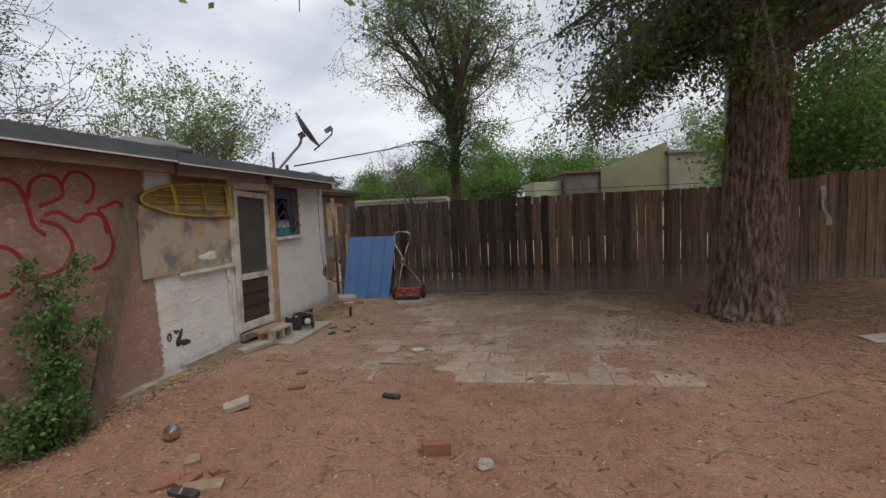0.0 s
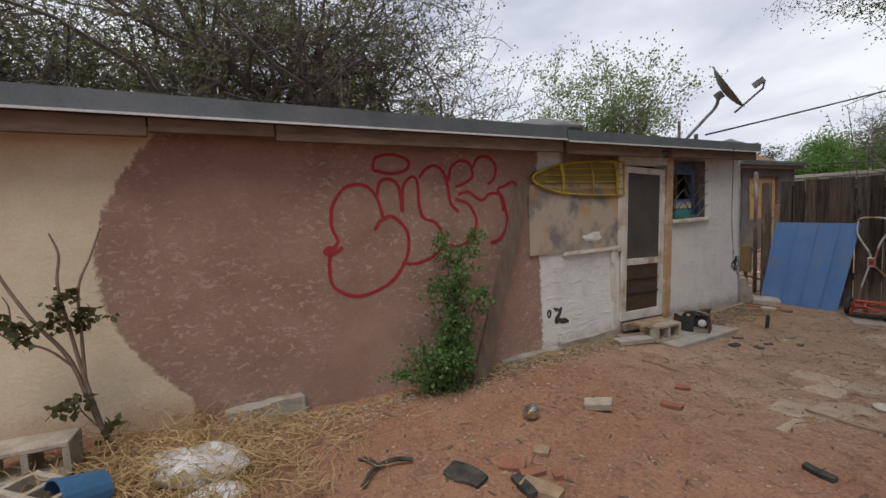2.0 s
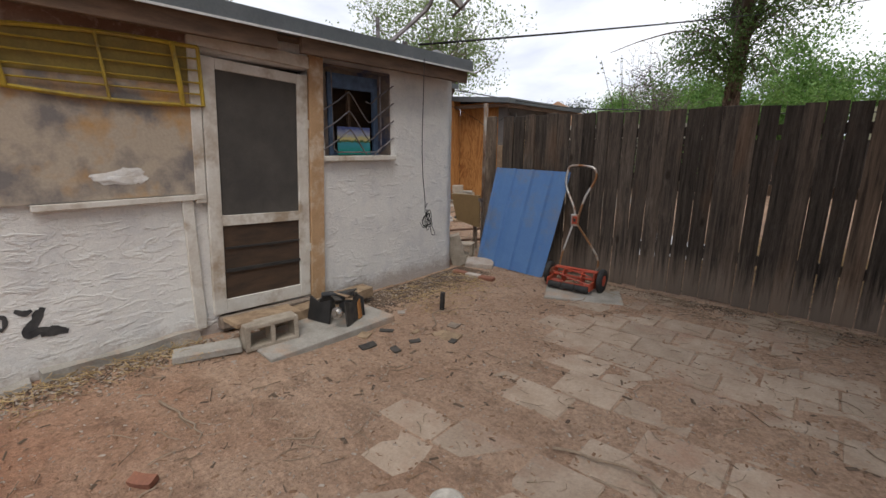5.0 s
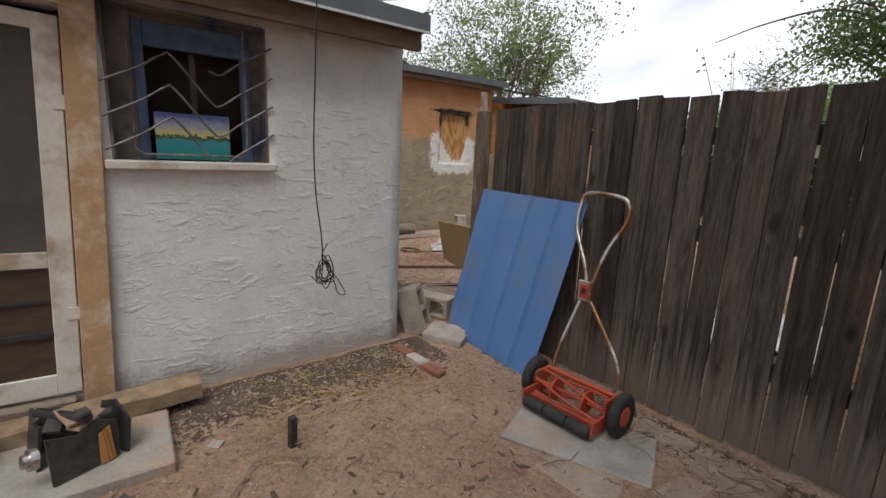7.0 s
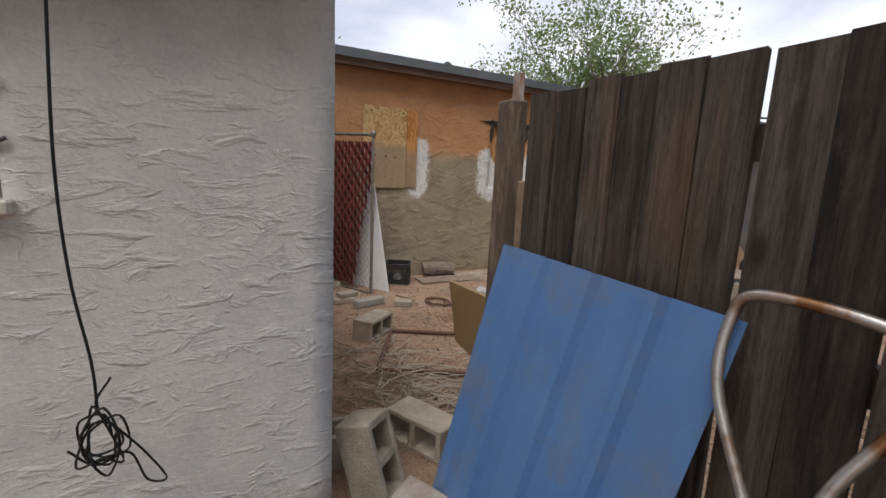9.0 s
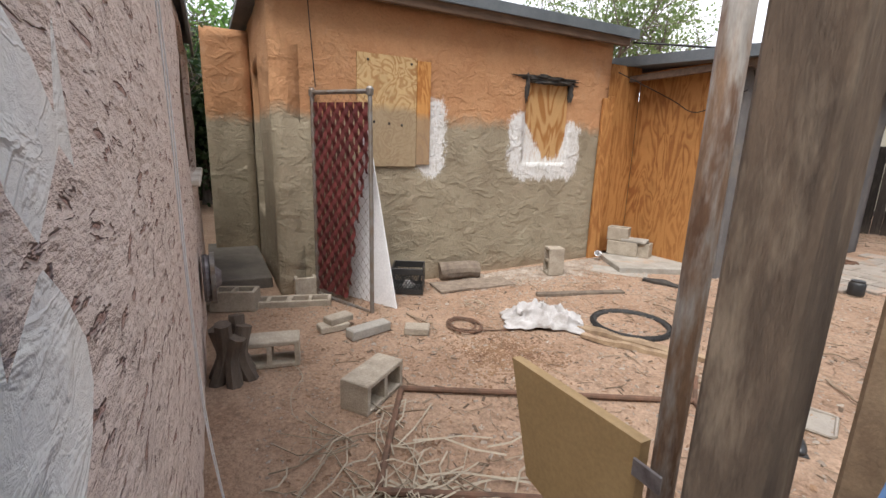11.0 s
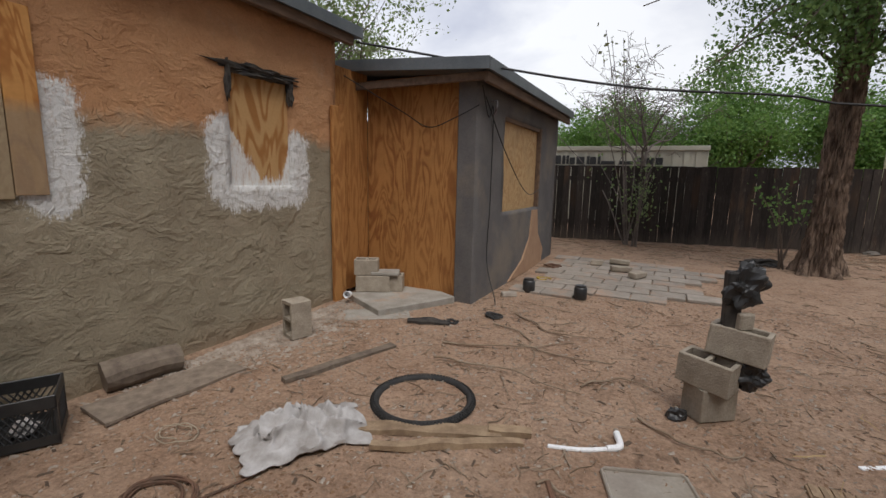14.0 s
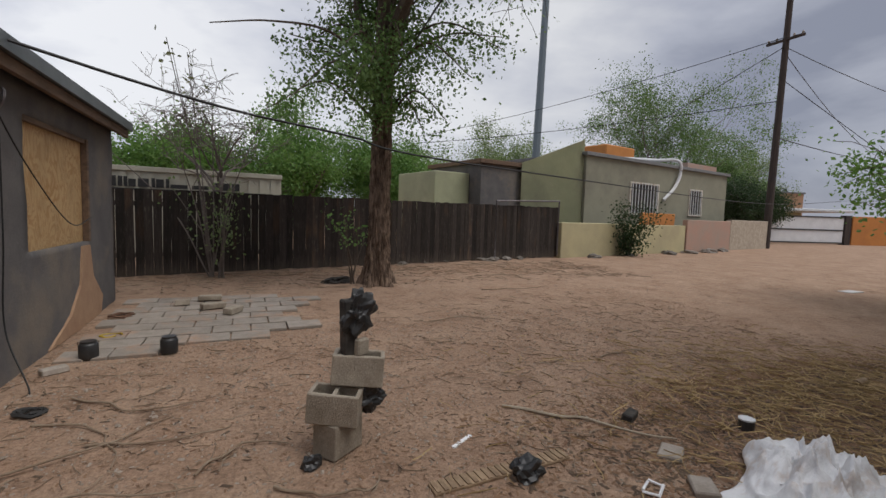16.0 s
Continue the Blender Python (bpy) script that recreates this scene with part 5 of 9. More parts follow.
def barred_window():
    w = thing("barred_window", "sooty window with bent zigzag iron bars and a blue frame", "window")
    y0, y1, z0, z1 = 6.255, 7.035, 1.385, 2.155
    x = HX - 0.12
    f0, f1, ft = 6.385, 6.975, z1 - 0.04
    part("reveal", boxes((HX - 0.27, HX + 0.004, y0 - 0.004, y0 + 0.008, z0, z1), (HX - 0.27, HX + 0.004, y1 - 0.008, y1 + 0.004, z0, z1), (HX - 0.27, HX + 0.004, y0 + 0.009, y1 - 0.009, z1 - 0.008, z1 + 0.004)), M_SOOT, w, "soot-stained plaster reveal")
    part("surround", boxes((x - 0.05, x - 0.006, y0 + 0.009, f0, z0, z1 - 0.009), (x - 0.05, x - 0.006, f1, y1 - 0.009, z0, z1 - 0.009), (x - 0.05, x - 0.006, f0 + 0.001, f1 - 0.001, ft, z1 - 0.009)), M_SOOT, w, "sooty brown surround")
    part("frame", boxes((x - 0.03, x + 0.012, f0 + 0.001, f0 + 0.05, z0, ft), bevel=0.004), M_BLUE_WOOD, w, "blue scorched wood")
    part("frame", boxes((x - 0.03, x + 0.012, f1 - 0.055, f1 - 0.001, z0, ft), bevel=0.004), M_BLUE_WOOD, w, "blue scorched wood")
    part("frame", boxes((x - 0.03, x + 0.01, f0 + 0.051, f1 - 0.056, ft - 0.13, ft), bevel=0.004), M_BLUE_WOOD, w, "blue scorched wood")
    part("frame", boxes((x - 0.03, x + 0.008, f0 + 0.051, f1 - 0.056, z0, z0 + 0.03), bevel=0.004), M_BLUE_WOOD, w, "blue scorched wood")
    part("mullion", boxes((x - 0.09, x - 0.06, 6.66, 6.69, z0 + 0.03, ft - 0.13)), M_EAVE_WOOD, w)
    part("sill", wobbly(boxes((HX - 0.115, HX + 0.055, y0 - 0.04, y1 + 0.03, z0 - 0.05, z0 - 0.002), bevel=0.008), 0.006, 6), M_WHITE_WOOD, w, "white chipped sill")
    # added dark brown sheet in place of the dim room inside
    part("backing", boxes((x - 0.32, x - 0.30, y0 - 0.2, y1 + 0.2, z0 - 0.2, z1 + 0.1)), M_DOOR_PANEL, w, "brown sheet standing in for the dark room")
    bx = HX + 0.012
    for k in range(4):
        z = z0 + 0.07 + 0.165 * k
        pts = [(bx + 0.015, y0 - 0.03, z - 0.02), (bx, y0 + 0.14, z + 0.07), (bx, y0 + 0.25, z + 0.145), (bx, y0 + 0.3, z + 0.14), (bx, y0 + 0.47, z - 0.07), (bx, y0 + 0.53, z - 0.085), (bx, y0 + 0.62, z - 0.02), (bx + 0.012, y1 + 0.03, z + 0.1)]
        if k == 3:
            pts = [(p[0], p[1], min(p[2], z1 - 0.02)) for p in pts[4:]]
        part("bar", tube(bmesh.new(), curve_pts(pts, 5), 0.0065, 6), M_IRON, w)
    bf = bx - 0.014
    part("bar_frame", tube(bmesh.new(), [(bf, y0 + 0.1, z1 - 0.03), (bf, y0 + 0.1, z0 + 0.06), (bf, y0 + 0.14, z0 + 0.03), (bf, y1 - 0.16, z0 + 0.03), (bf, y1 - 0.12, z0 + 0.06), (bf, y1 - 0.12, z1 - 0.03)], 0.008, 6), M_IRON, w)
    k = Nodes("seascape_paint", 0.5)
    zz = k.math("ADD", k.z, k.math("MULTIPLY", k.math("SUBTRACT", k.noise(24.0, 4.0, 0.6, (1, 1, 2)), 0.5), 0.07))
    col = k.mix(k.step(zz, 1.42, 1.48), (0.02, 0.28, 0.24), (0.06, 0.30, 0.36))
    col = k.mix(k.step(zz, 1.50, 1.505), col, (0.07, 0.13, 0.05))
    col = k.mix(k.step(zz, 1.52, 1.525), col, (0.62, 0.55, 0.25))
    col = k.mix(k.step(zz, 1.545, 1.575), col, (0.35, 0.38, 0.50))
    col = k.mix(k.step(zz, 1.59, 1.63), col, (0.10, 0.13, 0.32))
    p = thing("painting", "small canvas of a turquoise sea propped on the sill", "painting")
    part("canvas", boxes((x + 0.03, x + 0.048, 6.455, 6.835, 1.39, 1.645), bevel=0.002), k.done(col), p)


barred_window()


def yellow_tray():
    t = thing("yellow_tray", "yellow plastic slatted tray with a rounded tip fixed to the wall", "plastic tray", pose(HX + 0.05, 3.82, 1.92, 0, 0, 0))

    def outline(f):
        return [(0, 1.42, 0.19 * f), (0, 0.9, 0.19 * f), (0, 0.4, 0.15 * f), (0, 0.14, 0.09 * f), (0, 0.02, 0.04 * f), (0, 0, 0)]
    up, lo = outline(1), outline(-1)
    ring = curve_pts(up + lo[::-1][1:], 5)
    part("rim", tube(bmesh.new(), [*ring, ring[0]], 0.014, 6), M_YELLOW, t)
    bm = bmesh.new()
    f = bm.faces.new([bm.verts.new((-0.02, p[1], p[2])) for p in ring])
    prism(bm, (-0.008, 0, 0))
    part("backing", bm, M_YELLOW_DULL, t, "dull yellow sheet")
    for z in (-0.1, -0.035, 0.035, 0.1):
        part("bar", tube(bmesh.new(), [(0, 0.1 + abs(z) * 1.6, z), (0, 1.41, z * 1.15)], 0.006, 5), M_YELLOW, t)
    for y, r, hh in ((0.4, 0.017, 0.155), (0.86, 0.009, 0.19), (1.27, 0.017, 0.195)):
        part("rib", tube(bmesh.new(), curve_pts([(0.005, y - 0.01, hh), (0.03, y, 0), (0.005, y + 0.02, -hh)], 5), r, 6), M_YELLOW, t)


yellow_tray()
part_board = thing("wall_panel", "stained grey and orange plywood panel over the old window", "panel")
part("panel", wobbly(boxes((HX + 0.012, HX + 0.032, 3.77, 5.16, 1.13, 1.86)), 0.004, 3), M_STAINED_BOARD, part_board)
part("ledge", boxes((HX + 0.005, HX + 0.045, 4.25, 5.19, 1.085, 1.125), bevel=0.004), M_WHITE_WOOD, part_board, "white painted ledge")
marks = thing("brush_marks", "black brushed paint marks on the white plaster", "paint mark", kind="structure")
M_BLACK_PAINT = mat("black_wall_paint", (0.03, 0.03, 0.032), 0.7, second=(0.07, 0.068, 0.066), scale=12, bump=0.3)
for ctrl, wd in (([(4.035, 0.43), (4.015, 0.465), (4.03, 0.505), (4.055, 0.5), (4.05, 0.455), (4.03, 0.425)], 0.012), ([(4.1, 0.53), (4.14, 0.505), (4.175, 0.515)], 0.018),
                 ([(4.225, 0.52), (4.195, 0.46), (4.15, 0.405), (4.14, 0.37), (4.2, 0.385), (4.27, 0.37)], 0.026), ([(4.19, 0.36), (4.26, 0.365), (4.32, 0.345)], 0.03), ([(4.18, 0.5), (4.21, 0.47)], 0.03)):
    line = curve_pts([(HX, y, z) for y, z in ctrl], 6)
    bm, prev = bmesh.new(), None
    for i, p in enumerate(line):
        d = (line[min(i + 1, len(line) - 1)] - line[max(i - 1, 0)]).normalized()
        f = i / (len(line) - 1)
        e = Vector((1, 0, 0)).cross(d).normalized() * wd * (0.35 + 0.75 * math.sin(math.pi * min(max(f, 0.08), 0.92))) * (1 + 0.3 * noise.noise(p * 60))
        out = HX + noise.noise(Vector((HX, p.y, p.z)) * 1.6) * 0.016 + noise.noise(Vector((HX, p.y, p.z)) * 6.88) * 0.008 + 0.004
        q, back = Vector((out, p.y, p.z)), Vector((0.02, 0, 0))
        cur = [bm.verts.new(q + e), bm.verts.new(q - e), bm.verts.new(q - e - back), bm.verts.new(q + e - back)]
        if prev:
            for j in range(4):
                bm.faces.new((prev[j], prev[(j + 1) % 4], cur[(j + 1) % 4], cur[j]))
        prev = cur
    bmesh.ops.recalc_face_normals(bm, faces=bm.faces)
    part("paint_stroke", bm, M_BLACK_PAINT, marks)
bm = bmesh.new()
a0, a1 = Vector((-3.40, 2.86, 0.02)), Vector((-3.60, 3.66, 1.88))
dv, sv = (a1 - a0), Vector((0, 0.07, -0.026))
th = Vector((0.028, 0, 0.004))
vs = [bm.verts.new(a0 - sv), bm.verts.new(a0 + sv), bm.verts.new(a0 + sv + th), bm.verts.new(a0 - sv + th), bm.verts.new(a1 - sv), bm.verts.new(a1 + sv), bm.verts.new(a1 + sv + th), bm.verts.new(a1 - sv + th)]
for f in ((0, 1, 2, 3), (7, 6, 5, 4), (0, 4, 5, 1), (1, 5, 6, 2), (2, 6, 7, 3), (3, 7, 4, 0)):
    bm.faces.new([vs[i] for i in f])
bmesh.ops.recalc_face_normals(bm, faces=bm.faces)
solo("leaning_plank", bm, mat("weathered_brown_plank", (0.17, 0.122, 0.09), 0.9, second=(0.11, 0.08, 0.06), scale=5, stretch=(4, 4, 0.8), grain=0.15, bump=0.5), "weathered grey plank leaning against the brown wall", "plank")


def shrub(label, x, y, h, stems, leaf, seed, spread=0.25, leaf_size=0.04, per=10, bark=None, name="shrub", leaf_from=0.2, jitter=0.07, lean=(0, 0), cat="shrub"):
    rnd = random.Random(seed)
    s = thing(name, label, cat, at(x, y, -0.02))
    pts = []
    for i in range(stems):
        top = Vector((rnd.gauss(lean[0], spread), rnd.gauss(lean[1], spread), h * rnd.uniform(0.65, 1.0)))
        path = curve_pts([(rnd.uniform(-0.05, 0.05), rnd.uniform(-0.05, 0.05), 0), (top.x * 0.3 + rnd.gauss(0, 0.04), top.y * 0.3 + rnd.gauss(0, 0.04), top.z * 0.45), tuple(top)], 6)
        part("stem", tube(bmesh.new(), path, 0.01, 5, [0.014 * (1 - 0.8 * j / len(path)) + 0.002 for j in range(len(path))]), bark or M_BARK_THIN, s)
        pts += [tuple(p) for p in path if p.z > h * leaf_from]
    cr = new("foliage", leaf_mesh("foliage", pts, leaf_size, leaf, seed, 0.2, per, jitter))
    cr.parent = s
    return s


def weed():
    """Arching stems with rows of paired leaflets."""
    rnd = random.Random(5)
    s = thing("shrub", "bright green feathery weed shrub growing up against the wall", "shrub", at(-3.38, 2.64, -0.02))
    pts = []
    for i in range(12):
        h = rnd.uniform(0.55, 1.42) if i > 3 else rnd.uniform(0.25, 0.5)
        ty, tx = rnd.gauss(-0.02, 0.2) + (h - 0.6) * 0.12, rnd.uniform(-0.16, 0.12)
        path = curve_pts([(rnd.uniform(-0.05, 0.05), rnd.uniform(-0.07, 0.07), 0), (tx * 0.3, ty * 0.25, h * 0.5), (tx * 0.7, ty * 0.7, h * 0.85), (tx, ty * 1.15, h)], 5)
        part("stem", tube(bmesh.new(), path, 0.008, 5, [0.009 * (1 - 0.8 * j / len(path)) + 0.0015 for j in range(len(path))]), M_BARK_THIN, s)
        for p in path[3:]:
            for q in range(2):
                a = rnd.uniform(0, math.tau)
                d = Vector((math.cos(a) * 0.6, math.sin(a), rnd.uniform(-0.25, 0.3))) * rnd.uniform(0.1, 0.24)
                for f in range(1, 9):
                    e = p + d * (f / 8) - Vector((0, 0, 0.035 * (f / 8) ** 2))
                    pts.append((max(e.x, -0.24), e.y, e.z))
    cr = new("foliage", leaf_mesh("foliage", pts, 0.028, M_LEAF_WEED, 5, 0.1, 3, 0.014))
    cr.parent = s


weed()
shrub("dark low weed at the foot of the wall", -3.42, 2.5, 0.45, 6, M_LEAF, 6, 0.14, 0.035, 14, leaf_from=0.05, jitter=0.06)


def sapling():
    s = thing("sapling", "pinkish bare-stemmed sapling with a few dark leaves", "sapling", at(-3.42, 0.15, 0))
    mt = mat("pinkish_stem", (0.24, 0.17, 0.13), 0.8, second=(0.17, 0.12, 0.09), scale=14, bump=0.3)
    pts = []
    stems = (
        ([(0, 0.08, 0), (0, 0.0, 0.3), (0.0, -0.08, 0.62), (-0.02, -0.22, 0.86), (-0.04, -0.33, 1.1), (-0.05, -0.37, 1.25)], 0.017),
        ([(0, 0.03, 0.2), (0.01, -0.02, 0.5), (0.02, -0.06, 0.8), (0.02, -0.09, 1.05), (0.02, -0.07, 1.22), (0.02, -0.1, 1.34)], 0.013),
        ([(0, -0.02, 0.42), (0.02, -0.01, 0.75), (0.02, 0.0, 1.02), (0.02, 0.07, 1.2), (0.02, 0.13, 1.36)], 0.011),
        ([(0, -0.05, 0.55), (0.04, -0.16, 0.7), (0.05, -0.3, 0.78), (0.05, -0.38, 0.88)], 0.009),
        ([(0.05, -0.3, 0.78), (0.06, -0.29, 0.95), (0.06, -0.31, 1.02)], 0.006),
        ([(0, 0.04, 0.15), (0.03, -0.04, 0.3), (0.03, -0.08, 0.42)], 0.006),
    )
    for ctrl, r in stems:
        path = curve_pts(ctrl, 6)
        part("stem", tube(bmesh.new(), path, r, 6, [r * (0.95 - 0.6 * j / len(path)) for j in range(len(path))]), mt, s)
    rnd = random.Random(9)
    for c in ((0.03, -0.1, 0.93), (0.03, -0.02, 0.88), (0.03, -0.04, 0.8), (0.03, 0.05, 0.86), (0.03, -0.14, 0.86), (0.05, -0.36, 0.88), (0.05, -0.42, 0.84), (0.05, -0.3, 0.86), (0.05, -0.24, 0.78), (0.03, -0.08, 0.4), (0.03, -0.12, 0.36), (0.02, 0.06, 0.2), (0.03, -0.05, 1.0)):
        for q in range(3):
            d = Vector((rnd.uniform(-0.3, 1), rnd.gauss(0, 1), rnd.uniform(-0.7, 0.2))).normalized() * rnd.uniform(0.05, 0.11)
            pts += [tuple(Vector(c) + d * (f / 5)) for f in range(1, 6)]
    c = new("foliage", leaf_mesh("foliage", pts, 0.045, M_LEAF_SAPLING, 9, 0.3, 2, 0.014))
    c.parent = s


sapling()
cinder_block("grey cinder block on its side by the sapling", at(-3.42, -0.1, 0.0, 82, 0, 0) @ pose(0, 0, 0.1, 90, 0, 0))
cinder_block("grey cinder block on its side by the sapling", at(-3.0, -0.02, 0.0, 40))
bm = lathe(bmesh.new(), [(0.0, 0), (0.1, 0), (0.125, 0.2), (0.128, 0.2), (0.128, 0.215), (0.118, 0.215), (0.1, 0.02), (0.0, 0.02)], 20)
solo("blue_bucket", bm, mat("blue_plastic", (0.05, 0.14, 0.26), 0.5, second=(0.04, 0.1, 0.2), bump=0.1), "crushed blue plastic bucket lying in the straw", "bucket", at(-3.0, 0.22, 0.1, 30, 80))
solo("plastic_sack", wobbly(blob(0.31, 0.17, 0.095, 0.2, 4.0, 4, 1.1), 0.014, 9), M_BAG, "white plastic sack slumped in the straw", "sack", at(-3.12, 0.62, 0.04, 60), smooth=True)
solo("plastic_sack", wobbly(blob(0.15, 0.08, 0.05, 0.16, 7.0, 4, 1.0), 0.008, 12), M_SHEET, "small white plastic sack in the straw", "sack", at(-2.85, 0.72, 0.03, 80), smooth=True)


def scatter(name, label, category, n, place, size, material, seed, flat=False, long=1.0):
    """Countless small bits: grit, litter, straw."""
    rng = np.random.default_rng(seed)
    v, f = [], []
    for i in range(n):
        x, y = place(rng)
        s = size * rng.uniform(0.4, 1.5)
        a = rng.uniform(0, math.tau)
        d = np.array((math.cos(a), math.sin(a), rng.uniform(-0.12, 0.12) if flat else 0)) * s * long
        w = np.array((-math.sin(a), math.cos(a), 0)) * s * (0.5 if not flat else rng.uniform(0.2, 0.6)) / max(1.0, long * 0.35)
        c = np.array((x, y, ground_bump(x, y) + 0.002))
        up = np.array((rng.uniform(-0.2, 0.2) * s, rng.uniform(-0.2, 0.2) * s, s * (0.55 if not flat else 0.14) * rng.uniform(0.5, 1.2)))
        k = len(v)
        v += [c - d - w * 0.6, c + d * 0.8 - w, c + d + w * 0.5, c - d * 0.7 + w, c + up - d * 0.45, c + up + d * 0.5]
        f += [(k, k + 1, k + 5, k + 4), (k + 1, k + 2, k + 5), (k + 2, k + 3, k + 4, k + 5), (k + 3, k, k + 4)]
    me = bpy.data.meshes.new(name)
    me.from_pydata([tuple(p) for p in v], [], f)
    me.materials.append(material)
    return tagged(new(name, me), label, category, kind="stuff")


def strands(name, label, category, n, place, length, r, material, seed, rise=0.05, curl=0.4):
    """Thin dry stalks lying about."""
    rng = random.Random(seed)
    bm = bmesh.new()
    for i in range(n):
        x, y = place(rng)
        a, l = rng.uniform(0, math.tau), length * rng.uniform(0.35, 1.3)
        pts = []
        z0 = rng.uniform(0, rise)
        for k in range(4):
            pts.append((x, y, ground_z(x, y) + 0.006 + z0 + rng.uniform(0, rise * 0.5)))
            a += rng.gauss(0, curl)
            x, y = x + math.cos(a) * l / 3, y + math.sin(a) * l / 3
        tube(bm, pts, r * rng.uniform(0.6, 1.4), 3, None, False)
    return solo(name, bm, material, label, category, kind="stuff")


strands("straw", "heap of dry yellow straw by the wall", "straw", 1500, lambda r: (min(r.gauss(-3.05, 0.28), -2.2), r.gauss(0.6, 0.4)), 0.22, 0.0022, M_STRAW, 2, 0.12)

# ---------------------------------------------------------------- step, speaker box and yard bits
slab("cracked concrete doorstep slab on the soil", pose(-3.19, 5.80, -0.02, 0, 0, 88), 1.12, 0.52, 0.075)
slab("grey concrete offcut beside the doorstep", at(-3.33, 4.98, 0, 70), 0.42, 0.16, 0.06)
cinder_block("cinder block lying flat as a door step", pose(-3.26, 5.38, 0.05, 0, 0, 84) @ pose(0, 0, 0.09, 90, 0, 0) @ Matrix.Diagonal((1, 1, 0.62, 1)))
plank("short tan board on the step block", pose(-3.34, 5.4, 0.2, 0, 3, 88), 0.5, 0.22, 0.03)
plank("old timber sleeper along the wall", pose(-3.5, 6.0, 0.05, 0, -2, 90), 1.1, 0.16, 0.085, M_OLDWOOD, "timber_sleeper")


def broken_box():
    b = thing("broken_speaker_box", "broken black speaker box with splintered tan boards on the doorstep", "broken box", pose(-3.2, 5.98, 0.06, 0, 0, 20))
    rnd = random.Random(12)

    def shard(pts, t, m, material, label=""):
        bm = bmesh.new()
        bm.faces.new([bm.verts.new((0, y, z)) for y, z in pts])
        prism(bm, (t, 0, 0))
        bmesh.ops.transform(bm, matrix=m, verts=bm.verts)
        part("panel", bm, material, b, label)
    shard([(-0.13, 0), (0.12, 0), (0.13, 0.17), (0.05, 0.205), (-0.02, 0.17), (-0.13, 0.21)], 0.014, pose(0.15, 0.0, 0, 0, -6, 4), M_CAMO)
    shard([(-0.12, 0), (0.12, 0), (0.1, 0.2), (0.0, 0.16), (-0.12, 0.2)], 0.014, pose(-0.12, -0.12, 0, 0, 8, 82), M_BLACK_PLASTIC)
    shard([(-0.12, 0), (0.12, 0), (0.12, 0.18), (0.03, 0.21), (-0.1, 0.15)], 0.014, pose(0.04, 0.13, 0, 0, 12, 97), M_BLACK_PLASTIC)
    shard([(-0.11, 0), (0.1, 0), (0.1, 0.12), (-0.02, 0.2), (-0.11, 0.17)], 0.014, pose(-0.14, 0.02, 0, 0, 4, -6), M_CAMO)
    shard([(0.04, 0.0), (0.1, 0), (0.095, 0.16), (0.05, 0.14)], 0.006, pose(0.168, 0.0, 0.004, 0, -6, 4), M_PLY, "raw orange wood strip")
    for i in range(5):
        l = rnd.uniform(0.12, 0.3)
        part("broken_board", boxes((-l / 2, l / 2, -0.03, 0.03, 0, 0.012), m=pose(rnd.uniform(-0.08, 0.12), rnd.uniform(-0.08, 0.1), 0.17 + 0.018 * i, rnd.uniform(-14, 14), rnd.uniform(-16, 16), rnd.uniform(0, 180))), M_OLDWOOD if i % 2 else M_CAMO, b, "splintered board")
    part("black_tube", tube(bmesh.new(), [(-0.1, -0.08, 0.22), (0.15, 0.02, 0.235)], 0.022, 10), M_BLACK_PLASTIC, b)
    part("magnet", lathe(bmesh.new(), [(0.02, 0), (0.045, 0.002), (0.045, 0.03), (0.028, 0.032), (0.028, 0.05), (0.0, 0.05)], 16, pose(0.1, -0.15, 0.12, 80, 0, 0)), M_SILVER, b, "silver speaker magnet")


broken_box()
solo("metal_stake", boxes((-0.018, 0.018, -0.018, 0.018, -0.05, 0.17), bevel=0.003), M_CAMO, "short black stake standing in the soil", "stake", pose(-2.8, 6.84, 0, 0, 3, 10))
solo("drain_lid", lathe(bmesh.new(), [(0.0, 0), (0.076, 0), (0.078, 0.014), (0.068, 0.018), (0.06, 0.008), (0.0, 0.01)], 28), mat("lid_plaster", (0.5, 0.46, 0.4), 0.9, second=(0.38, 0.34, 0.29), scale=14, bump=0.3), "round white drain lid set in the pavers", "lid", pose(-1.26, 5.09, 0.012))
slab("pale brick half tipped into a hole in the soil", at(-2.5, 3.42, 0.015, 30, 14, -10), 0.21, 0.1, 0.06, M_BLOCK, "paving_brick", "brick")
slab("dark red brick standing on edge", at(-0.62, 2.87, -0.01, 8, 0), 0.2, 0.065, 0.1, M_BRICK, "brick", "brick", 0.005)
solo("stone", blob(0.06, 0.05, 0.04, 0.3, 2), M_STONE, "pale stone on the soil", "stone", at(-0.28, 2.75, 0.01), "loose stones")
bulb = thing("flood_bulb", "old silver flood bulb with a brass base on the soil", "light bulb", at(-2.67, 2.86, 0.055, 40, 70))
part("glass", lathe(bmesh.new(), [(0.0, -0.03), (0.055, -0.028), (0.062, -0.015), (0.05, 0.03), (0.022, 0.065), (0.016, 0.075)], 20), M_SILVER, bulb, "silvered glass", True)
part("screw_base", lathe(bmesh.new(), [(0.015, 0.075), (0.016, 0.08), (0.013, 0.085), (0.016, 0.09), (0.013, 0.096), (0.016, 0.1), (0.008, 0.112), (0.0, 0.113)], 14), mat("brass", (0.5, 0.3, 0.08), 0.4, 0.8, bump=0.1), bulb, "brass screw base")
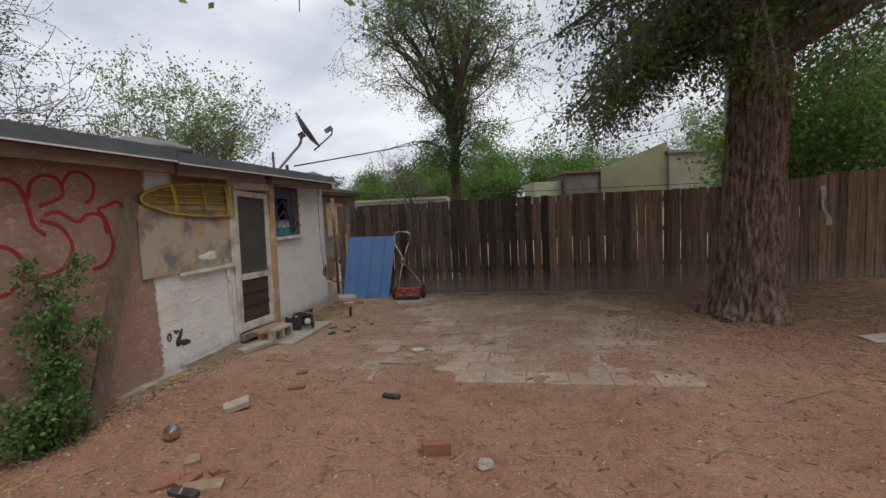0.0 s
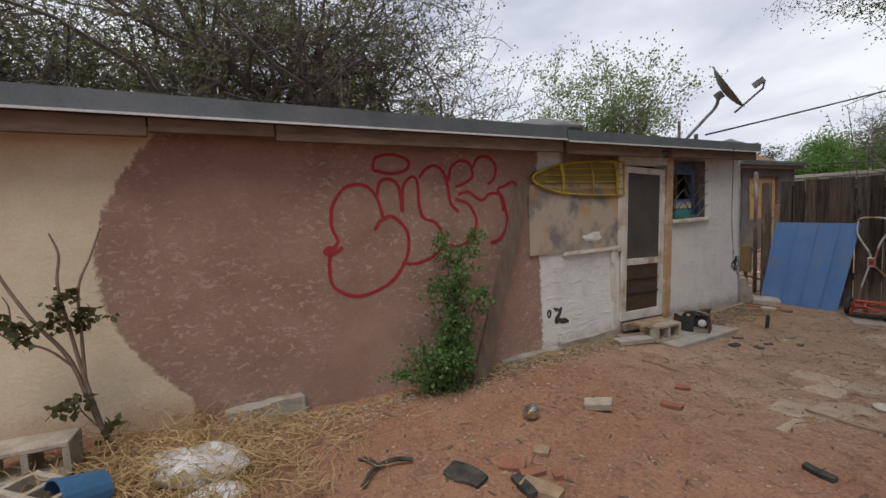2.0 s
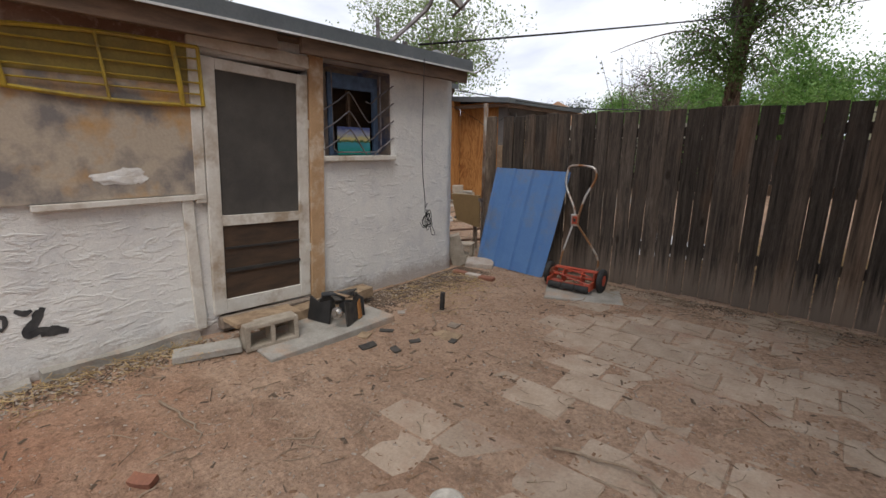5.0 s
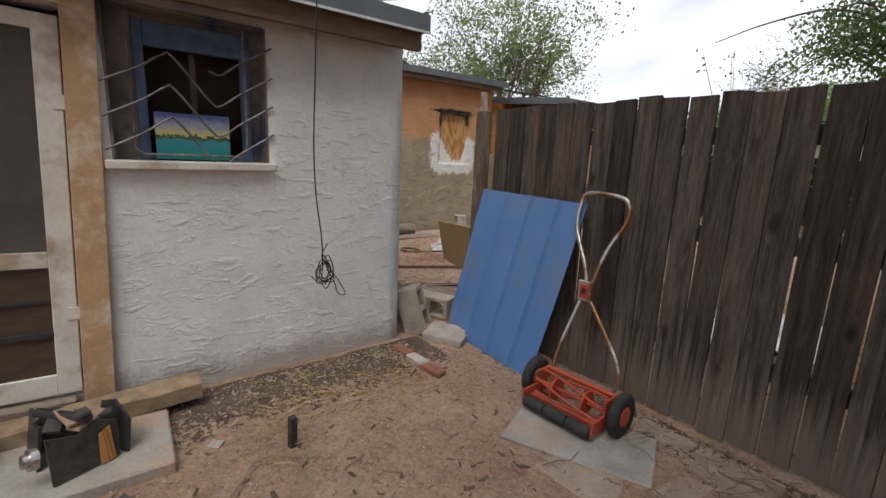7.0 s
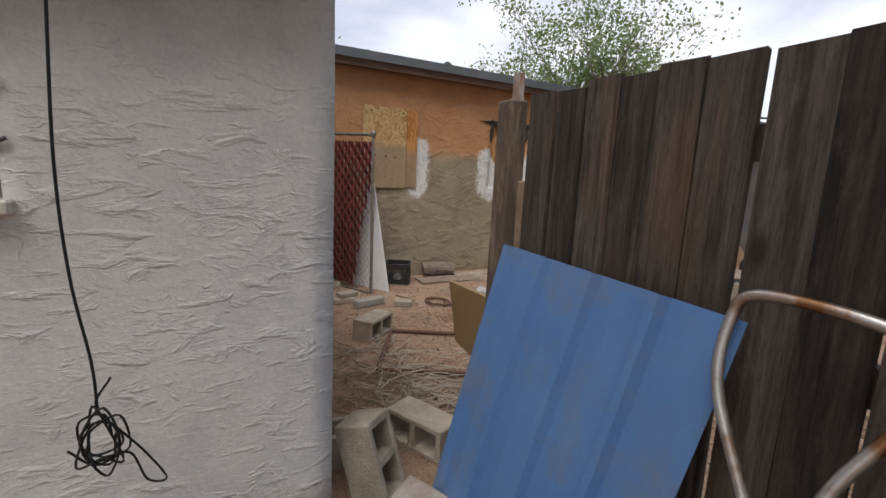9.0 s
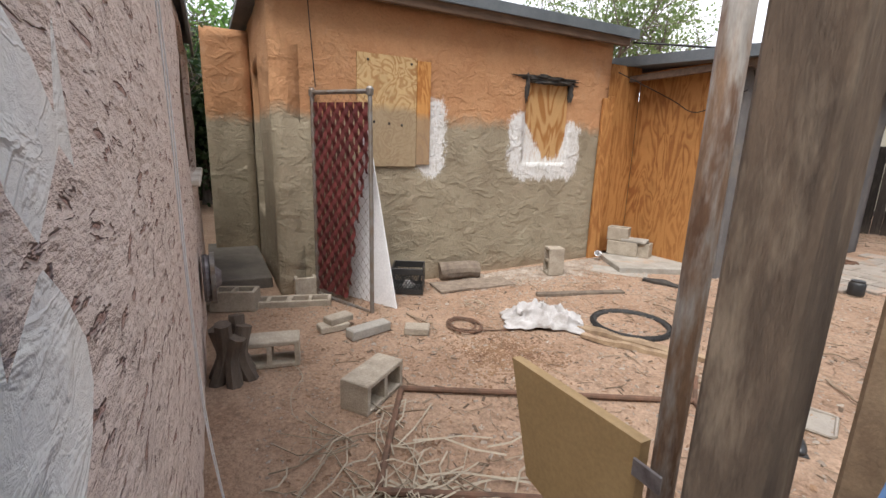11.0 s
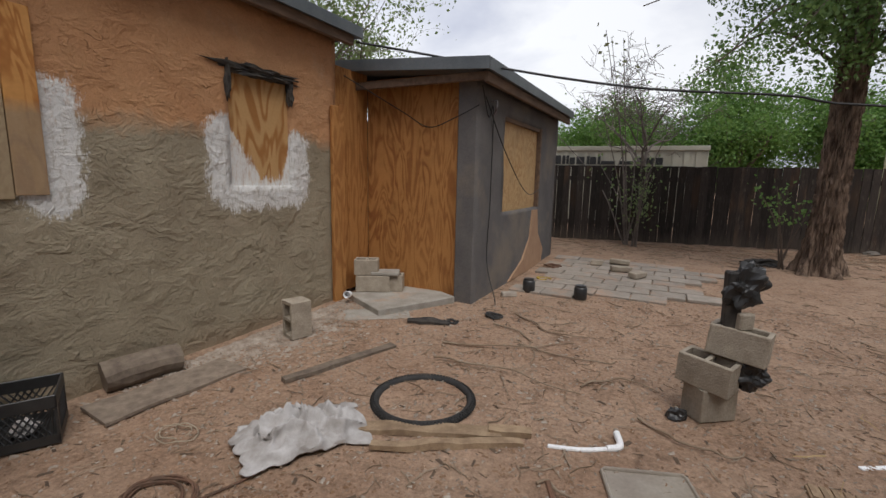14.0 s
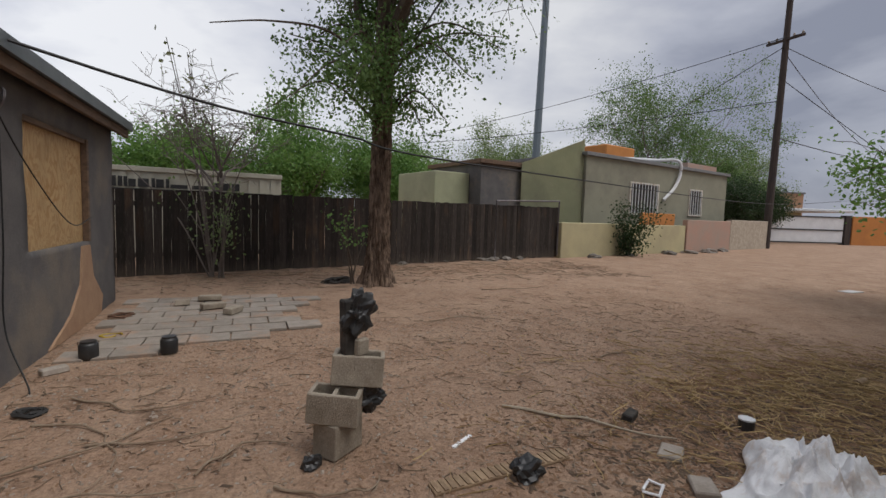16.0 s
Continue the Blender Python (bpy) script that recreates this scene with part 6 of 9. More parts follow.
for i, (x, y, l, w, rz, mt) in enumerate(((-2.0, 2.33, 0.24, 0.1, 20, M_OLDWOOD), (-2.15, 2.4, 0.16, 0.05, 70, M_BRICK), (-2.3, 2.62, 0.1, 0.07, 35, M_OLDWOOD), (-2.08, 2.27, 0.2, 0.06, -10, M_CAMO), (-2.28, 2.35, 0.16, 0.09, 40, M_BRICK), (-2.05, 2.52, 0.09, 0.05, -30, M_BRICK),
                                          (-2.2, 3.9, 0.16, 0.06, 15, M_BRICK), (-1.2, 3.75, 0.17, 0.04, -15, M_CAMO), (-2.35, 4.3, 0.12, 0.05, 30, M_BRICK))):
    plank("splintered chunk of old wood on the soil", at(x, y, 0.0, rz, 6 * (i % 3)), l, w, 0.035, mt, "wood_chunk", 0.012)
plank("scrap of black rubber sheet on the soil", at(-2.36, 2.04, 0.0, 20), 0.26, 0.12, 0.025, M_CAMO, "rubber_scrap", 0.03)
part_b = thing("forked_branch", "black charred forked branch on the soil", "branch", at(-2.7, 1.62, 0.02, 70))
for d in ((0.22, 0.03), (-0.12, 0.12), (-0.1, -0.18)):
    part("limb", tube(bmesh.new(), curve_pts([(0, 0, 0.01), (d[0] * 0.5, d[1] * 0.5 + 0.01, 0.02), (d[0], d[1], 0.0)], 4), 0.014, 6), M_CAMO, part_b)
for pts, r in (([(-1.6, 4.62, 0.015), (-1.2, 4.6, 0.02), (-0.95, 4.72, 0.015)], 0.011), ([(-1.1, 5.7, 0.02), (-0.7, 5.8, 0.02), (-0.55, 5.72, 0.02)], 0.011), ([(-2.9, 4.55, 0.02), (-2.6, 4.6, 0.02), (-2.45, 4.58, 0.02)], 0.01),
               ([(1.1, 2.9, 0.02), (1.3, 3.05, 0.03), (1.5, 3.0, 0.02)], 0.01), ([(2.0, 3.8, 0.02), (2.5, 4.05, 0.02), (2.8, 3.9, 0.02)], 0.008), ([(2.9, 3.4, 0.02), (3.3, 3.3, 0.03), (3.7, 3.45, 0.02)], 0.01),
               ([(-2.55, 6.4, 0.02), (-2.75, 6.7, 0.03), (-2.6, 6.95, 0.02)], 0.008), ([(0.3, 2.4, 0.02), (0.1, 2.7, 0.02), (0.15, 2.95, 0.02)], 0.007)):
    stick("thin dry stick lying on the soil", pts, r)
slab("flat grey slate by the big tree", at(3.9, 5.6, 0.0, 20, 4), 0.4, 0.22, 0.025, M_CONCRETE, "flat_stone", "stone", 0.03)


# ---------------------------------------------------------------- blue sheet, mower, cable, gap
def blue_sheet():
    s = thing("blue_metal_sheet", "blue ribbed metal sheet leaning against the fence", "metal sheet")
    bl, br, tl = Vector((-3.60, 8.47, 0.01)), Vector((-2.62, 8.40, 0.0)), Vector((-3.50, 8.72, 1.22))
    u, v = br - bl, tl - bl
    n = u.cross(v).normalized()
    bm = bmesh.new()
    prof = []
    for i in range(4):
        a = i / 4
        prof += [(a + 0.004, 0.0), (a + 0.012, 0.03), (a + 0.04, 0.03), (a + 0.058, 0.002), (a + 0.14, 0.007), (a + 0.238, 0.0)]
    prof.append((1.0, -0.004))
    prev = None
    for k in range(9):
        f = k / 8
        cur = [bm.verts.new(bl + u * (a * (1 + 0.05 * f)) + v * f + n * (h + 0.012 * math.sin(f * 3) * math.sin(a * 5))) for a, h in prof]
        if prev:
            for i in range(len(cur) - 1):
                bm.faces.new((prev[i], prev[i + 1], cur[i + 1], cur[i]))
        prev = cur
    shell(bm, 0.004)
    part("ribbed_sheet", bm, M_BLUE_SHEET, s)


blue_sheet()


def mower():
    m = thing("reel_mower", "old red push reel mower with chrome handle and rubber wheels", "lawn mower", pose(-2.17, 8.24, 0.012, 0, 0, 4))
    for sx in (-1, 1):
        wheel = part("wheel", lathe(bmesh.new(), [(0.06, -0.022), (0.105, -0.028), (0.122, -0.018), (0.122, 0.018), (0.105, 0.028), (0.06, 0.022)], 28, pose(sx * 0.285, 0.06, 0.122, 0, 90, 0)), M_RUBBER, m, "black rubber wheel", True)
        part("hub", lathe(bmesh.new(), [(0.0, -0.026), (0.055, -0.026), (0.062, 0), (0.055, 0.026), (0.02, 0.034), (0.0, 0.034)], 20, pose(sx * 0.285, 0.06, 0.122, 0, 90, 0)), M_RED_PAINT, wheel, "red hub")
        part("side_plate", wobbly(boxes((sx * 0.225 - 0.008, sx * 0.225 + 0.008, -0.14, 0.1, 0.035, 0.12), (sx * 0.225 - 0.008, sx * 0.225 + 0.008, -0.02, 0.13, 0.12, 0.2), bevel=0.004), 0.004, 9), M_RED_PAINT, m)
    part("tie_rod", tube(bmesh.new(), [(-0.225, 0.1, 0.19), (0.225, 0.1, 0.19)], 0.015, 10), M_RED_PAINT, m)
    part("cutter_bar", boxes((-0.22, 0.22, -0.07, -0.045, 0.05, 0.075), bevel=0.003), M_RED_PAINT, m)
    for k in range(5):
        pts = []
        for i in range(9):
            a = math.tau * k / 5 + i / 8 * 1.3
            pts.append((-0.21 + 0.42 * i / 8, 0.02 + 0.075 * math.cos(a), 0.125 + 0.075 * math.sin(a)))
        part("reel_blade", tube(bmesh.new(), pts, 0.008, 5), M_RED_PAINT, m)
    part("reel_shaft", tube(bmesh.new(), [(-0.22, 0.02, 0.125), (0.22, 0.02, 0.125)], 0.012, 8), M_RED_PAINT, m)
    for x in (-0.1, 0.1):
        part("spider", lathe(bmesh.new(), [(0.0, -0.006), (0.07, -0.006), (0.07, 0.006), (0.0, 0.006)], 10, pose(x, 0.02, 0.125, 0, 90, 0)), M_RED_PAINT, m)
    for x in (-0.145, 0.0, 0.145):
        part("roller", lathe(bmesh.new(), [(0.0, -0.068), (0.03, -0.068), (0.034, -0.06), (0.034, 0.06), (0.03, 0.068), (0.0, 0.068)], 16, pose(x, -0.13, 0.05, 0, 90, 0)), M_RUBBER, m, "dark rubber roller", True)
    hub = Vector((-0.11, 0.26, 0.70))
    top_y = 0.40
    for sx in (-1, 1):
        part("handle_fork", tube(bmesh.new(), curve_pts([(sx * 0.2, 0.1, 0.17), (sx * 0.19, 0.15, 0.34), (hub.x + sx * 0.025, hub.y - 0.01, hub.z - 0.05), (hub.x + sx * 0.02, hub.y, hub.z)], 6), 0.011, 8), M_CHROME, m)
    part("handle_loop", tube(bmesh.new(), curve_pts([hub + Vector((-0.025, 0, -0.03)), hub + Vector((-0.03, 0.02, 0.1)), (-0.28, 0.36, 1.04), (-0.295, top_y, 1.2), (-0.25, top_y + 0.01, 1.27), (-0.05, top_y + 0.01, 1.265), (0.02, top_y, 1.22), (0.02, top_y - 0.01, 1.12), (-0.05, 0.34, 0.95), hub + Vector((0.03, 0.02, 0.08)), hub + Vector((0.025, 0, -0.03))], 8), 0.0135, 8), M_CHROME, m, "chrome loop with rust", True)
    pl = part("clamp_plate", boxes((hub.x - 0.045, hub.x + 0.045, hub.y - 0.035, hub.y - 0.015, hub.z - 0.07, hub.z + 0.06), bevel=0.006), M_CHROME, m)
    part("badge", boxes((hub.x - 0.028, hub.x + 0.028, hub.y - 0.04, hub.y - 0.034, hub.z - 0.045, hub.z + 0.04), bevel=0.002), M_RED_PAINT, pl, "red badge with a dark mark")
    part("badge_mark", boxes((hub.x - 0.014, hub.x + 0.014, hub.y - 0.043, hub.y - 0.039, hub.z - 0.02, hub.z + 0.015)), M_BLACK_PLASTIC, pl)


mower()
slab("pale concrete slab under the mower", pose(-2.0, 8.12, -0.028, 0, 0, 24), 0.75, 0.42, 0.045)


def hanging_cable():
    c = thing("hanging_cable", "black cable hanging from the eave with a tangled coil", "cable")
    x = -3.41
    part("drop", tube(bmesh.new(), curve_pts([(x + 0.0, 7.25, 2.3), (x, 7.235, 1.9), (x, 7.22, 1.5), (x, 7.23, 1.2), (x, 7.26, 0.95), (x, 7.265, 0.8)], 8), 0.0042, 5), M_CABLE, c)
    rnd = random.Random(4)
    pts = []
    for i in range(34):
        a = i * 1.15
        pts.append((x + rnd.uniform(-0.01, 0.05), 7.27 + math.cos(a) * rnd.uniform(0.02, 0.07), 0.72 + math.sin(a) * rnd.uniform(0.04, 0.13)))
    part("coil", tube(bmesh.new(), curve_pts(pts, 5), 0.0035, 5), M_CABLE, c)
    part("loop", tube(bmesh.new(), curve_pts([(x, 7.30, 0.9), (x, 7.26, 0.82), (x, 7.31, 0.74), (x, 7.37, 0.65), (x, 7.42, 0.55), (x, 7.37, 0.56), (x, 7.33, 0.66), (x, 7.25, 0.64), (x, 7.19, 0.70)], 6), 0.0035, 5), M_CABLE, c)


hanging_cable()
cinder_block("cinder block tipped against another at the house corner", pose(-3.74, 8.2, 0.0, 0, 0, 40) @ pose(0, 0, 0.19, 0, 72, 0) @ pose(0, 0, -0.095))
cinder_block("cinder block lying by the house corner", at(-4.0, 8.6, 0.0, 25) @ pose(0, 0.09, 0.095, 90, 0, 0))
cinder_block("cinder block lying by the house corner", at(-4.05, 8.2, 0.0, 88))
slab("whitish flat slab of broken plaster", at(-3.47, 8.36, 0.0, 25, 5), 0.36, 0.24, 0.07, M_RUBBLE, "plaster_slab", "slab", 0.03)
for i in range(3):
    slab("red brick edging half buried in dirt", at(-3.43 + 0.19 * i, 7.9 + 0.004 * i, -0.012, 2 + 5 * (i - 1)), 0.185, 0.085, 0.05, M_BRICK if i != 1 else M_RUBBLE, "edging_brick", "brick", 0.008)
M_POST = mat("weathered_post", (0.17, 0.125, 0.09), 0.9, second=(0.085, 0.065, 0.05), scale=6, stretch=(3, 3, 0.7), third=(0.24, 0.19, 0.14), third_scale=5, bump=0.6, bump_scale=25, bump_dist=0.01)
M_PIPE = mat("rusty_pipe", (0.27, 0.245, 0.22), 0.7, 0.2, second=(0.17, 0.105, 0.065), scale=26, low=0.4, high=0.62, stretch=(1, 1, 0.22), third=(0.11, 0.06, 0.035), third_scale=20, grain=0.2, grain_scale=90, bump=0.5, bump_scale=60, bump_dist=0.004)
gp = thing("gate_post", "weathered timber gate posts at the end of the fence", "gate post")
part("post", wobbly(boxes((-3.74, -3.63, 8.78, 8.88, -0.1, 1.86), bevel=0.008), 0.006, 4), M_POST, gp)
part("pipe_post", tube(bmesh.new(), [(-3.935, 9.04, -0.1), (-3.935, 9.04, 1.0), (-3.935, 9.04, 2.05)], 0.03, 16), M_PIPE, gp, "rust-mottled steel pipe post", True)
part("post", boxes((-3.56, -3.48, 8.79, 8.83, 0.5, 1.5), bevel=0.006), M_OLDWOOD, gp, "short tan offcut")
part("hinge_plate", boxes((-3.99, -3.91, 8.995, 9.003, 0.72, 0.77), bevel=0.003), M_IRON, gp, "rusty latch plate")
gpan = thing("broken_gate", "broken tan gate panel hanging off the post", "gate panel")
bm = bmesh.new()
f = bm.faces.new([bm.verts.new(p) for p in ((-3.99, 9.02, 0.8), (-4.5, 9.0, 0.8), (-4.38, 9.0, 0.42), (-3.99, 9.02, 0.34))])
prism(bm, (0, 0.035, 0))
part("panel", bm, M_TAN_PANEL, gpan)
part("leg", boxes((-4.12, -4.07, 9.06, 9.1, -0.02, 0.5)), M_GREY_WOOD, gpan)

# ---------------------------------------------------------------- on the first roof
dish = thing("satellite_dish", "grey satellite dish on a bent mast on the roof", "satellite dish", pose(-4.25, 7.42, 2.40, 0, 0, 0))
part("mast", tube(bmesh.new(), curve_pts([(0, 0, 0), (0.01, 0.05, 0.12), (0.1, 0.42, 0.45), (0.18, 0.62, 0.66), (0.2, 0.68, 0.85)], 6), 0.024, 8), M_IRON, dish)
part("foot", boxes((-0.1, 0.1, -0.08, 0.08, 0, 0.02), bevel=0.004), M_IRON, dish)
bm = lathe(bmesh.new(), [(0.0, 0.02), (0.16, 0.035), (0.3, 0.075), (0.385, 0.12), (0.39, 0.125), (0.3, 0.09), (0.16, 0.052), (0.0, 0.036)], 32)
face = Vector((0.80, 0.30, 0.52)).to_track_quat("Z", "Y").to_matrix().to_4x4()
bmesh.ops.transform(bm, matrix=Matrix.Translation((0.2, 0.74, 0.88)) @ face, verts=bm.verts)
part("reflector", bm, M_GALV, dish, "grey dished reflector", True)
part("bracket", boxes((-0.05, 0.05, -0.05, 0.05, -0.07, 0.05), m=Matrix.Translation((0.2, 0.7, 0.84)) @ face), M_IRON, dish)
part("feed_arm", tube(bmesh.new(), [(0.36, 0.82, 0.55), (0.68, 0.98, 0.86), (0.69, 0.985, 0.95)], 0.017, 6), M_IRON, dish)
part("feed_head", boxes((-0.035, 0.035, -0.04, 0.04, -0.12, 0.04), m=Matrix.Translation((0.66, 0.97, 0.97)) @ face), M_IRON, dish)
for x, y, h, r in ((-4.3, 7.45, 0.45, 0.022), (-4.25, 7.82, 0.26, 0.03)):
    solo("roof_pipe", tube(bmesh.new(), [(x, y, 2.3), (x, y, 2.4 + h)], r, 10), M_IRON, "thin grey vent pipe on the roof", "pipe", group="roof vents")
for x, y, h, r in ((-5.0, 2.15, 0.2, 0.055), (-5.2, 3.9, 0.12, 0.05), (-4.5, 5.8, 0.1, 0.07)):
    v = thing("roof_vent", "small capped sheet-metal roof vent", "vent", pose(x, y, 2.4), "roof vents")
    part("stack", lathe(bmesh.new(), [(0, -0.1), (r * 0.7, -0.1), (r * 0.7, h), (0, h)], 14), M_GALV, v)
    part("cap", lathe(bmesh.new(), [(0, h - 0.02), (r, h - 0.03), (r * 1.1, h + 0.02), (r * 0.4, h + 0.06), (0, h + 0.065)], 14), M_GALV, v)
solo("roof_bulge", blob(0.55, 0.4, 0.13, 0.25, 5), M_ROOF_FELT, "bulging grey felt patch at the roof joint", "roof patch", pose(-4.0, 4.2, 2.44), kind="structure", smooth=True)
solo("roof_bulge", blob(0.2, 0.22, 0.09, 0.25, 7), M_ROOF_FELT, "bulging grey felt patch at the roof corner", "roof patch", pose(-3.78, 7.78, 2.41), kind="structure", smooth=True)

# ---------------------------------------------------------------- second yard: along the house
M_PLY_STRIP = make_plywood("plywood_strip", (0.55, 0.27, 0.085), (0.33, 0.12, 0.03), 0.8, 1.80)
board = thing("window_board", "weathered plywood sheet screwed over a window", "plywood board")
part("plywood", boxes((BX + 0.012, BX + 0.03, 9.45, 10.08, 1.28, 2.36), bevel=0.002), M_PLY_PALE, board, "peeling pale plywood")
part("plywood", boxes((BX + 0.012, BX + 0.032, 10.085, 10.24, 1.30, 2.34), bevel=0.002), M_PLY_STRIP, board, "dark-stained plywood strip")
solo("window_board", boxes((BX - 0.06, BX - 0.04, 11.42, 12.25, 1.25, 2.3)), make_brushed_plywood(), "orange plywood filling the broken window opening", "plywood board")
M_WHITE_SMEAR = mat("white_smear", (0.70, 0.69, 0.67), 0.9, second=(0.6, 0.56, 0.5), scale=14, bump=0.6)
rag = blob(0.05, 0.40, 0.045, 0.7, 3, 4, 3.0, False)
solo("broken_lintel", rag, M_CAMO, "charred broken lintel edge over the boarded window", "lintel", pose(BX - 0.0, 11.83, 2.31), kind="structure")
for y, h in ((11.5, 0.25), (12.17, 0.2)):
    solo("broken_edge", blob(0.04, 0.025, h * 0.6, 0.6, y, 3, 3.0, False), M_CAMO, "charred plaster edge beside the boarded window", "plaster", pose(BX, y, 2.2), kind="structure")


def slatted_gate():
    a, c = Vector((-7.74, 9.0, 0.02)), Vector((-7.06, 9.34, 0.0))
    top = Vector((-0.09, 0.02, 1.93))
    g = thing("chain_link_gate", "rusty chain-link gate with torn maroon privacy slats leaning on the wall", "gate")
    u = (c - a)
    r = 0.02
    for p, q in ((a, a + top), (c, c + top), (a, c), (a + top, c + top)):
        part("frame_tube", tube(bmesh.new(), [p, p.lerp(q, 0.5) + Vector((0.01, 0, 0)), q], r, 8), M_GALV, g)
    for p in (a + top, c + top):
        part("corner_fitting", lathe(bmesh.new(), [(0, -0.03), (0.03, -0.03), (0.034, 0.02), (0.02, 0.04), (0, 0.042)], 10, Matrix.Translation(p)), M_GALV, g)
    n = 12
    rnd = random.Random(14)
    for i in range(n):
        f0 = (i + 0.5) / n
        base = a.lerp(c, 0.03 + 0.94 * f0)
        short = 0.03 if f0 < 0.6 else 0.03 + 1.7 * (f0 - 0.58) * rnd.uniform(0.75, 1.1)
        bm = bmesh.new()
        w = u.normalized() * (u.length * 0.94 / n / 2)
        prev = None
        steps = 104
        for j in range(steps + 1):
            f = short + (0.955 - short) * j / steps
            # the weave pinches each slat where the wires cross
            waist = abs(math.sin((f * 26 + 0.5 * (i % 2)) * math.pi)) ** 0.6
            open_ = (0.07 + 0.38 * smooth01((f0 - 0.52) / 0.2) * smooth01((0.82 - f) / 0.12)) * rnd.uniform(0.7, 1.25)
            torn = 0.35 * smooth01((short + 0.12 - f) / 0.1) * rnd.uniform(0.2, 1.0) if f0 >= 0.6 else 0.0
            e = w * max(0.12, 1.04 - open_ * waist - torn)
            q = base + top * f + Vector((0.004, -0.009, 0)) * math.sin(f * 26 * math.pi + i * math.pi)
            cur = [bm.verts.new(q - e), bm.verts.new(q + e)]
            if prev:
                bm.faces.new((prev[0], prev[1], cur[1], cur[0]))
            prev = cur
        shell(bm, 0.002)
        part("slat", bm, M_MAROON, g)
    bm = bmesh.new()
    cells = 9
    for d in (-1, 1):
        for i in range(-60, cells + 60):
            pts = []
            for j in range(0, 41):
                s = i / cells + d * j * (0.5 / cells)
                if 0 <= s <= 1:
                    pts.append(a + u * s + top * (j / 40) + Vector((0.012, -0.022, 0)))
            if len(pts) > 1:
                tube(bm, [pts[0], pts[-1]], 0.0014, 3, None, False)
    part("wire_mesh", bm, M_RUST, g, "thin rusty diamond wire mesh")


slatted_gate()
for y, z in ((9.62, 1.72), (9.78, 1.71), (9.92, 1.70), (9.56, 2.3), (10.02, 2.3), (9.58, 1.34)):
    solo("screw_cap", lathe(bmesh.new(), [(0, 0), (0.013, 0), (0.011, 0.006), (0, 0.008)], 10, pose(0, 0, 0, 0, 90, 0)), M_CAMO, "dark screw washer in the plywood sheet", "screw", pose(BX + 0.031, y, z), "plywood screws")
bm = bmesh.new()
f = bm.faces.new([bm.verts.new(p) for p in ((-7.6, 9.27, 0.0), (-7.07, 9.58, 0.0), (-7.40, 9.42, 1.62), (-7.47, 9.38, 1.63))])
prism(bm, (-0.01, 0.014, 0))
solo("white_board", bm, M_WHITE_BOARD, "tapering white melamine board leaning behind the gate", "board")


def milk_crate():
    c = thing("milk_crate", "black plastic milk crate holding a bit of rubbish", "crate", pose(-7.55, 9.9, 0.01, 0, 0, 62))
    s, h = 0.165, 0.27
    part("base", boxes((-s, s, -s, s, 0, 0.012)), M_BLACK_PLASTIC, c)
    for k in range(4):
        turn = pose(0, 0, 0, 0, 0, 90 * k)
        part("lower_band", boxes((-s, s, -s, -s + 0.012, 0.012, 0.05), m=turn), M_BLACK_PLASTIC, c)
        part("upper_band", boxes((-s, s, -s, -s + 0.012, h - 0.07, h), bevel=0.003, m=turn), M_BLACK_PLASTIC, c)
        part("corner_post", boxes((-s, -s + 0.03, -s, -s + 0.012, 0.05, h - 0.07), m=turn), M_BLACK_PLASTIC, c)
        for i in range(9):
            for d in (-1, 1):
                x = -s + 0.05 + i * 0.031
                bar = [(x, -s + 0.006, 0.05), (min(max(x + d * 0.1, -s + 0.02), s - 0.02), -s + 0.006, h - 0.07)]
                part("lattice_bar", tube(bmesh.new(), [turn @ Vector(q) for q in bar], 0.0045, 4), M_BLACK_PLASTIC, c)
    solo("crumpled_paper", blob(0.07, 0.06, 0.05, 0.5, 3), M_BAG, "crumpled white rubbish inside the crate", "rubbish", pose(-7.55, 9.9, 0.06))


milk_crate()
log = thing("split_log", "split weathered log lying by the wall", "log", pose(-7.73, 10.61, 0.0, 0, 0, 80))
bm = bmesh.new()
tube(bm, [(-0.23, 0, 0.09), (-0.1, 0, 0.1), (0.1, 0, 0.1), (0.23, 0, 0.09)], 0.105, 14)
for v in bm.verts:
    v.co.z = max(v.co.z, 0.0)
    v.co.y = min(v.co.y, 0.07)
part("wood", wobbly(bm, 0.015, 7), M_GREY_WOOD, log)
plank("flat plywood offcut on the soil", at(-7.42, 10.62, 0.0, 86), 0.9, 0.32, 0.02, M_GREY_WOOD, "plywood_offcut", 0.004)
cinder_block("upright cinder block by the wall", at(-7.38, 11.84, 0.0, 70) @ pose(-0.1, 0, 0.165, 0, 90, 0) @ pose(0, 0, -0.09) @ Matrix.Diagonal((0.84, 1, 1, 1)))
slab("concrete entrance slab before the plywood door", pose(-7.2, 13.12, 0.0, 0, 0, 62), 0.95, 0.78, 0.12)
slab("flat concrete paver below the step", pose(-7.13, 12.58, 0.0, 0, 0, 35), 0.66, 0.3, 0.05)
slab("flat concrete paver below the step", pose(-7.42, 12.66, 0.0, 0, 0, 62), 0.4, 0.24, 0.045)
cinder_block("cinder block stacked on the entrance slab", pose(-7.58, 13.12, 0.12, 0, 0, 30))
cinder_block("cinder block stacked on the entrance slab", pose(-7.40, 13.27, 0.12, 0, 0, 25) @ Matrix.Diagonal((0.6, 1, 1, 1)))
cinder_block("cinder block stacked on the entrance slab", pose(-7.66, 13.1, 0.312, 0, 0, 30) @ Matrix.Diagonal((0.7, 1, 0.95, 1)))
slab("thin grey paver laid on the stacked blocks", pose(-7.46, 13.2, 0.312, 0, 0, 28), 0.32, 0.2, 0.04)
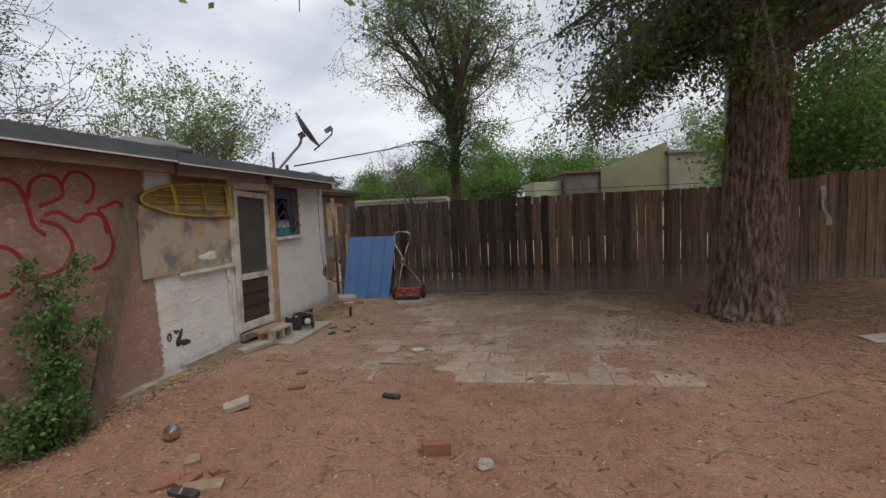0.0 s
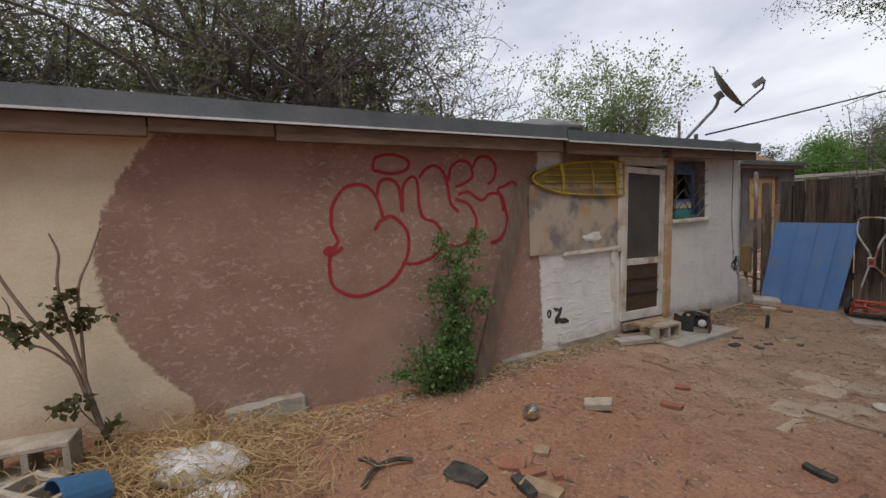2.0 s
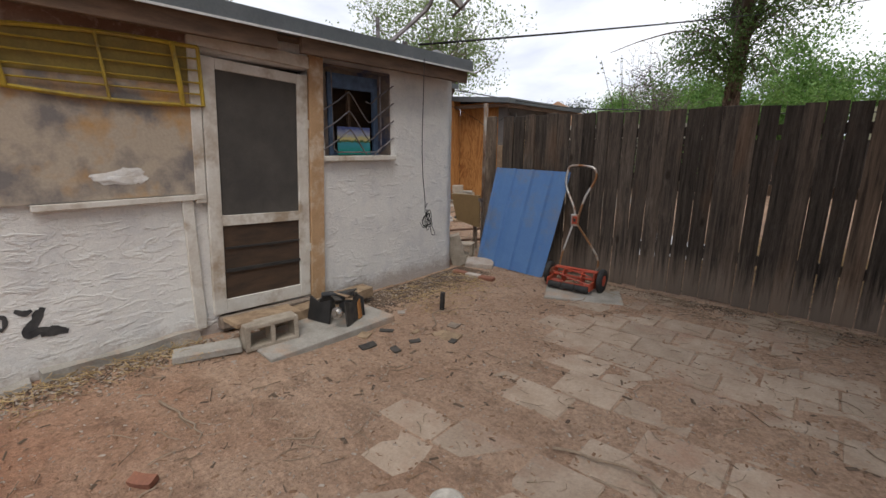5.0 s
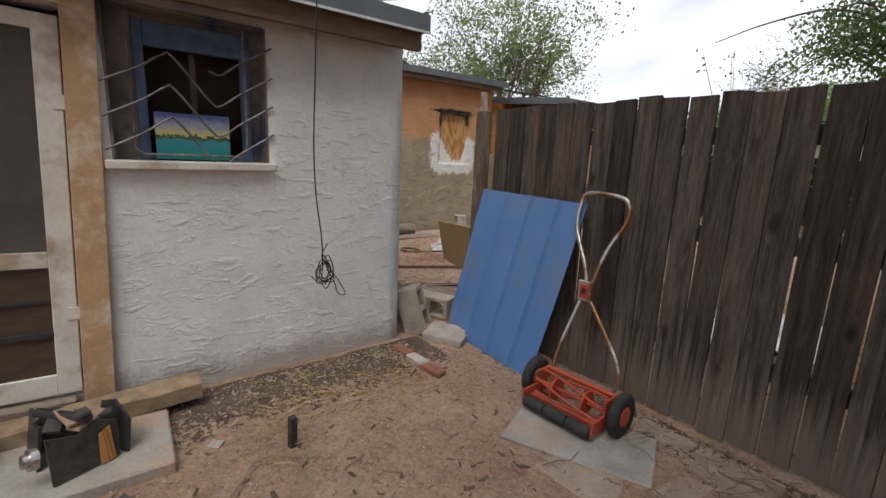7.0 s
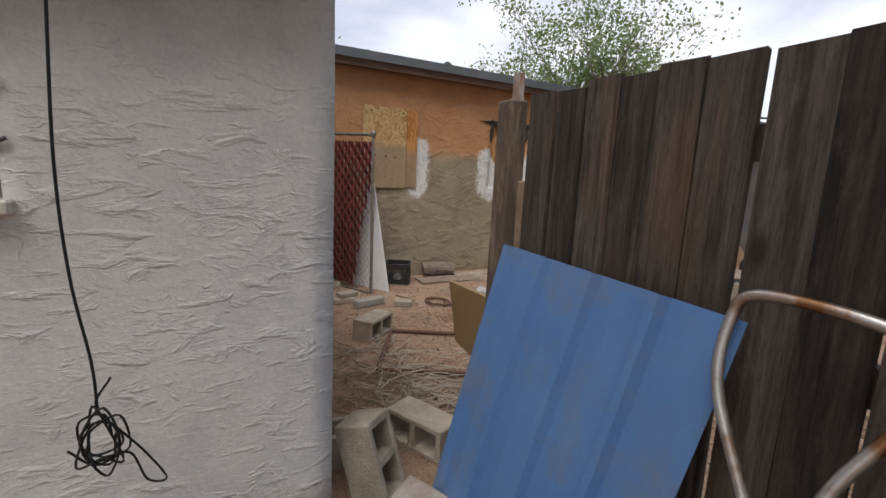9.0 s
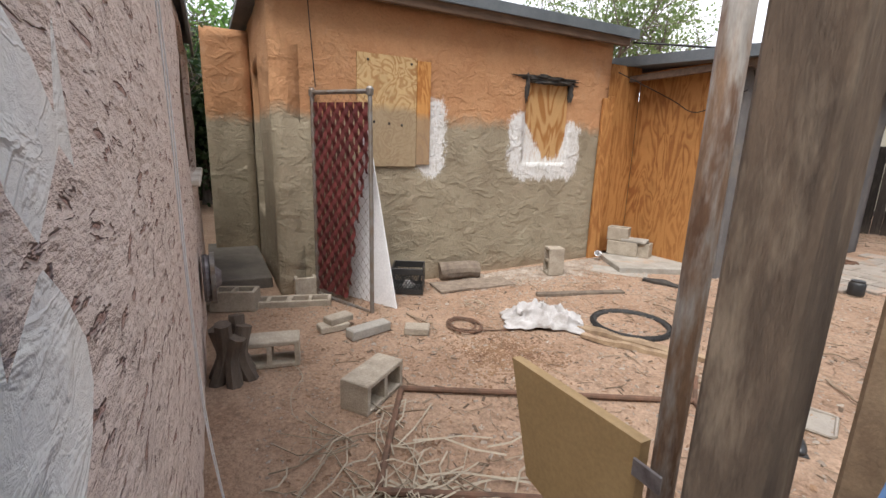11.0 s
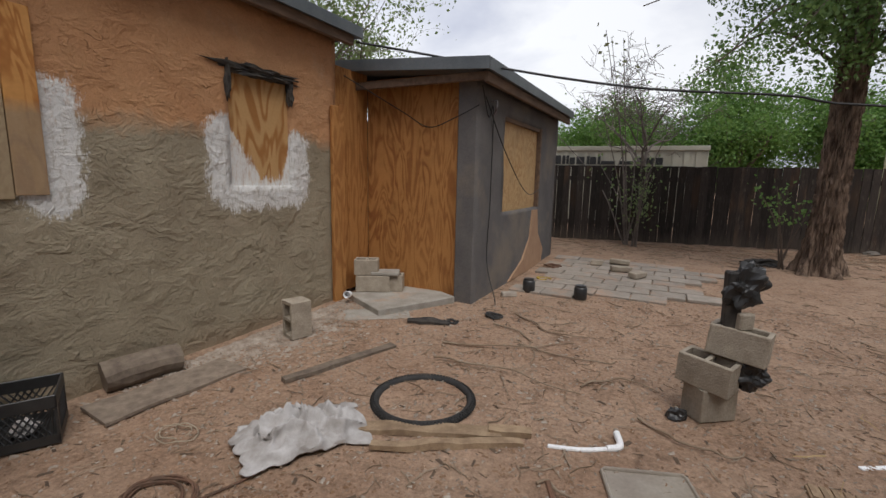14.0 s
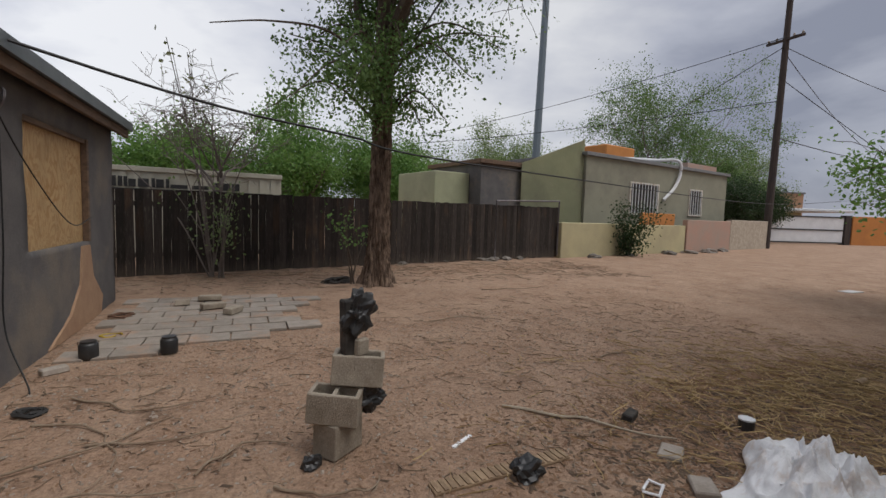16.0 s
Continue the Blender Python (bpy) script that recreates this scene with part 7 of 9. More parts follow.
solo("white_cup", lathe(bmesh.new(), [(0, 0), (0.03, 0), (0.04, 0.1), (0.036, 0.1), (0.028, 0.01), (0, 0.01)], 14), M_WHITE_BOARD, "white cup lying by the step", "cup", pose(-7.66, 12.78, 0.14, 80, 0, 20))


def tyre():
    t = thing("bicycle_tyre", "knobbly black bicycle tyre lying flat on the soil", "bicycle tyre", pose(-5.86, 11.3, 0.028))
    bm = bmesh.new()
    n, s, R, r = 72, 12, 0.31, 0.027
    rings = []
    for i in range(n):
        a = math.tau * i / n
        rings.append([bm.verts.new(((R + r * math.cos(b)) * math.cos(a), (R + r * math.cos(b)) * math.sin(a), r * math.sin(b))) for b in (math.tau * k / s for k in range(s))])
    for i in range(n):
        for k in range(s):
            bm.faces.new((rings[i][k], rings[i][(k + 1) % s], rings[(i + 1) % n][(k + 1) % s], rings[(i + 1) % n][k]))
    part("casing", bm, M_RUBBER, t, "", True)
    bm = bmesh.new()
    for i in range(90):
        for b in (-0.9, -0.35, 0.2, 0.75, 1.25):
            a = math.tau * (i + (0.5 if int(b * 10) % 2 else 0)) / 90
            p = Vector(((R + r * math.cos(b)) * math.cos(a), (R + r * math.cos(b)) * math.sin(a), r * math.sin(b)))
            box(bm, -0.006, 0.006, -0.004, 0.004, -0.004, 0.006, m=Matrix.Translation(p) @ pose(0, 0, 0, 0, 0, math.degrees(a)) @ pose(0, 0, 0, 0, 90 - math.degrees(b), 0))
    tagged(part("tread", bm, M_RUBBER, t), "knobbly tread", kind="stuff")


tyre()


def cloth(label, x, y, lx, ly, h, material, seed, rz=0, name="towel", cat="towel"):
    n = 56
    bm = bmesh.new()
    vs = {}
    for i in range(n + 1):
        for j in range(n + 1):
            u, v = i / n * 2 - 1, j / n * 2 - 1
            p = Vector((u * 1.5, v * 1.5, seed))
            e = max(0.0, 1 - (u * u * 0.9 + v * v * 0.9)) ** 0.8
            fold = 0.5 * abs(noise.noise(p * 1.7)) + 0.42 * (1 - abs(math.sin(u * 4 + 3.5 * noise.noise(p * 0.9) + v * 5.5))) ** 1.6 + 0.16 * abs(noise.noise(p * 6)) + 0.22 * (1 - abs(math.sin(u * 9 - v * 6 + 4 * noise.noise(p * 1.4)))) ** 2
            z = h * e * (0.3 + fold) + 0.012 + 0.02 * abs(noise.noise(p * 3))
            edge = 1 + 0.3 * noise.noise(Vector((math.atan2(v, u) * 1.2, seed, 2)))
            vs[i, j] = bm.verts.new((u * lx * edge + 0.05 * noise.noise(p * 2 + Vector((9, 0, 0))), v * ly * edge + 0.05 * noise.noise(p * 2), z))
    for i in range(n):
        for j in range(n):
            bm.faces.new((vs[i, j], vs[i + 1, j], vs[i + 1, j + 1], vs[i, j + 1]))
    low = {q: bm.verts.new(v.co - Vector((0, 0, 0.007))) for q, v in vs.items()}
    for i in range(n):
        for j in range(n):
            bm.faces.new((low[i, j + 1], low[i + 1, j + 1], low[i + 1, j], low[i, j]))
        for p, q in (((i, 0), (i + 1, 0)), ((n, i), (n, i + 1)), ((i + 1, n), (i, n)), ((0, i + 1), (0, i))):
            bm.faces.new((vs[q], vs[p], low[p], low[q]))
    return solo(name, bm, material, label, cat, at(x, y, 0.006, rz), smooth=True)


cloth("crumpled white towel on the soil", -6.25, 10.64, 0.33, 0.22, 0.19, M_CLOTH, 3.0, 55)
plank("long split tan plank on the soil", at(-5.72, 10.98, 0.0, 24), 0.95, 0.1, 0.03, M_OLDWOOD, "split_plank", 0.025)
plank("splintered tan plank on the soil", at(-5.5, 10.93, 0.0, 32), 0.8, 0.06, 0.035, M_OLDWOOD, "split_plank", 0.025)
plank("short tan wood offcut on the soil", at(-5.24, 11.2, 0.0, 20), 0.24, 0.06, 0.04, M_OLDWOOD, "wood_offcut", 0.012)
plank("weathered plank lying on the soil", at(-6.68, 11.5, 0.0, 72), 0.98, 0.075, 0.03, M_GREY_WOOD, "weathered_plank", 0.012)


def coil(label, x, y, r, turns, material, seed, rad=0.005, name="cable_coil", tail=()):
    rnd = random.Random(seed)
    pts = []
    for i in range(turns * 10):
        a = math.tau * i / 10
        rr = r * (rnd.uniform(0.92, 1.08) + 0.22 * math.sin(i * 0.29 + seed))
        pts.append((x + rr * math.cos(a), y + rr * 0.8 * math.sin(a), ground_z(x, y) + 0.012 + rnd.uniform(0, 0.02)))
    pts += [(a, b, ground_z(a, b) + 0.012) for a, b in tail]
    return solo(name, tube(bmesh.new(), curve_pts(pts, 3), rad, 5), material, label, "cable")


coil("dark cable coiled on the soil", -6.45, 9.95, 0.15, 5, M_RUST, 2, 0.006, tail=((-6.25, 10.15), (-6.2, 10.4), (-6.3, 10.6)))
coil("pale thin cord loop on the soil", -6.86, 10.3, 0.1, 2, M_CABLE_TAN, 5, 0.003)
slab("grey paving brick on the soil", at(-6.82, 8.93, 0.0, 95), 0.24, 0.12, 0.06, M_BLOCK, "paving_brick", "brick", 0.006)
slab("grey paving brick resting on another", at(-6.84, 8.98, 0.06, 110), 0.22, 0.12, 0.055, M_BLOCK, "paving_brick", "brick", 0.006)
slab("dark grey slate kerb piece on the soil", at(-6.62, 9.17, 0.0, 105), 0.36, 0.11, 0.08, M_CONCRETE, "kerb_piece", "kerb", 0.012)
slab("tan paving brick on the soil", at(-6.5, 9.54, 0.0, 60), 0.2, 0.14, 0.06, M_BLOCK, "paving_brick", "brick", 0.008)
cinder_block("pale cinder block lying on its side in the yard", at(-5.72, 8.9, 0.0, 128) @ pose(0, 0.09, 0.095, 90, 0, 0))
bf = thing("pipe_frame", "rusty rectangular pipe frame lying on the soil", "pipe frame")
for p, q in (((-5.70, 9.08), (-4.95, 8.67)), ((-5.70, 9.08), (-4.83, 10.66)), ((-4.95, 8.67), (-4.35, 9.75)), ((-4.83, 10.66), (-4.35, 10.3))):
    part("tube", tube(bmesh.new(), [(p[0], p[1], 0.025), ((p[0] + q[0]) / 2, (p[1] + q[1]) / 2, 0.03), (q[0], q[1], 0.025)], 0.018, 8), M_RUST, bf)
part("tube", tube(bmesh.new(), [(-4.83, 10.66, 0.02), (-4.92, 10.78, 0.12)], 0.014, 8), M_RUST, bf)
pvc = thing("pvc_pipe", "broken white plastic pipe with an elbow", "pipe")
part("pipe", tube(bmesh.new(), curve_pts([(-5.02, 11.2, 0.02), (-4.85, 11.24, 0.03), (-4.72, 11.33, 0.025)], 6), 0.014, 10), M_WHITE_BOARD, pvc)
part("elbow", tube(bmesh.new(), curve_pts([(-4.73, 11.32, 0.03), (-4.67, 11.36, 0.04), (-4.7, 11.47, 0.05)], 6), 0.019, 10), M_WHITE_BOARD, pvc)
lid = thing("tub_cover", "translucent grey plastic tub lid lying on the soil", "plastic lid", at(-4.5, 11.07, 0.0, 20))
M_LID = mat("dusty_clear_plastic", (0.30, 0.26, 0.21), 0.35, second=(0.24, 0.2, 0.16), scale=6, bump=0.1, spec=0.5)
part("pan", wobbly(boxes((-0.2, 0.2, -0.14, 0.14, 0.004, 0.012), bevel=0.002), 0.004, 5), M_LID, lid)
part("rim", tube(bmesh.new(), [(-0.2, -0.12, 0.015), (-0.18, -0.14, 0.015), (0.18, -0.14, 0.015), (0.2, -0.12, 0.015), (0.2, 0.12, 0.015), (0.18, 0.14, 0.015), (-0.18, 0.14, 0.015), (-0.2, 0.12, 0.015), (-0.2, -0.12, 0.015)], 0.01, 6), M_LID, lid)


# ---------------------------------------------------------------- block stack with black bag
sx, sy = -4.2, 12.0
cinder_block("bottom cinder block of a leaning stack", at(sx - 0.03, sy, 0.0, 38) @ Matrix.Diagonal((0.62, 0.92, 1.08, 1)), "block stack")
cinder_block("middle cinder block of a leaning stack", at(sx - 0.06, sy - 0.03, 0.206, -24, 2, 4) @ Matrix.Diagonal((0.77, 0.88, 0.98, 1)), "block stack")
cinder_block("top cinder block of a leaning stack", at(sx + 0.085, sy + 0.02, 0.395, -16, -2, 4) @ Matrix.Diagonal((0.79, 0.88, 0.98, 1)), "block stack")
solo("post_stub", wobbly(boxes((-0.045, 0.045, -0.04, 0.04, 0, 0.34), bevel=0.01), 0.01, 8), M_CAMO, "dark burnt post stub on the block stack", "post", at(sx + 0.03, sy + 0.02, 0.575, 10))
solo("black_bag", wobbly(blob(0.095, 0.05, 0.12, 0.5, 6, 4, 1.8, False), 0.02, 12), M_BLACK_PLASTIC, "torn black plastic bag draped over the post", "plastic bag", at(sx + 0.08, sy, 0.83, 20, 0, 25))
solo("black_bag", wobbly(blob(0.1, 0.08, 0.1, 0.4, 9, 4, 1.8, False), 0.02, 12), M_BLACK_PLASTIC, "black plastic bag stuffed into the block stack", "plastic bag", at(sx + 0.14, sy + 0.03, 0.31))
slab("pale stone chip wedged on the stack", at(sx + 0.1, sy - 0.02, 0.575, 30), 0.08, 0.05, 0.1, M_BLOCK, "stone_chip", "stone", 0.01)
solo("black_rubbish", wobbly(blob(0.06, 0.05, 0.05, 0.5, 2), 0.01, 12), M_BLACK_PLASTIC, "black scrap of rubbish by the stack", "rubbish", at(sx - 0.2, sy - 0.12, 0.01))
for x, y in ((-6.05, 14.27), (-5.42, 14.25)):
    c = thing("black_pot", "small black plastic pot standing on the soil", "pot", at(x, y, 0), "black pots")
    part("body", lathe(bmesh.new(), [(0, 0), (0.07, 0), (0.076, 0.02), (0.076, 0.13), (0.062, 0.15), (0.054, 0.15), (0.058, 0.12), (0, 0.11)], 20), M_BLACK_PLASTIC, c, "", True)
    part("rim", lathe(bmesh.new(), [(0.056, 0.145), (0.062, 0.145), (0.062, 0.165), (0.056, 0.165)], 20), M_BLACK_PLASTIC, c)
coil("short black hose ring by the wall", -6.06, 13.1, 0.07, 3, M_RUBBER, 3, 0.014, "hose_ring")
plank("flattened black plastic strip on the soil", at(-6.55, 12.6, 0.0, 20), 0.42, 0.1, 0.03, M_CAMO, "plastic_strip", 0.03)
coil("small black ring on the plastic strip", -6.36, 12.72, 0.06, 2, M_RUBBER, 4, 0.008, "rubber_ring")
for x, y, rz, r in ((-5.15, 16.0, 20, 0.13), (-5.22, 16.55, 0, 0.14), (-4.9, 15.7, 60, 0.12), (-5.55, 16.3, 0, 0.09)):
    slab("loose grey stone piece on the patio", at(x, y, 0.032, rz), r * 2.0, r * 1.1, 0.07, M_BLOCK, "loose_stone", "stone", 0.03)
coil("dried yellow hose scrap on the soil", -6.05, 14.95, 0.09, 1, M_YELLOW, 8, 0.01, "hose_scrap")
coil("brown hose scrap by the grey wall", -6.15, 15.9, 0.12, 2, M_RUST, 9, 0.012, "hose_scrap")
slab("white stone at the wall foot", at(-6.2, 13.95, 0, 30), 0.18, 0.1, 0.05, M_STONE, "white_stone", "stone", 0.02)

v = thing("roof_vent", "small black capped vent on the orange house roof", "vent", pose(-8.40, 10.97, 2.95), "roof vents")
part("stack", lathe(bmesh.new(), [(0, -0.05), (0.05, -0.05), (0.05, 0.2), (0, 0.2)], 14), M_BLACK_PLASTIC, v)
part("cap", lathe(bmesh.new(), [(0, 0.18), (0.085, 0.17), (0.09, 0.22), (0.03, 0.27), (0, 0.27)], 14), M_BLACK_PLASTIC, v)

# wire on the grey wall and the one along the plywood
w = thing("wall_wire", "black wires drooping over the plywood and grey wall", "wire")
for pts in ([(-7.8, 12.9, 2.5), (-7.4, 13.44, 2.18), (-7.05, 13.44, 2.0), (-6.7, 13.38, 2.08), (-6.42, 13.38, 2.2)],
            [(-6.4, 13.4, 2.4), (-6.40, 13.6, 2.1), (-6.42, 13.78, 2.2), (-6.41, 13.76, 1.2), (-6.4, 13.7, 0.5), (-6.2, 13.5, 0.05), (-6.3, 13.35, 0.02)],
            [(-6.4, 13.5, 2.3), (-6.4, 14.2, 1.75), (-6.42, 15.2, 1.25), (-6.42, 15.9, 1.3)]):
    part("strand", tube(bmesh.new(), curve_pts(pts, 8), 0.006, 5), M_CABLE, w)
ib = thing("wire_hook", "small iron wire hook on the wall corner", "hook")
part("hook", tube(bmesh.new(), curve_pts([(-6.43, 13.72, 2.28), (-6.36, 13.72, 2.28), (-6.36, 13.72, 2.2), (-6.4, 13.74, 2.14)], 4), 0.012, 6), M_IRON, ib)
solo("eave_wire", tube(bmesh.new(), curve_pts([(BX + 0.03, 9.0, 2.86), (BX + 0.03, 9.02, 2.5), (BX + 0.04, 9.05, 2.0)], 6), 0.005, 5), M_CABLE, "thin black wire down the orange wall", "wire")

# ---------------------------------------------------------------- narrow side passage
sw = thing("side_window", "small side window with a white stone sill", "window")
part("sill", boxes((-8.25, -6.78, 7.85, 8.06, 1.185, 1.235), bevel=0.01), M_WHITE_WOOD, sw)
part("frame", boxes((-8.21, -8.14, 7.9, 7.96, 1.245, 2.235), (-6.89, -6.83, 7.9, 7.96, 1.245, 2.235), (-8.13, -6.9, 7.9, 7.96, 2.17, 2.235), (-8.13, -6.9, 7.9, 7.96, 1.245, 1.31), bevel=0.004), M_EAVE_WOOD, sw)
part("shade", boxes((-8.13, -6.9, 7.92, 7.935, 1.31, 2.17)), M_STAINED_BOARD, sw, "weathered board")
mb = thing("meter_reel", "rusty round metal fitting fixed low on the wall", "wall fitting", pose(-6.95, 8.02, 0.5, -90, 0, 0))
part("disc", lathe(bmesh.new(), [(0, 0), (0.17, 0), (0.18, 0.02), (0.17, 0.05), (0.1, 0.07), (0.05, 0.12), (0, 0.12)], 24), M_IRON, mb)
part("rim", lathe(bmesh.new(), [(0.15, 0.05), (0.19, 0.05), (0.19, 0.08), (0.15, 0.08)], 24), M_GALV, mb)
st = thing("tree_stump", "short gnarled tree stump beside the wall", "stump", at(-6.3, 8.16, 0))
for i in range(6):
    a = math.tau * i / 6
    part("root", tube(bmesh.new(), curve_pts([(0.12 * math.cos(a), 0.12 * math.sin(a), -0.02), (0.05 * math.cos(a), 0.05 * math.sin(a), 0.16), (0.08 * math.cos(a + 0.5), 0.08 * math.sin(a + 0.5), 0.3 + 0.05 * (i % 3))], 5), 0.05, 7, None), M_BARK_THIN, st)
cinder_block("cinder block standing by the stump", at(-6.42, 8.4, 0, 80) @ pose(0, 0, 0.095, 90, 0, 0) @ pose(0, 0, -0.095))
cinder_block("cinder block at the passage mouth", at(-7.62, 8.24, 0, 70))
for i in range(3):
    cinder_block("cinder blocks bedded along the passage", at(-7.72 + 0.1 * i, 8.52 + 0.36 * i - 0.36, -0.13, 75), "bedded blocks")
cinder_block("cinder block under the gate", at(-7.83, 8.98, 0, 88))
# step in an evenly darker concrete than the other slabs
slab("raised concrete step in the passage", pose(-9.1, 8.32, -0.02, 0, 0, 0), 1.9, 0.6, 0.14, mat("dark_concrete", (0.17, 0.15, 0.125), 0.95, second=(0.12, 0.105, 0.09), scale=4, bump=0.6))
stick("pale cord trailing over the soil", [(-6.7, 8.35, 0.01), (-6.2, 8.55, 0.01), (-5.8, 8.45, 0.01), (-5.3, 8.6, 0.01)], 0.005, M_CABLE_TAN)

wc = thing("white_cables", "two white cords hanging down the rough wall", "cable")
for k in (0, 1):
    part("cord", tube(bmesh.new(), curve_pts([(-4.5 - 0.06 * k, 8.045, 2.25), (-4.62 - 0.1 * k, 8.05, 1.6), (-4.66 - 0.06 * k, 8.05, 1.1), (-4.76 - 0.05 * k, 8.06, 0.6), (-4.8, 8.12, 0.02)], 6), 0.0022, 5), M_WHITE_BOARD, wc)
shoe = thing("black_shoe", "single black lace shoe lying on the soil", "shoe", at(-4.36, 10.78, 0.0, -50))
bm = bmesh.new()
bmesh.ops.create_uvsphere(bm, u_segments=20, v_segments=12, radius=1.0)
for v in bm.verts:
    x = v.co.x
    h = 0.045 + 0.045 * smooth01(-x * 0.9 + 0.1)
    v.co = Vector((x * 0.14, v.co.y * (0.045 + 0.01 * x), max(v.co.z, -0.3) * h + 0.025))
part("upper", bm, M_BLACK_PLASTIC, shoe, "", True)
part("sole", boxes((-0.135, 0.135, -0.042, 0.042, 0.0, 0.015), bevel=0.006), M_RUBBER, shoe)
for k in range(3):
    part("lace", tube(bmesh.new(), [(-0.01 + 0.025 * k, -0.025, 0.075 - 0.008 * k), (-0.01 + 0.025 * k, 0.025, 0.075 - 0.008 * k)], 0.004, 5), M_RUBBER, shoe)
slab("scrap of white paper on the soil", at(-4.32, 10.58, 0.004, 30), 0.14, 0.09, 0.004, M_WHITE_BOARD, "paper_scrap", "paper", 0.006, 0.0)
solo("paint_smear", wobbly(blob(0.006, 0.16, 0.05, 0.4, 3, 4, 2.0, False), 0.01, 14), M_WHITE_SMEAR, "white paint dab on the stained panel", "paint mark", pose(HX + 0.034, 4.72, 1.27), "white paint smears", "structure")

# ---------------------------------------------------------------- yard litter in the second yard
for x, y, rz, l in ((-3.4, 11.45, 3, 0.9),):
    p = thing("corrugated_plank", "tan grooved plank lying on the soil", "plank", at(x, y, 0, rz))
    part("board", boxes((-l / 2, l / 2, -0.05, 0.05, 0, 0.018), bevel=0.003), M_OLDWOOD, p)
    for i in range(20):
        part("ridge", boxes((-l / 2 + 0.01 + i * l / 20, -l / 2 + 0.034 + i * l / 20, -0.048, 0.048, 0.0185, 0.026)), M_OLDWOOD, p)
solo("black_rubbish", wobbly(blob(0.1, 0.08, 0.07, 0.5, 5), 0.02, 9), M_BLACK_PLASTIC, "crumpled black plastic on the grooved plank", "rubbish", at(-3.28, 11.38, 0.02))
stick("long striped stick lying on the soil", [(-2.98, 12.15, 0.012), (-2.55, 11.78, 0.014), (-2.14, 11.37, 0.012)], 0.017, M_CABLE_TAN)
slab("white plastic strip on the soil", at(-3.48, 11.82, 0.005, 30), 0.2, 0.03, 0.008, M_WHITE_BOARD, "plastic_strip", "strip", 0.002)
cloth("big white plastic sheet heaped on the leaf litter", -1.88, 10.68, 0.5, 0.32, 0.27, M_SHEET, 8.0, 20, "plastic_sheet", "plastic sheet")
tin = thing("tin_can", "squat tin can with a pale lid on the litter", "can", at(-1.5, 11.3, 0.0))
part("body", lathe(bmesh.new(), [(0, 0), (0.05, 0), (0.05, 0.075), (0, 0.075)], 20), M_BLACK_PLASTIC, tin)
part("lid", lathe(bmesh.new(), [(0, 0.075), (0.053, 0.075), (0.053, 0.085), (0.045, 0.08), (0, 0.08)], 20), M_WHITE_METAL, tin, "pale metal lid")
slab("dark sanding block on the litter", at(-2.19, 11.7, 0.0, 25, 10), 0.16, 0.07, 0.06, M_CAMO, "dark_block", "block", 0.008)
slab("flat brown stone on the litter", at(-2.3, 11.25, 0.0, 30), 0.18, 0.13, 0.03, M_STONE, "flat_stone", "stone", 0.02)
slab("flat pale stone on the litter", at(-2.45, 10.92, 0.0, 50), 0.17, 0.12, 0.04, M_STONE, "flat_stone", "stone", 0.02)
pf = thing("plastic_scrap", "small white plastic frame on the soil", "plastic frame", at(-2.72, 11.02, 0.01, 30))
for a, c in (((-0.06, -0.04), (0.06, -0.04)), ((0.06, -0.04), (0.06, 0.04)), ((0.06, 0.04), (-0.06, 0.04)), ((-0.06, 0.04), (-0.06, -0.04))):
    part("edge", tube(bmesh.new(), [(*a, 0), (*c, 0.01)], 0.008, 5), M_WHITE_BOARD, pf)
solo("cardboard_tube", tube(bmesh.new(), [(0.38, 11.5, 0.04), (0.56, 11.52, 0.04)], 0.035, 12), M_OLDWOOD, "brown cardboard tube on the litter", "tube")
slab("white concrete cap set in the lane", at(7.2, 14.6, 0.0, 0), 0.5, 0.25, 0.02, M_BAG, "concrete_cap", "slab", 0.01)
solo("black_bag", wobbly(blob(0.28, 0.16, 0.09, 0.5, 3, 4), 0.04, 8), M_CAMO, "flattened black bag on the soil", "plastic bag", at(-3.15, 17.85, 0.01, 10))
for pts in ([(-6.2, 12.2, 0.01), (-5.7, 12.35, 0.03), (-5.2, 12.75, 0.01)], [(-5.6, 12.5, 0.01), (-5.2, 12.4, 0.02), (-4.8, 12.5, 0.01)], [(-5.0, 12.0, 0.01), (-4.75, 12.2, 0.02), (-4.5, 12.15, 0.01)],
            [(-6.0, 12.9, 0.01), (-5.6, 12.7, 0.02), (-5.4, 12.2, 0.01)], [(-4.6, 11.7, 0.01), (-4.3, 11.55, 0.02), (-4.05, 11.6, 0.01)], [(-6.1, 11.9, 0.01), (-5.6, 11.95, 0.03), (-5.0, 11.85, 0.01)],
            [(-5.9, 13.3, 0.01), (-5.4, 12.9, 0.02), (-5.1, 12.95, 0.01)], [(-2.6, 14.6, 0.01), (-2.1, 14.7, 0.02), (-1.6, 14.5, 0.01)], [(-1.5, 12.8, 0.01), (-1.0, 12.9, 0.02), (-0.6, 12.7, 0.01)],
            [(-0.8, 16.5, 0.01), (0.0, 16.4, 0.02), (0.7, 16.6, 0.01)], [(-5.0, 10.9, 0.01), (-4.8, 10.8, 0.03), (-4.75, 10.6, 0.01)], [(-6.9, 9.6, 0.01), (-6.6, 9.7, 0.02), (-6.4, 9.65, 0.01)]):
    stick("crooked dry stick lying on the soil", pts, 0.011)
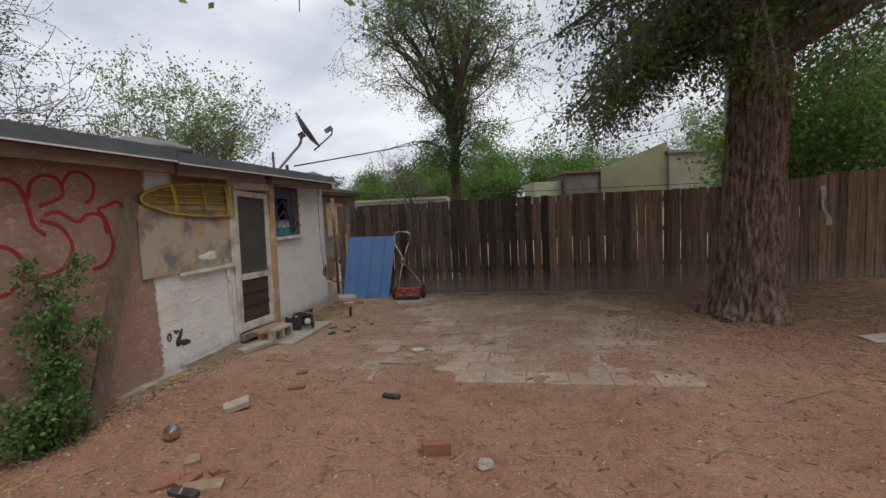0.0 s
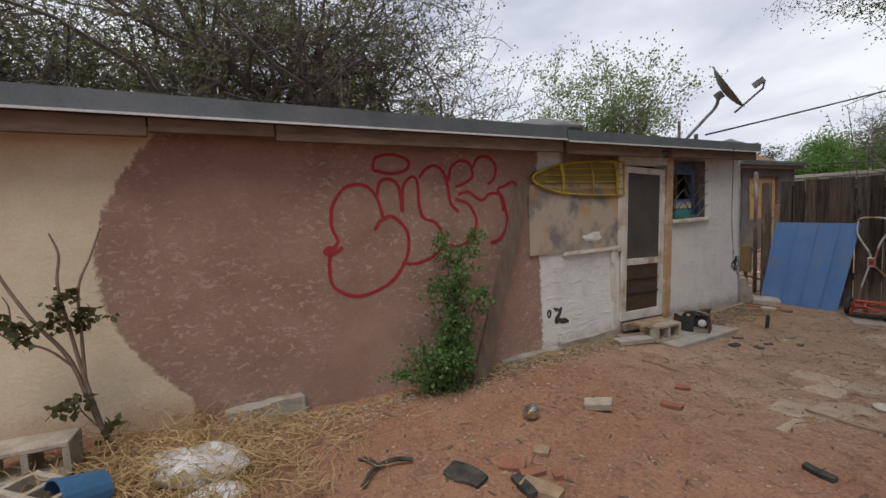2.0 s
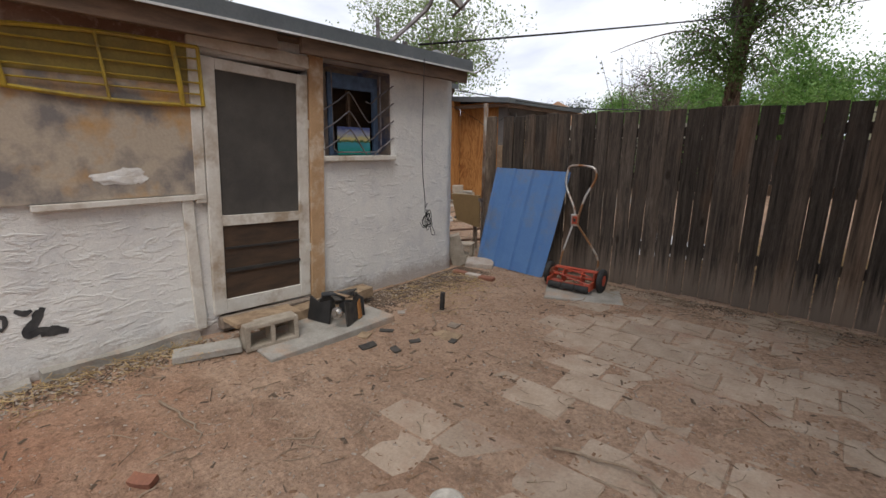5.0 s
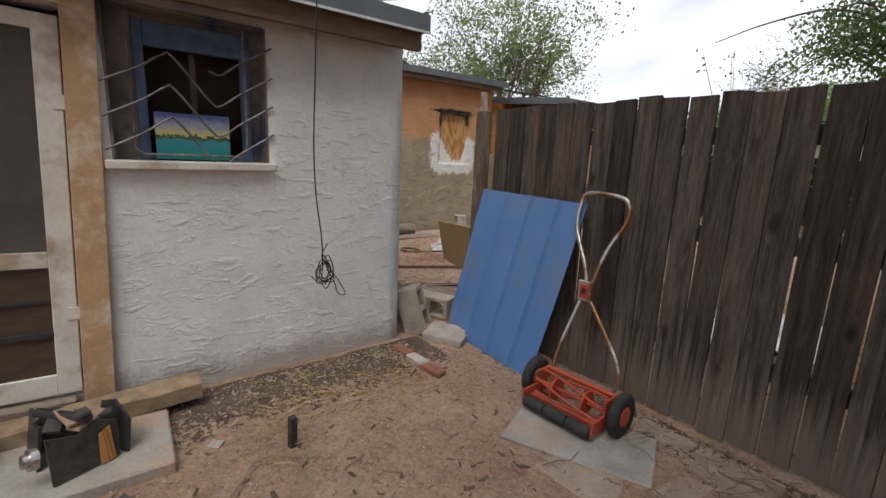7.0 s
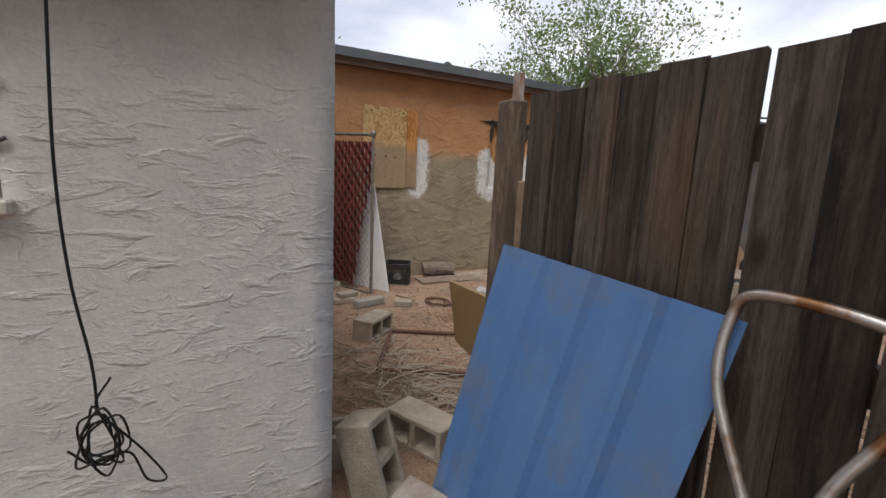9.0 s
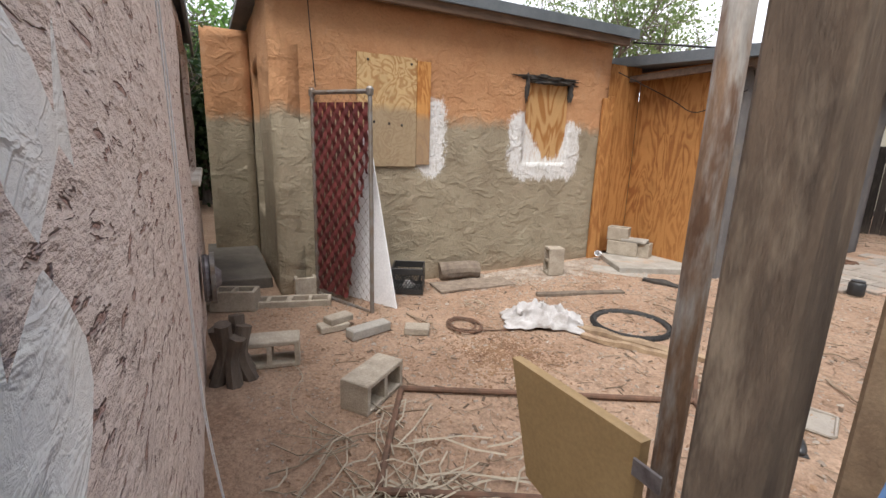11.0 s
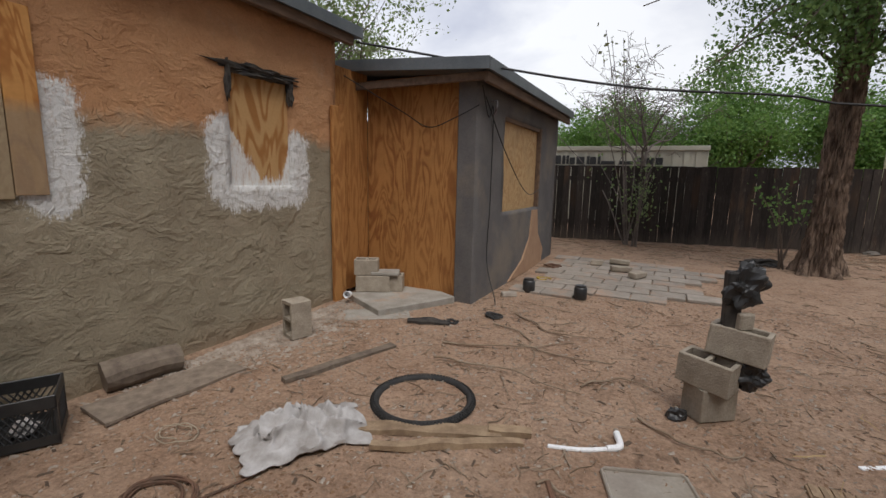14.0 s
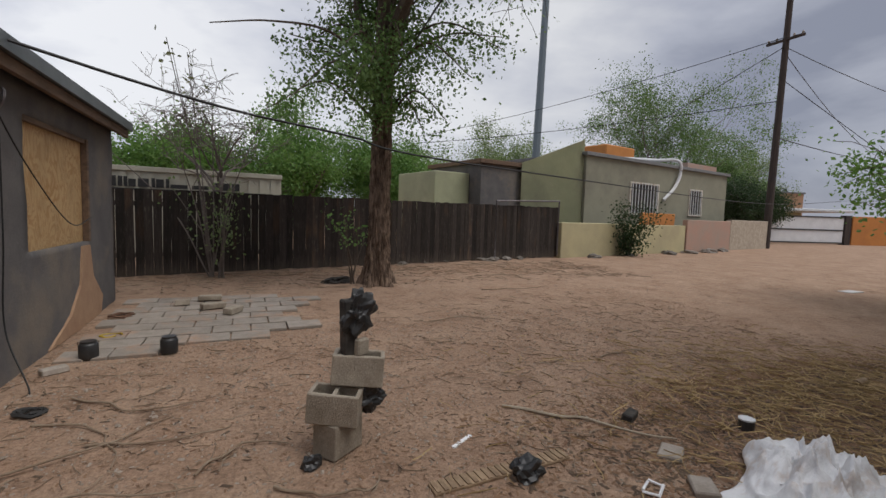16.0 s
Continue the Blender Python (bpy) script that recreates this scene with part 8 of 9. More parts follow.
for i, (x, y, s) in enumerate(((-1.5, 20.3, 0.16), (-1.1, 20.2, 0.2), (-0.4, 20.45, 0.22), (0.2, 20.5, 0.15), (1.4, 20.75, 0.3), (1.9, 20.8, 0.28), (2.4, 20.9, 0.3), (2.9, 21.0, 0.24), (1.7, 20.6, 0.22), (6, 21.1, 0.35), (8, 21.5, 0.3), (10.5, 21.9, 0.4), (12.0, 22.2, 0.4), (13.5, 22.4, 0.5), (15, 22.8, 0.4))):
    solo("rubble_stone", blob(s * 0.75, s * 0.5, s * 0.28, 0.45, i * 3.1), M_RUBBLE_FAR, "grey rubble stone by the fence foot", "stone", at(x, y, 0.02, i * 40), "rubble by the fence")

# ---------------------------------------------------------------- grit, litter, twigs on the ground
def yard(x0, x1, y0, y1):
    return lambda r: (r.uniform(x0, x1), r.uniform(y0, y1))


scatter("grit", "pale grit strewn over the soil", "grit", 14000, yard(-3.55, 5, 0.8, 8.6), 0.0075, M_PEBBLE, 1)
scatter("grit", "pale grit strewn over the soil", "grit", 16000, yard(-7.8, 0, 8.2, 15), 0.0085, M_PEBBLE, 2)
scatter("grit", "pale grit strewn over the soil", "grit", 5000, yard(-6, 12, 14, 22), 0.011, M_PEBBLE, 3)
scatter("soil_clods", "reddish clods of dry soil", "clods", 9000, yard(-3.5, 6, 1.0, 8.7), 0.013, M_SOIL, 4)
scatter("soil_clods", "brown clods of dry soil", "clods", 10000, yard(-7.8, 2, 8.3, 15), 0.013, M_SOIL, 14)
scatter("dry_leaves", "dry brown leaf litter on the soil", "leaf litter", 7000, yard(-3.5, 6, 1.0, 8.7), 0.014, M_LITTER, 5, True)
scatter("dry_leaves", "dry brown leaf litter on the soil", "leaf litter", 9000, yard(-7.8, 2, 8.3, 17), 0.014, M_LITTER, 6, True)
scatter("dry_leaves", "drift of brown leaf litter by the sheet", "leaf litter", 26000, lambda r: (r.normal(-0.3, 1.2), min(r.normal(11.0, 0.75), 12.0 + 0.12 * r.normal())), 0.021, M_LITTER, 7, True)
scatter("dry_leaves", "drift of brown leaf litter at the fence", "leaf litter", 7000, lambda r: (r.uniform(-8, 4.5), 20.1 + r.normal(0, 0.5) - 0.9), 0.022, M_LITTER, 8, True)
scatter("dry_leaves", "dark leaf litter near the big tree", "leaf litter", 15000, lambda r: (r.normal(4.0, 1.4), min(r.normal(6.9, 1.0), 8.6)), 0.02, M_LITTER, 9, True)
scatter("dark_dirt", "dark crumbly dirt round the foot of the big tree", "dirt", 7000, lambda r: (r.normal(3.7, 1.2), min(r.normal(6.7, 0.9), 8.6)), 0.018, M_CHIP, 47, True)
scatter("bark_chips", "dark bark and rotten leaves in the litter drift", "wood chips", 12000, lambda r: (r.normal(-0.3, 1.2), min(r.normal(10.95, 0.6), 11.75 + 0.15 * r.normal())), 0.024, M_CHIP, 48, True)
scatter("wood_chips", "pale chips and gravel at the wall foot", "gravel", 4500, lambda r: (-7.75 + abs(r.normal(0, 0.24)), r.normal(11.7, 0.55)), 0.015, M_PEBBLE, 10)
scatter("rubble_bits", "dirt and plaster crumbs along the wall", "rubble", 2500, lambda r: (-3.6 + abs(r.normal(0, 0.16)), r.uniform(0.8, 8.0)), 0.012, M_PEBBLE, 11)
scatter("nut_shells", "dark seed litter in a patch", "litter", 1800, lambda r: (r.normal(-5.85, 0.22), r.normal(9.95, 0.2)), 0.010, M_LITTER, 12)
strands("twigs", "fine dry twigs scattered on the soil", "twigs", 1300, yard(-3.4, 5, 1.2, 8.6), 0.14, 0.0026, M_STICK, 3, 0.006)
strands("twigs", "fine dry twigs scattered on the soil", "twigs", 1900, yard(-7.4, 1.5, 8.9, 16), 0.17, 0.003, M_STICK, 4, 0.006)
strands("twigs", "dense dry stalks by the white sheet", "twigs", 2600, lambda r: (r.gauss(-0.2, 1.1), r.gauss(11.3, 0.8)), 0.22, 0.003, M_STRAW, 5, 0.03)
strands("twigs", "dry stalks and roots in the gap", "twigs", 260, lambda r: (r.gauss(-4.6, 0.35), r.gauss(8.75, 0.2)), 0.4, 0.004, M_CABLE_TAN, 6, 0.03)
strands("twigs", "straw along the wall foot", "twigs", 700, lambda r: (-3.55 + abs(r.gauss(0, 0.12)), r.uniform(1.0, 5.0)), 0.11, 0.002, M_STRAW, 7, 0.04)
strands("twigs", "twigs along the plank fence foot", "twigs", 500, lambda r: (r.uniform(-2, 6), 8.6 - abs(r.gauss(0, 0.2))), 0.2, 0.003, M_STICK, 8, 0.03)
strands("twigs", "roots and twigs near the big tree", "twigs", 700, lambda r: (r.gauss(4.3, 1.4), r.gauss(7.6, 0.7)), 0.25, 0.004, M_STICK, 9, 0.06)
strands("twigs", "dry stalks along the far fence", "twigs", 900, lambda r: (r.uniform(-8, 4), r.uniform(17.2, 20.3)), 0.3, 0.005, M_STICK, 10, 0.02)

scatter("dark_dirt", "dark crumbly dirt and litter heaped along the white wall", "dirt", 9000, lambda r: (-3.62 + abs(r.normal(0, 0.2)), r.uniform(6.25, 8.15)), 0.016, M_CHIP, 41, True)
scatter("dark_dirt", "dark crumbly dirt along the foot of the brown wall", "dirt", 2500, lambda r: (-3.6 + abs(r.normal(0, 0.12)), r.uniform(2.6, 5.1)), 0.014, M_CHIP, 42, True)
scatter("dark_dirt", "dark crumbly dirt and leaves at the plank fence foot", "dirt", 5000, lambda r: (r.uniform(-2.6, 5.5), 8.68 - abs(r.normal(0, 0.12))), 0.016, M_CHIP, 43, True)
scatter("wood_chips", "pale chips strewn over the yard soil", "gravel", 900, yard(-7.5, -3.5, 8.8, 13.5), 0.016, M_PEBBLE, 44)
scatter("wood_chips", "pale chips strewn over the yard soil", "gravel", 500, yard(-3.4, 3.5, 1.5, 8.0), 0.014, M_PEBBLE, 45)
strands("dry_grass", "thin straw stalks lying in the dirt by the white wall", "dry grass", 260, lambda r: (r.gauss(-3.15, 0.25), r.uniform(6.7, 7.9)), 0.16, 0.0018, M_STRAW, 46, 0.015)
for x, y, l, w_, rz, mt in ((-2.34, 6.41, 0.16, 0.11, 12, M_OLDWOOD), (-2.45, 6.4, 0.12, 0.05, 70, M_OLDWOOD), (-2.81, 6.16, 0.12, 0.035, 30, M_CAMO), (-2.7, 5.87, 0.13, 0.06, 80, M_CAMO), (-2.87, 5.98, 0.1, 0.08, 20, M_OLDWOOD), (-2.47, 6.61, 0.1, 0.07, 5, M_GREY_WOOD), (-3.02, 6.53, 0.07, 0.05, 45, M_STONE),
                            (-2.5, 6.17, 0.09, 0.04, 60, M_CAMO), (-2.5, 5.97, 0.1, 0.05, -20, M_CAMO), (-2.28, 6.37, 0.06, 0.06, 10, M_CAMO), (-2.62, 6.3, 0.08, 0.03, 100, M_OLDWOOD)):
    plank("splintered scrap of wood by the doorstep", at(x, y, 0.0, rz, 5), l, w_, 0.014, mt, "wood_scrap", 0.012)

# ---------------------------------------------------------------- shrub trees by the far fence
shrub("thin many-stemmed shrub with pinkish leaf tufts", -5.35, 18.9, 4.4, 7, M_LEAF_RUST, 31, 0.75, 0.09, 3, M_BARK_GREY, "shrub_tree", 0.72, 0.12, (-0.35, 0), "tree")
shrub("thin many-stemmed shrub with pinkish leaf tufts", -5.2, 18.8, 2.0, 8, M_LEAF_PALE, 32, 0.4, 0.06, 6, M_BARK_GREY, "shrub_tree", 0.3, 0.15, (0, 0), "tree")
shrub("low green suckers at the tree foot", -2.95, 17.6, 1.4, 5, M_LEAF_BRIGHT, 33, 0.2, 0.06, 7, None, "suckers", 0.55, 0.1, (-0.2, 0))
shrub("dark green bush against the yellow wall", 7.9, 21.5, 1.9, 9, M_LEAF_DARK, 34, 0.45, 0.08, 26, None, "bush", 0.1, 0.22)

# ---------------------------------------------------------------- beyond the far fence
fg = thing("yard_gate", "blackened board gate in a thin metal frame", "gate", kind="structure")
part("frame", tube(bmesh.new(), [(1.9, 20.72, 0.2), (1.9, 20.72, 1.9), (4.55, 21.25, 2.0), (4.55, 21.25, 0.25)], 0.03, 8), M_IRON, fg)


def far_wall(label, a, c, z0, z1, t, material, name, kind="structure"):
    a, c = Vector((*a, 0)), Vector((*c, 0))
    d = (c - a)
    m = Matrix.Translation(a) @ pose(0, 0, 0, 0, 0, math.degrees(math.atan2(d.y, d.x)))
    bm = bmesh.new()
    box(bm, 0, d.length, 0, t, z0, z1, 0.02)
    return solo(name, bm, material, label, "wall", m, kind=kind)


far_wall("low pale yellow plaster garden wall", (4.62, 21.15), (8.9, 21.95), 0.0, 1.32, 0.2, M_YELLOW_WALL, "garden_wall")
far_wall("low pale yellow plaster garden wall", (8.95, 21.96), (12.1, 22.5), 0.0, 1.30, 0.2, M_YELLOW_WALL, "garden_wall")
far_wall("low pink plaster garden wall", (12.15, 22.46), (16.0, 23.2), 0.0, 1.55, 0.22, M_PINK_WALL, "garden_wall")
far_wall("low grey block garden wall", (16.05, 23.22), (20.3, 24.1), 0.0, 1.62, 0.22, M_BLOCK, "garden_wall")
far_wall("orange board above the garden wall", (9.6, 22.6), (12.1, 23.05), 1.0, 1.78, 0.05, M_ORANGE_WALL, "orange_board")


def building(label, m, w, d, h, material, roofmat, windows=(), name="building", parapet=0.0):
    b = thing(name, label, "building", m)
    ops = [(x0, x1, z0, z1) for x0, x1, z0, z1 in windows]
    part("wall", wall_mesh((0, 0, 0), (1, 0, 0), w, 0, h, 0.3, ops, 0.8, 0.01), material, b)
    part("wall", boxes((0, 0.3, 0.301, d, 0, h), (w - 0.3, w, 0.301, d, 0, h), (0.301, w - 0.301, d - 0.3, d, 0, h)), material, b)
    part("roof", boxes((-0.12, w + 0.12, -0.12, d + 0.1, h, h + 0.14), bevel=0.01), roofmat, b, "flat roof edge")
    for x0, x1, z0, z1 in windows:
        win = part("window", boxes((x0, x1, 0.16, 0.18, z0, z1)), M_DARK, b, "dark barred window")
        part("frame", boxes((x0 - 0.06, x0, -0.04, 0.05, z0 - 0.06, z1 + 0.06), (x1, x1 + 0.06, -0.04, 0.05, z0 - 0.06, z1 + 0.06), (x0, x1, -0.04, 0.05, z1, z1 + 0.06), (x0 - 0.06, x1 + 0.06, -0.06, 0.05, z0 - 0.1, z0 - 0.06)), M_WHITE_WOOD, win)
        n = max(3, round((x1 - x0) / 0.22))
        for i in range(n):
            x = x0 + (i + 0.5) * (x1 - x0) / n
            part("bar", boxes((x - 0.018, x + 0.018, -0.05, -0.02, z0 - 0.05, z1 + 0.05)), M_WHITE_METAL, win)
    return b


ANG = 10.5
gb = building("pale green stucco house with barred windows and a flat roof", pose(7.0, 22.9, 0, 0, 0, ANG), 11.2, 6.5, 3.85, M_GREY_STUCCO_B, M_ROOF_FELT, [(2.9, 4.9, 1.8, 3.0), (7.6, 8.7, 1.85, 2.95)], "stucco_house")
bm = bmesh.new()
f = bm.faces.new([bm.verts.new(p) for p in ((-3.2, 0.12, 0), (0, 0.12, 0), (0, 0.12, 4.45), (-2.6, 0.12, 3.5), (-3.2, 0.12, 3.3))])
bmesh.ops.solidify(bm, geom=[f], thickness=-0.35)
part("gable_wall", bm, M_GREEN_STUCCO, gb, "pale green parapet wall")
part("roof_duct", tube(bmesh.new(), curve_pts([(3.6, 0.9, 4.15), (5.4, 0.5, 4.2), (6.2, -0.1, 4.2), (6.4, -0.15, 3.7), (6.0, -0.15, 3.0), (5.2, -0.12, 2.4)], 6), 0.07, 8), M_WHITE_METAL, gb, "white flexible duct")
part("parapet", boxes((8.2, 11.1, 0.5, 0.8, 3.995, 4.35)), M_PINK_WALL, gb)
part("roof_box", boxes((5.2, 7.6, 3.0, 5.0, 3.995, 5.2), bevel=0.05), M_ORANGE_WALL, gb, "orange rooftop block")
sh = building("low grey shed with a rusty sheet roof", pose(2.2, 22.3, 0, 0, 0, ANG), 3.05, 3.0, 3.15, M_STUCCO_GREY, M_EAVE_WOOD, [], "shed")
part("side_lean_to", boxes((-1.4, -0.01, 0.6, 3.0, 0, 2.85), bevel=0.02), M_GREEN_STUCCO, sh, "pale green side part")

co = thing("storage_container", "cream steel storage container with faded dark lettering", "container", pose(-12.0, 22.9, 0, 0, 0, 4))
part("body", boxes((0, 8.2, 0, 2.4, 0.12, 2.42), bevel=0.02), M_CONTAINER, co)
for i in range(27):
    part("corrugation", boxes((0.1 + i * 0.3, 0.22 + i * 0.3, -0.03, -0.002, 0.2, 2.3)), M_CONTAINER, co)
part("top_rail", boxes((-0.02, 8.22, -0.06, 0.04, 2.32, 2.45), bevel=0.01), M_CONTAINER, co)
x = 3.6
for i, (wd, h) in enumerate(((0.28, 0.26), (0.18, 0.22), (0.2, 0.26), (0.12, 0.26), (0.1, 0.26), (0.2, 0.2), (0.3, 0.22), (0.1, 0.24), (0.22, 0.22), (0.1, 0.24), (0.5, 0.1), (0.5, 0.1), (0.24, 0.2), (0.24, 0.2), (0.24, 0.2))):
    part("lettering_bar", boxes((x, x + wd * 0.8, -0.045, -0.032, 1.92, 1.92 + h)), M_BLACK_PLASTIC, co)
    x += wd
part("stripe", boxes((3.6, 7.6, -0.045, -0.032, 1.84, 1.88)), M_BLACK_PLASTIC, co)


def pole(label, x, y, h, r, material, name, arm=True):
    p = thing(name, label, "pole", at(x, y, 0))
    part("shaft", lathe(bmesh.new(), [(0, -0.2), (r, -0.2), (r * 0.7, h), (0, h)], 12, pose(0, 0, 0, 0, 1.2, 0)), material, p)
    if arm:
        part("crossarm", boxes((-0.06, 0.06, -0.9, 0.9, h * 0.82, h * 0.82 + 0.12), m=pose(0.15, 0, 0)), material, p)
        for yy in (-0.8, -0.4, 0.4, 0.8):
            part("insulator", lathe(bmesh.new(), [(0, 0), (0.05, 0), (0.06, 0.08), (0.03, 0.14), (0, 0.14)], 8, pose(0.15, yy, h * 0.82 + 0.12)), M_GALV, p)
    return p


pole("tall dark wooden utility pole", 20.4, 24.2, 13, 0.19, M_POLE, "utility_pole")
pole("tall blue-grey steel pole", 16.5, 40, 24, 0.34, M_STEEL_POLE, "steel_pole", False)
pole("distant wooden utility pole", 34, 60, 9.5, 0.14, M_POLE, "utility_pole", True)


def wire(a, c, sag, r=0.012, label="black overhead wire strung across the sky"):
    a, c = Vector(a), Vector(c)
    pts = [a.lerp(c, i / 14) - Vector((0, 0, sag * 4 * (i / 14) * (1 - i / 14))) for i in range(15)]
    return solo("overhead_wire", tube(bmesh.new(), pts, r, 5), M_CABLE, label, "wire", group="overhead wires")


solo("overhead_wire", tube(bmesh.new(), curve_pts([(-7.7, 12.99, 2.85), (-5.36, 13.8, 2.42), (-3.8, 14.4, 2.31), (-0.36, 15.7, 2.2), (20, 23.3, 2.5), (45, 30, 4.0)], 6), 0.013, 5), M_CABLE, "black wire slung low across the yard", "wire", group="overhead wires")
wire((-4.2, 8.0, 2.65), (4.0, 42, 10.5), 0.3, 0.014)
wire((20.4, 24.2, 10.6), (60, 27, 11.5), 0.8, 0.02)
wire((20.4, 24.2, 10.4), (60, 36, 9.0), 0.8, 0.02)
wire((20.4, 24.2, 10.5), (34, 60, 8.0), 0.6, 0.02)
wire((20.4, 24.2, 9.0), (45, 22, 0.3), 0.1, 0.02)
wire((20.4, 24.2, 6.0), (60, 30, 7.6), 0.6, 0.025)
wire((20.4, 24.2, 11.0), (7, 60, 9.0), 0.8, 0.02)
wire((20.3, 24.2, 7.8), (-2.0, 60, 8.0), 0.8, 0.02)

gt = thing("sliding_gate", "white sheet-metal sliding gate across a driveway", "gate", pose(27.5, 28.4, 0.15, 0, 0, -14))
part("sheet", boxes((0, 6.2, 0, 0.06, 0.12, 1.95), bevel=0.01), M_WHITE_METAL, gt)
for z in (0.12, 1.0, 1.9):
    part("rail", boxes((-0.02, 6.22, -0.05, -0.005, z, z + 0.09)), M_BLACK_PLASTIC, gt)
part("post", boxes((6.25, 6.75, -0.1, 0.3, 0, 2.1)), M_POLE, gt)
far_wall("orange plastered boundary wall", (34.0, 26.6), (44, 22.6), 0, 2.2, 0.3, M_ORANGE_WALL, "boundary_wall")
building("tan flat-roofed house beyond the gate", pose(33, 41, 0, 0, 0, -20), 14, 7, 4.6, M_STUCCO_TAN, M_ROOF_FELT, [(2, 3.6, 2.6, 3.6), (8, 9.5, 2.6, 3.6)], "tan_house")
sr = thing("carport", "low white-roofed carport behind the gate", "carport", pose(28, 32.5, 0, 0, 0, -14))
part("roof", boxes((-0.5, 11, -1.5, 4, 2.55, 2.75), bevel=0.03), M_WHITE_METAL, sr)
part("wall", boxes((-0.2, 10.5, 2.5, 2.8, 0, 2.54)), M_YELLOW_WALL, sr)
gh = thing("gabled_house", "distant orange house with a pitched roof", "house", pose(-23.5, 42, 0, 0, 0, 20))
part("wall", boxes((0, 7, 0, 8, 0, 3.6)), M_ORANGE_WALL, gh)
bm = bmesh.new()
vs = [bm.verts.new(p) for p in ((-0.4, -0.4, 3.6), (7.4, -0.4, 3.6), (3.5, -0.4, 5.6), (-0.4, 8.4, 3.6), (7.4, 8.4, 3.6), (3.5, 8.4, 5.6))]
for f in ((0, 1, 2), (5, 4, 3), (0, 2, 5, 3), (2, 1, 4, 5), (1, 0, 3, 4)):
    bm.faces.new([vs[i] for i in f])
part("roof", bm, M_STUCCO_TAN, gh, "tan pitched roof")

bm = bmesh.new()
prev = None
for i in range(9):
    f = i / 8
    cx = 5.13 + 0.1 * smooth01((f - 0.4) * 2) + 0.012 * math.sin(f * 9)
    w = 0.028 + 0.012 * math.sin(f * 7 + 1)
    cur = [bm.verts.new((cx - w, 8.735 - 0.012 * math.sin(f * 5), 1.76 - 0.68 * f)), bm.verts.new((cx + w, 8.722, 1.76 - 0.68 * f + 0.01))]
    if prev:
        bm.faces.new((prev[0], prev[1], cur[1], cur[0]))
    prev = cur
shell(bm, 0.003)
solo("cloth_strip", bm, M_CLOTH, "torn pale cloth strip caught on the fence", "cloth strip")
scatter("bark_chips", "dark bark chips and twig ends on the soil", "wood chips", 1500, yard(-3.3, 5.5, 1.0, 8.4), 0.02, M_CHIP, 31, True, 1.3)
scatter("bark_chips", "dark bark chips and twig ends on the soil", "wood chips", 1300, yard(-7.4, 1, 8.8, 14.5), 0.02, M_CHIP, 32, True, 1.3)
strands("twig_litter", "thin dark twigs strewn over the soil", "twigs", 150, lambda r: (r.uniform(-2.8, 5.0), r.uniform(0.9, 5.0)), 0.11, 0.0024, M_CHIP, 33, 0.008, 0.3)
strands("twig_litter", "thin dark twigs strewn over the soil", "twigs", 120, lambda r: (r.uniform(-7.0, 0.5), r.uniform(9.0, 14.0)), 0.11, 0.0024, M_CHIP, 34, 0.008, 0.3)

# ---------------------------------------------------------------- pieces: fence boards and pavers
def board_meshes(name, w, h, t, n, material, seed):
    rnd = random.Random(seed)
    out = []
    for i in range(n):
        bm = bmesh.new()
        a = rnd.uniform(-0.004, 0.004)
        prev = None
        for k in range(4):
            z = h * k / 3
            dx, dy = rnd.uniform(-0.003, 0.003), rnd.uniform(-0.004, 0.004)
            ww = w * rnd.uniform(0.985, 1.0)
            ring = [bm.verts.new((dx + a * k + sx * ww / 2, dy + sy * t / 2, z + (rnd.uniform(-0.006, 0.006) if k == 3 else 0))) for sx, sy in ((-1, -1), (1, -1), (1, 1), (-1, 1))]
            if prev:
                for q in range(4):
                    bm.faces.new((prev[q], prev[(q + 1) % 4], ring[(q + 1) % 4], ring[q]))
            else:
                bm.faces.new(ring[::-1])
            prev = ring
        bm.faces.new(prev)
        out.append(link_mesh(name, bm, material))
    return out


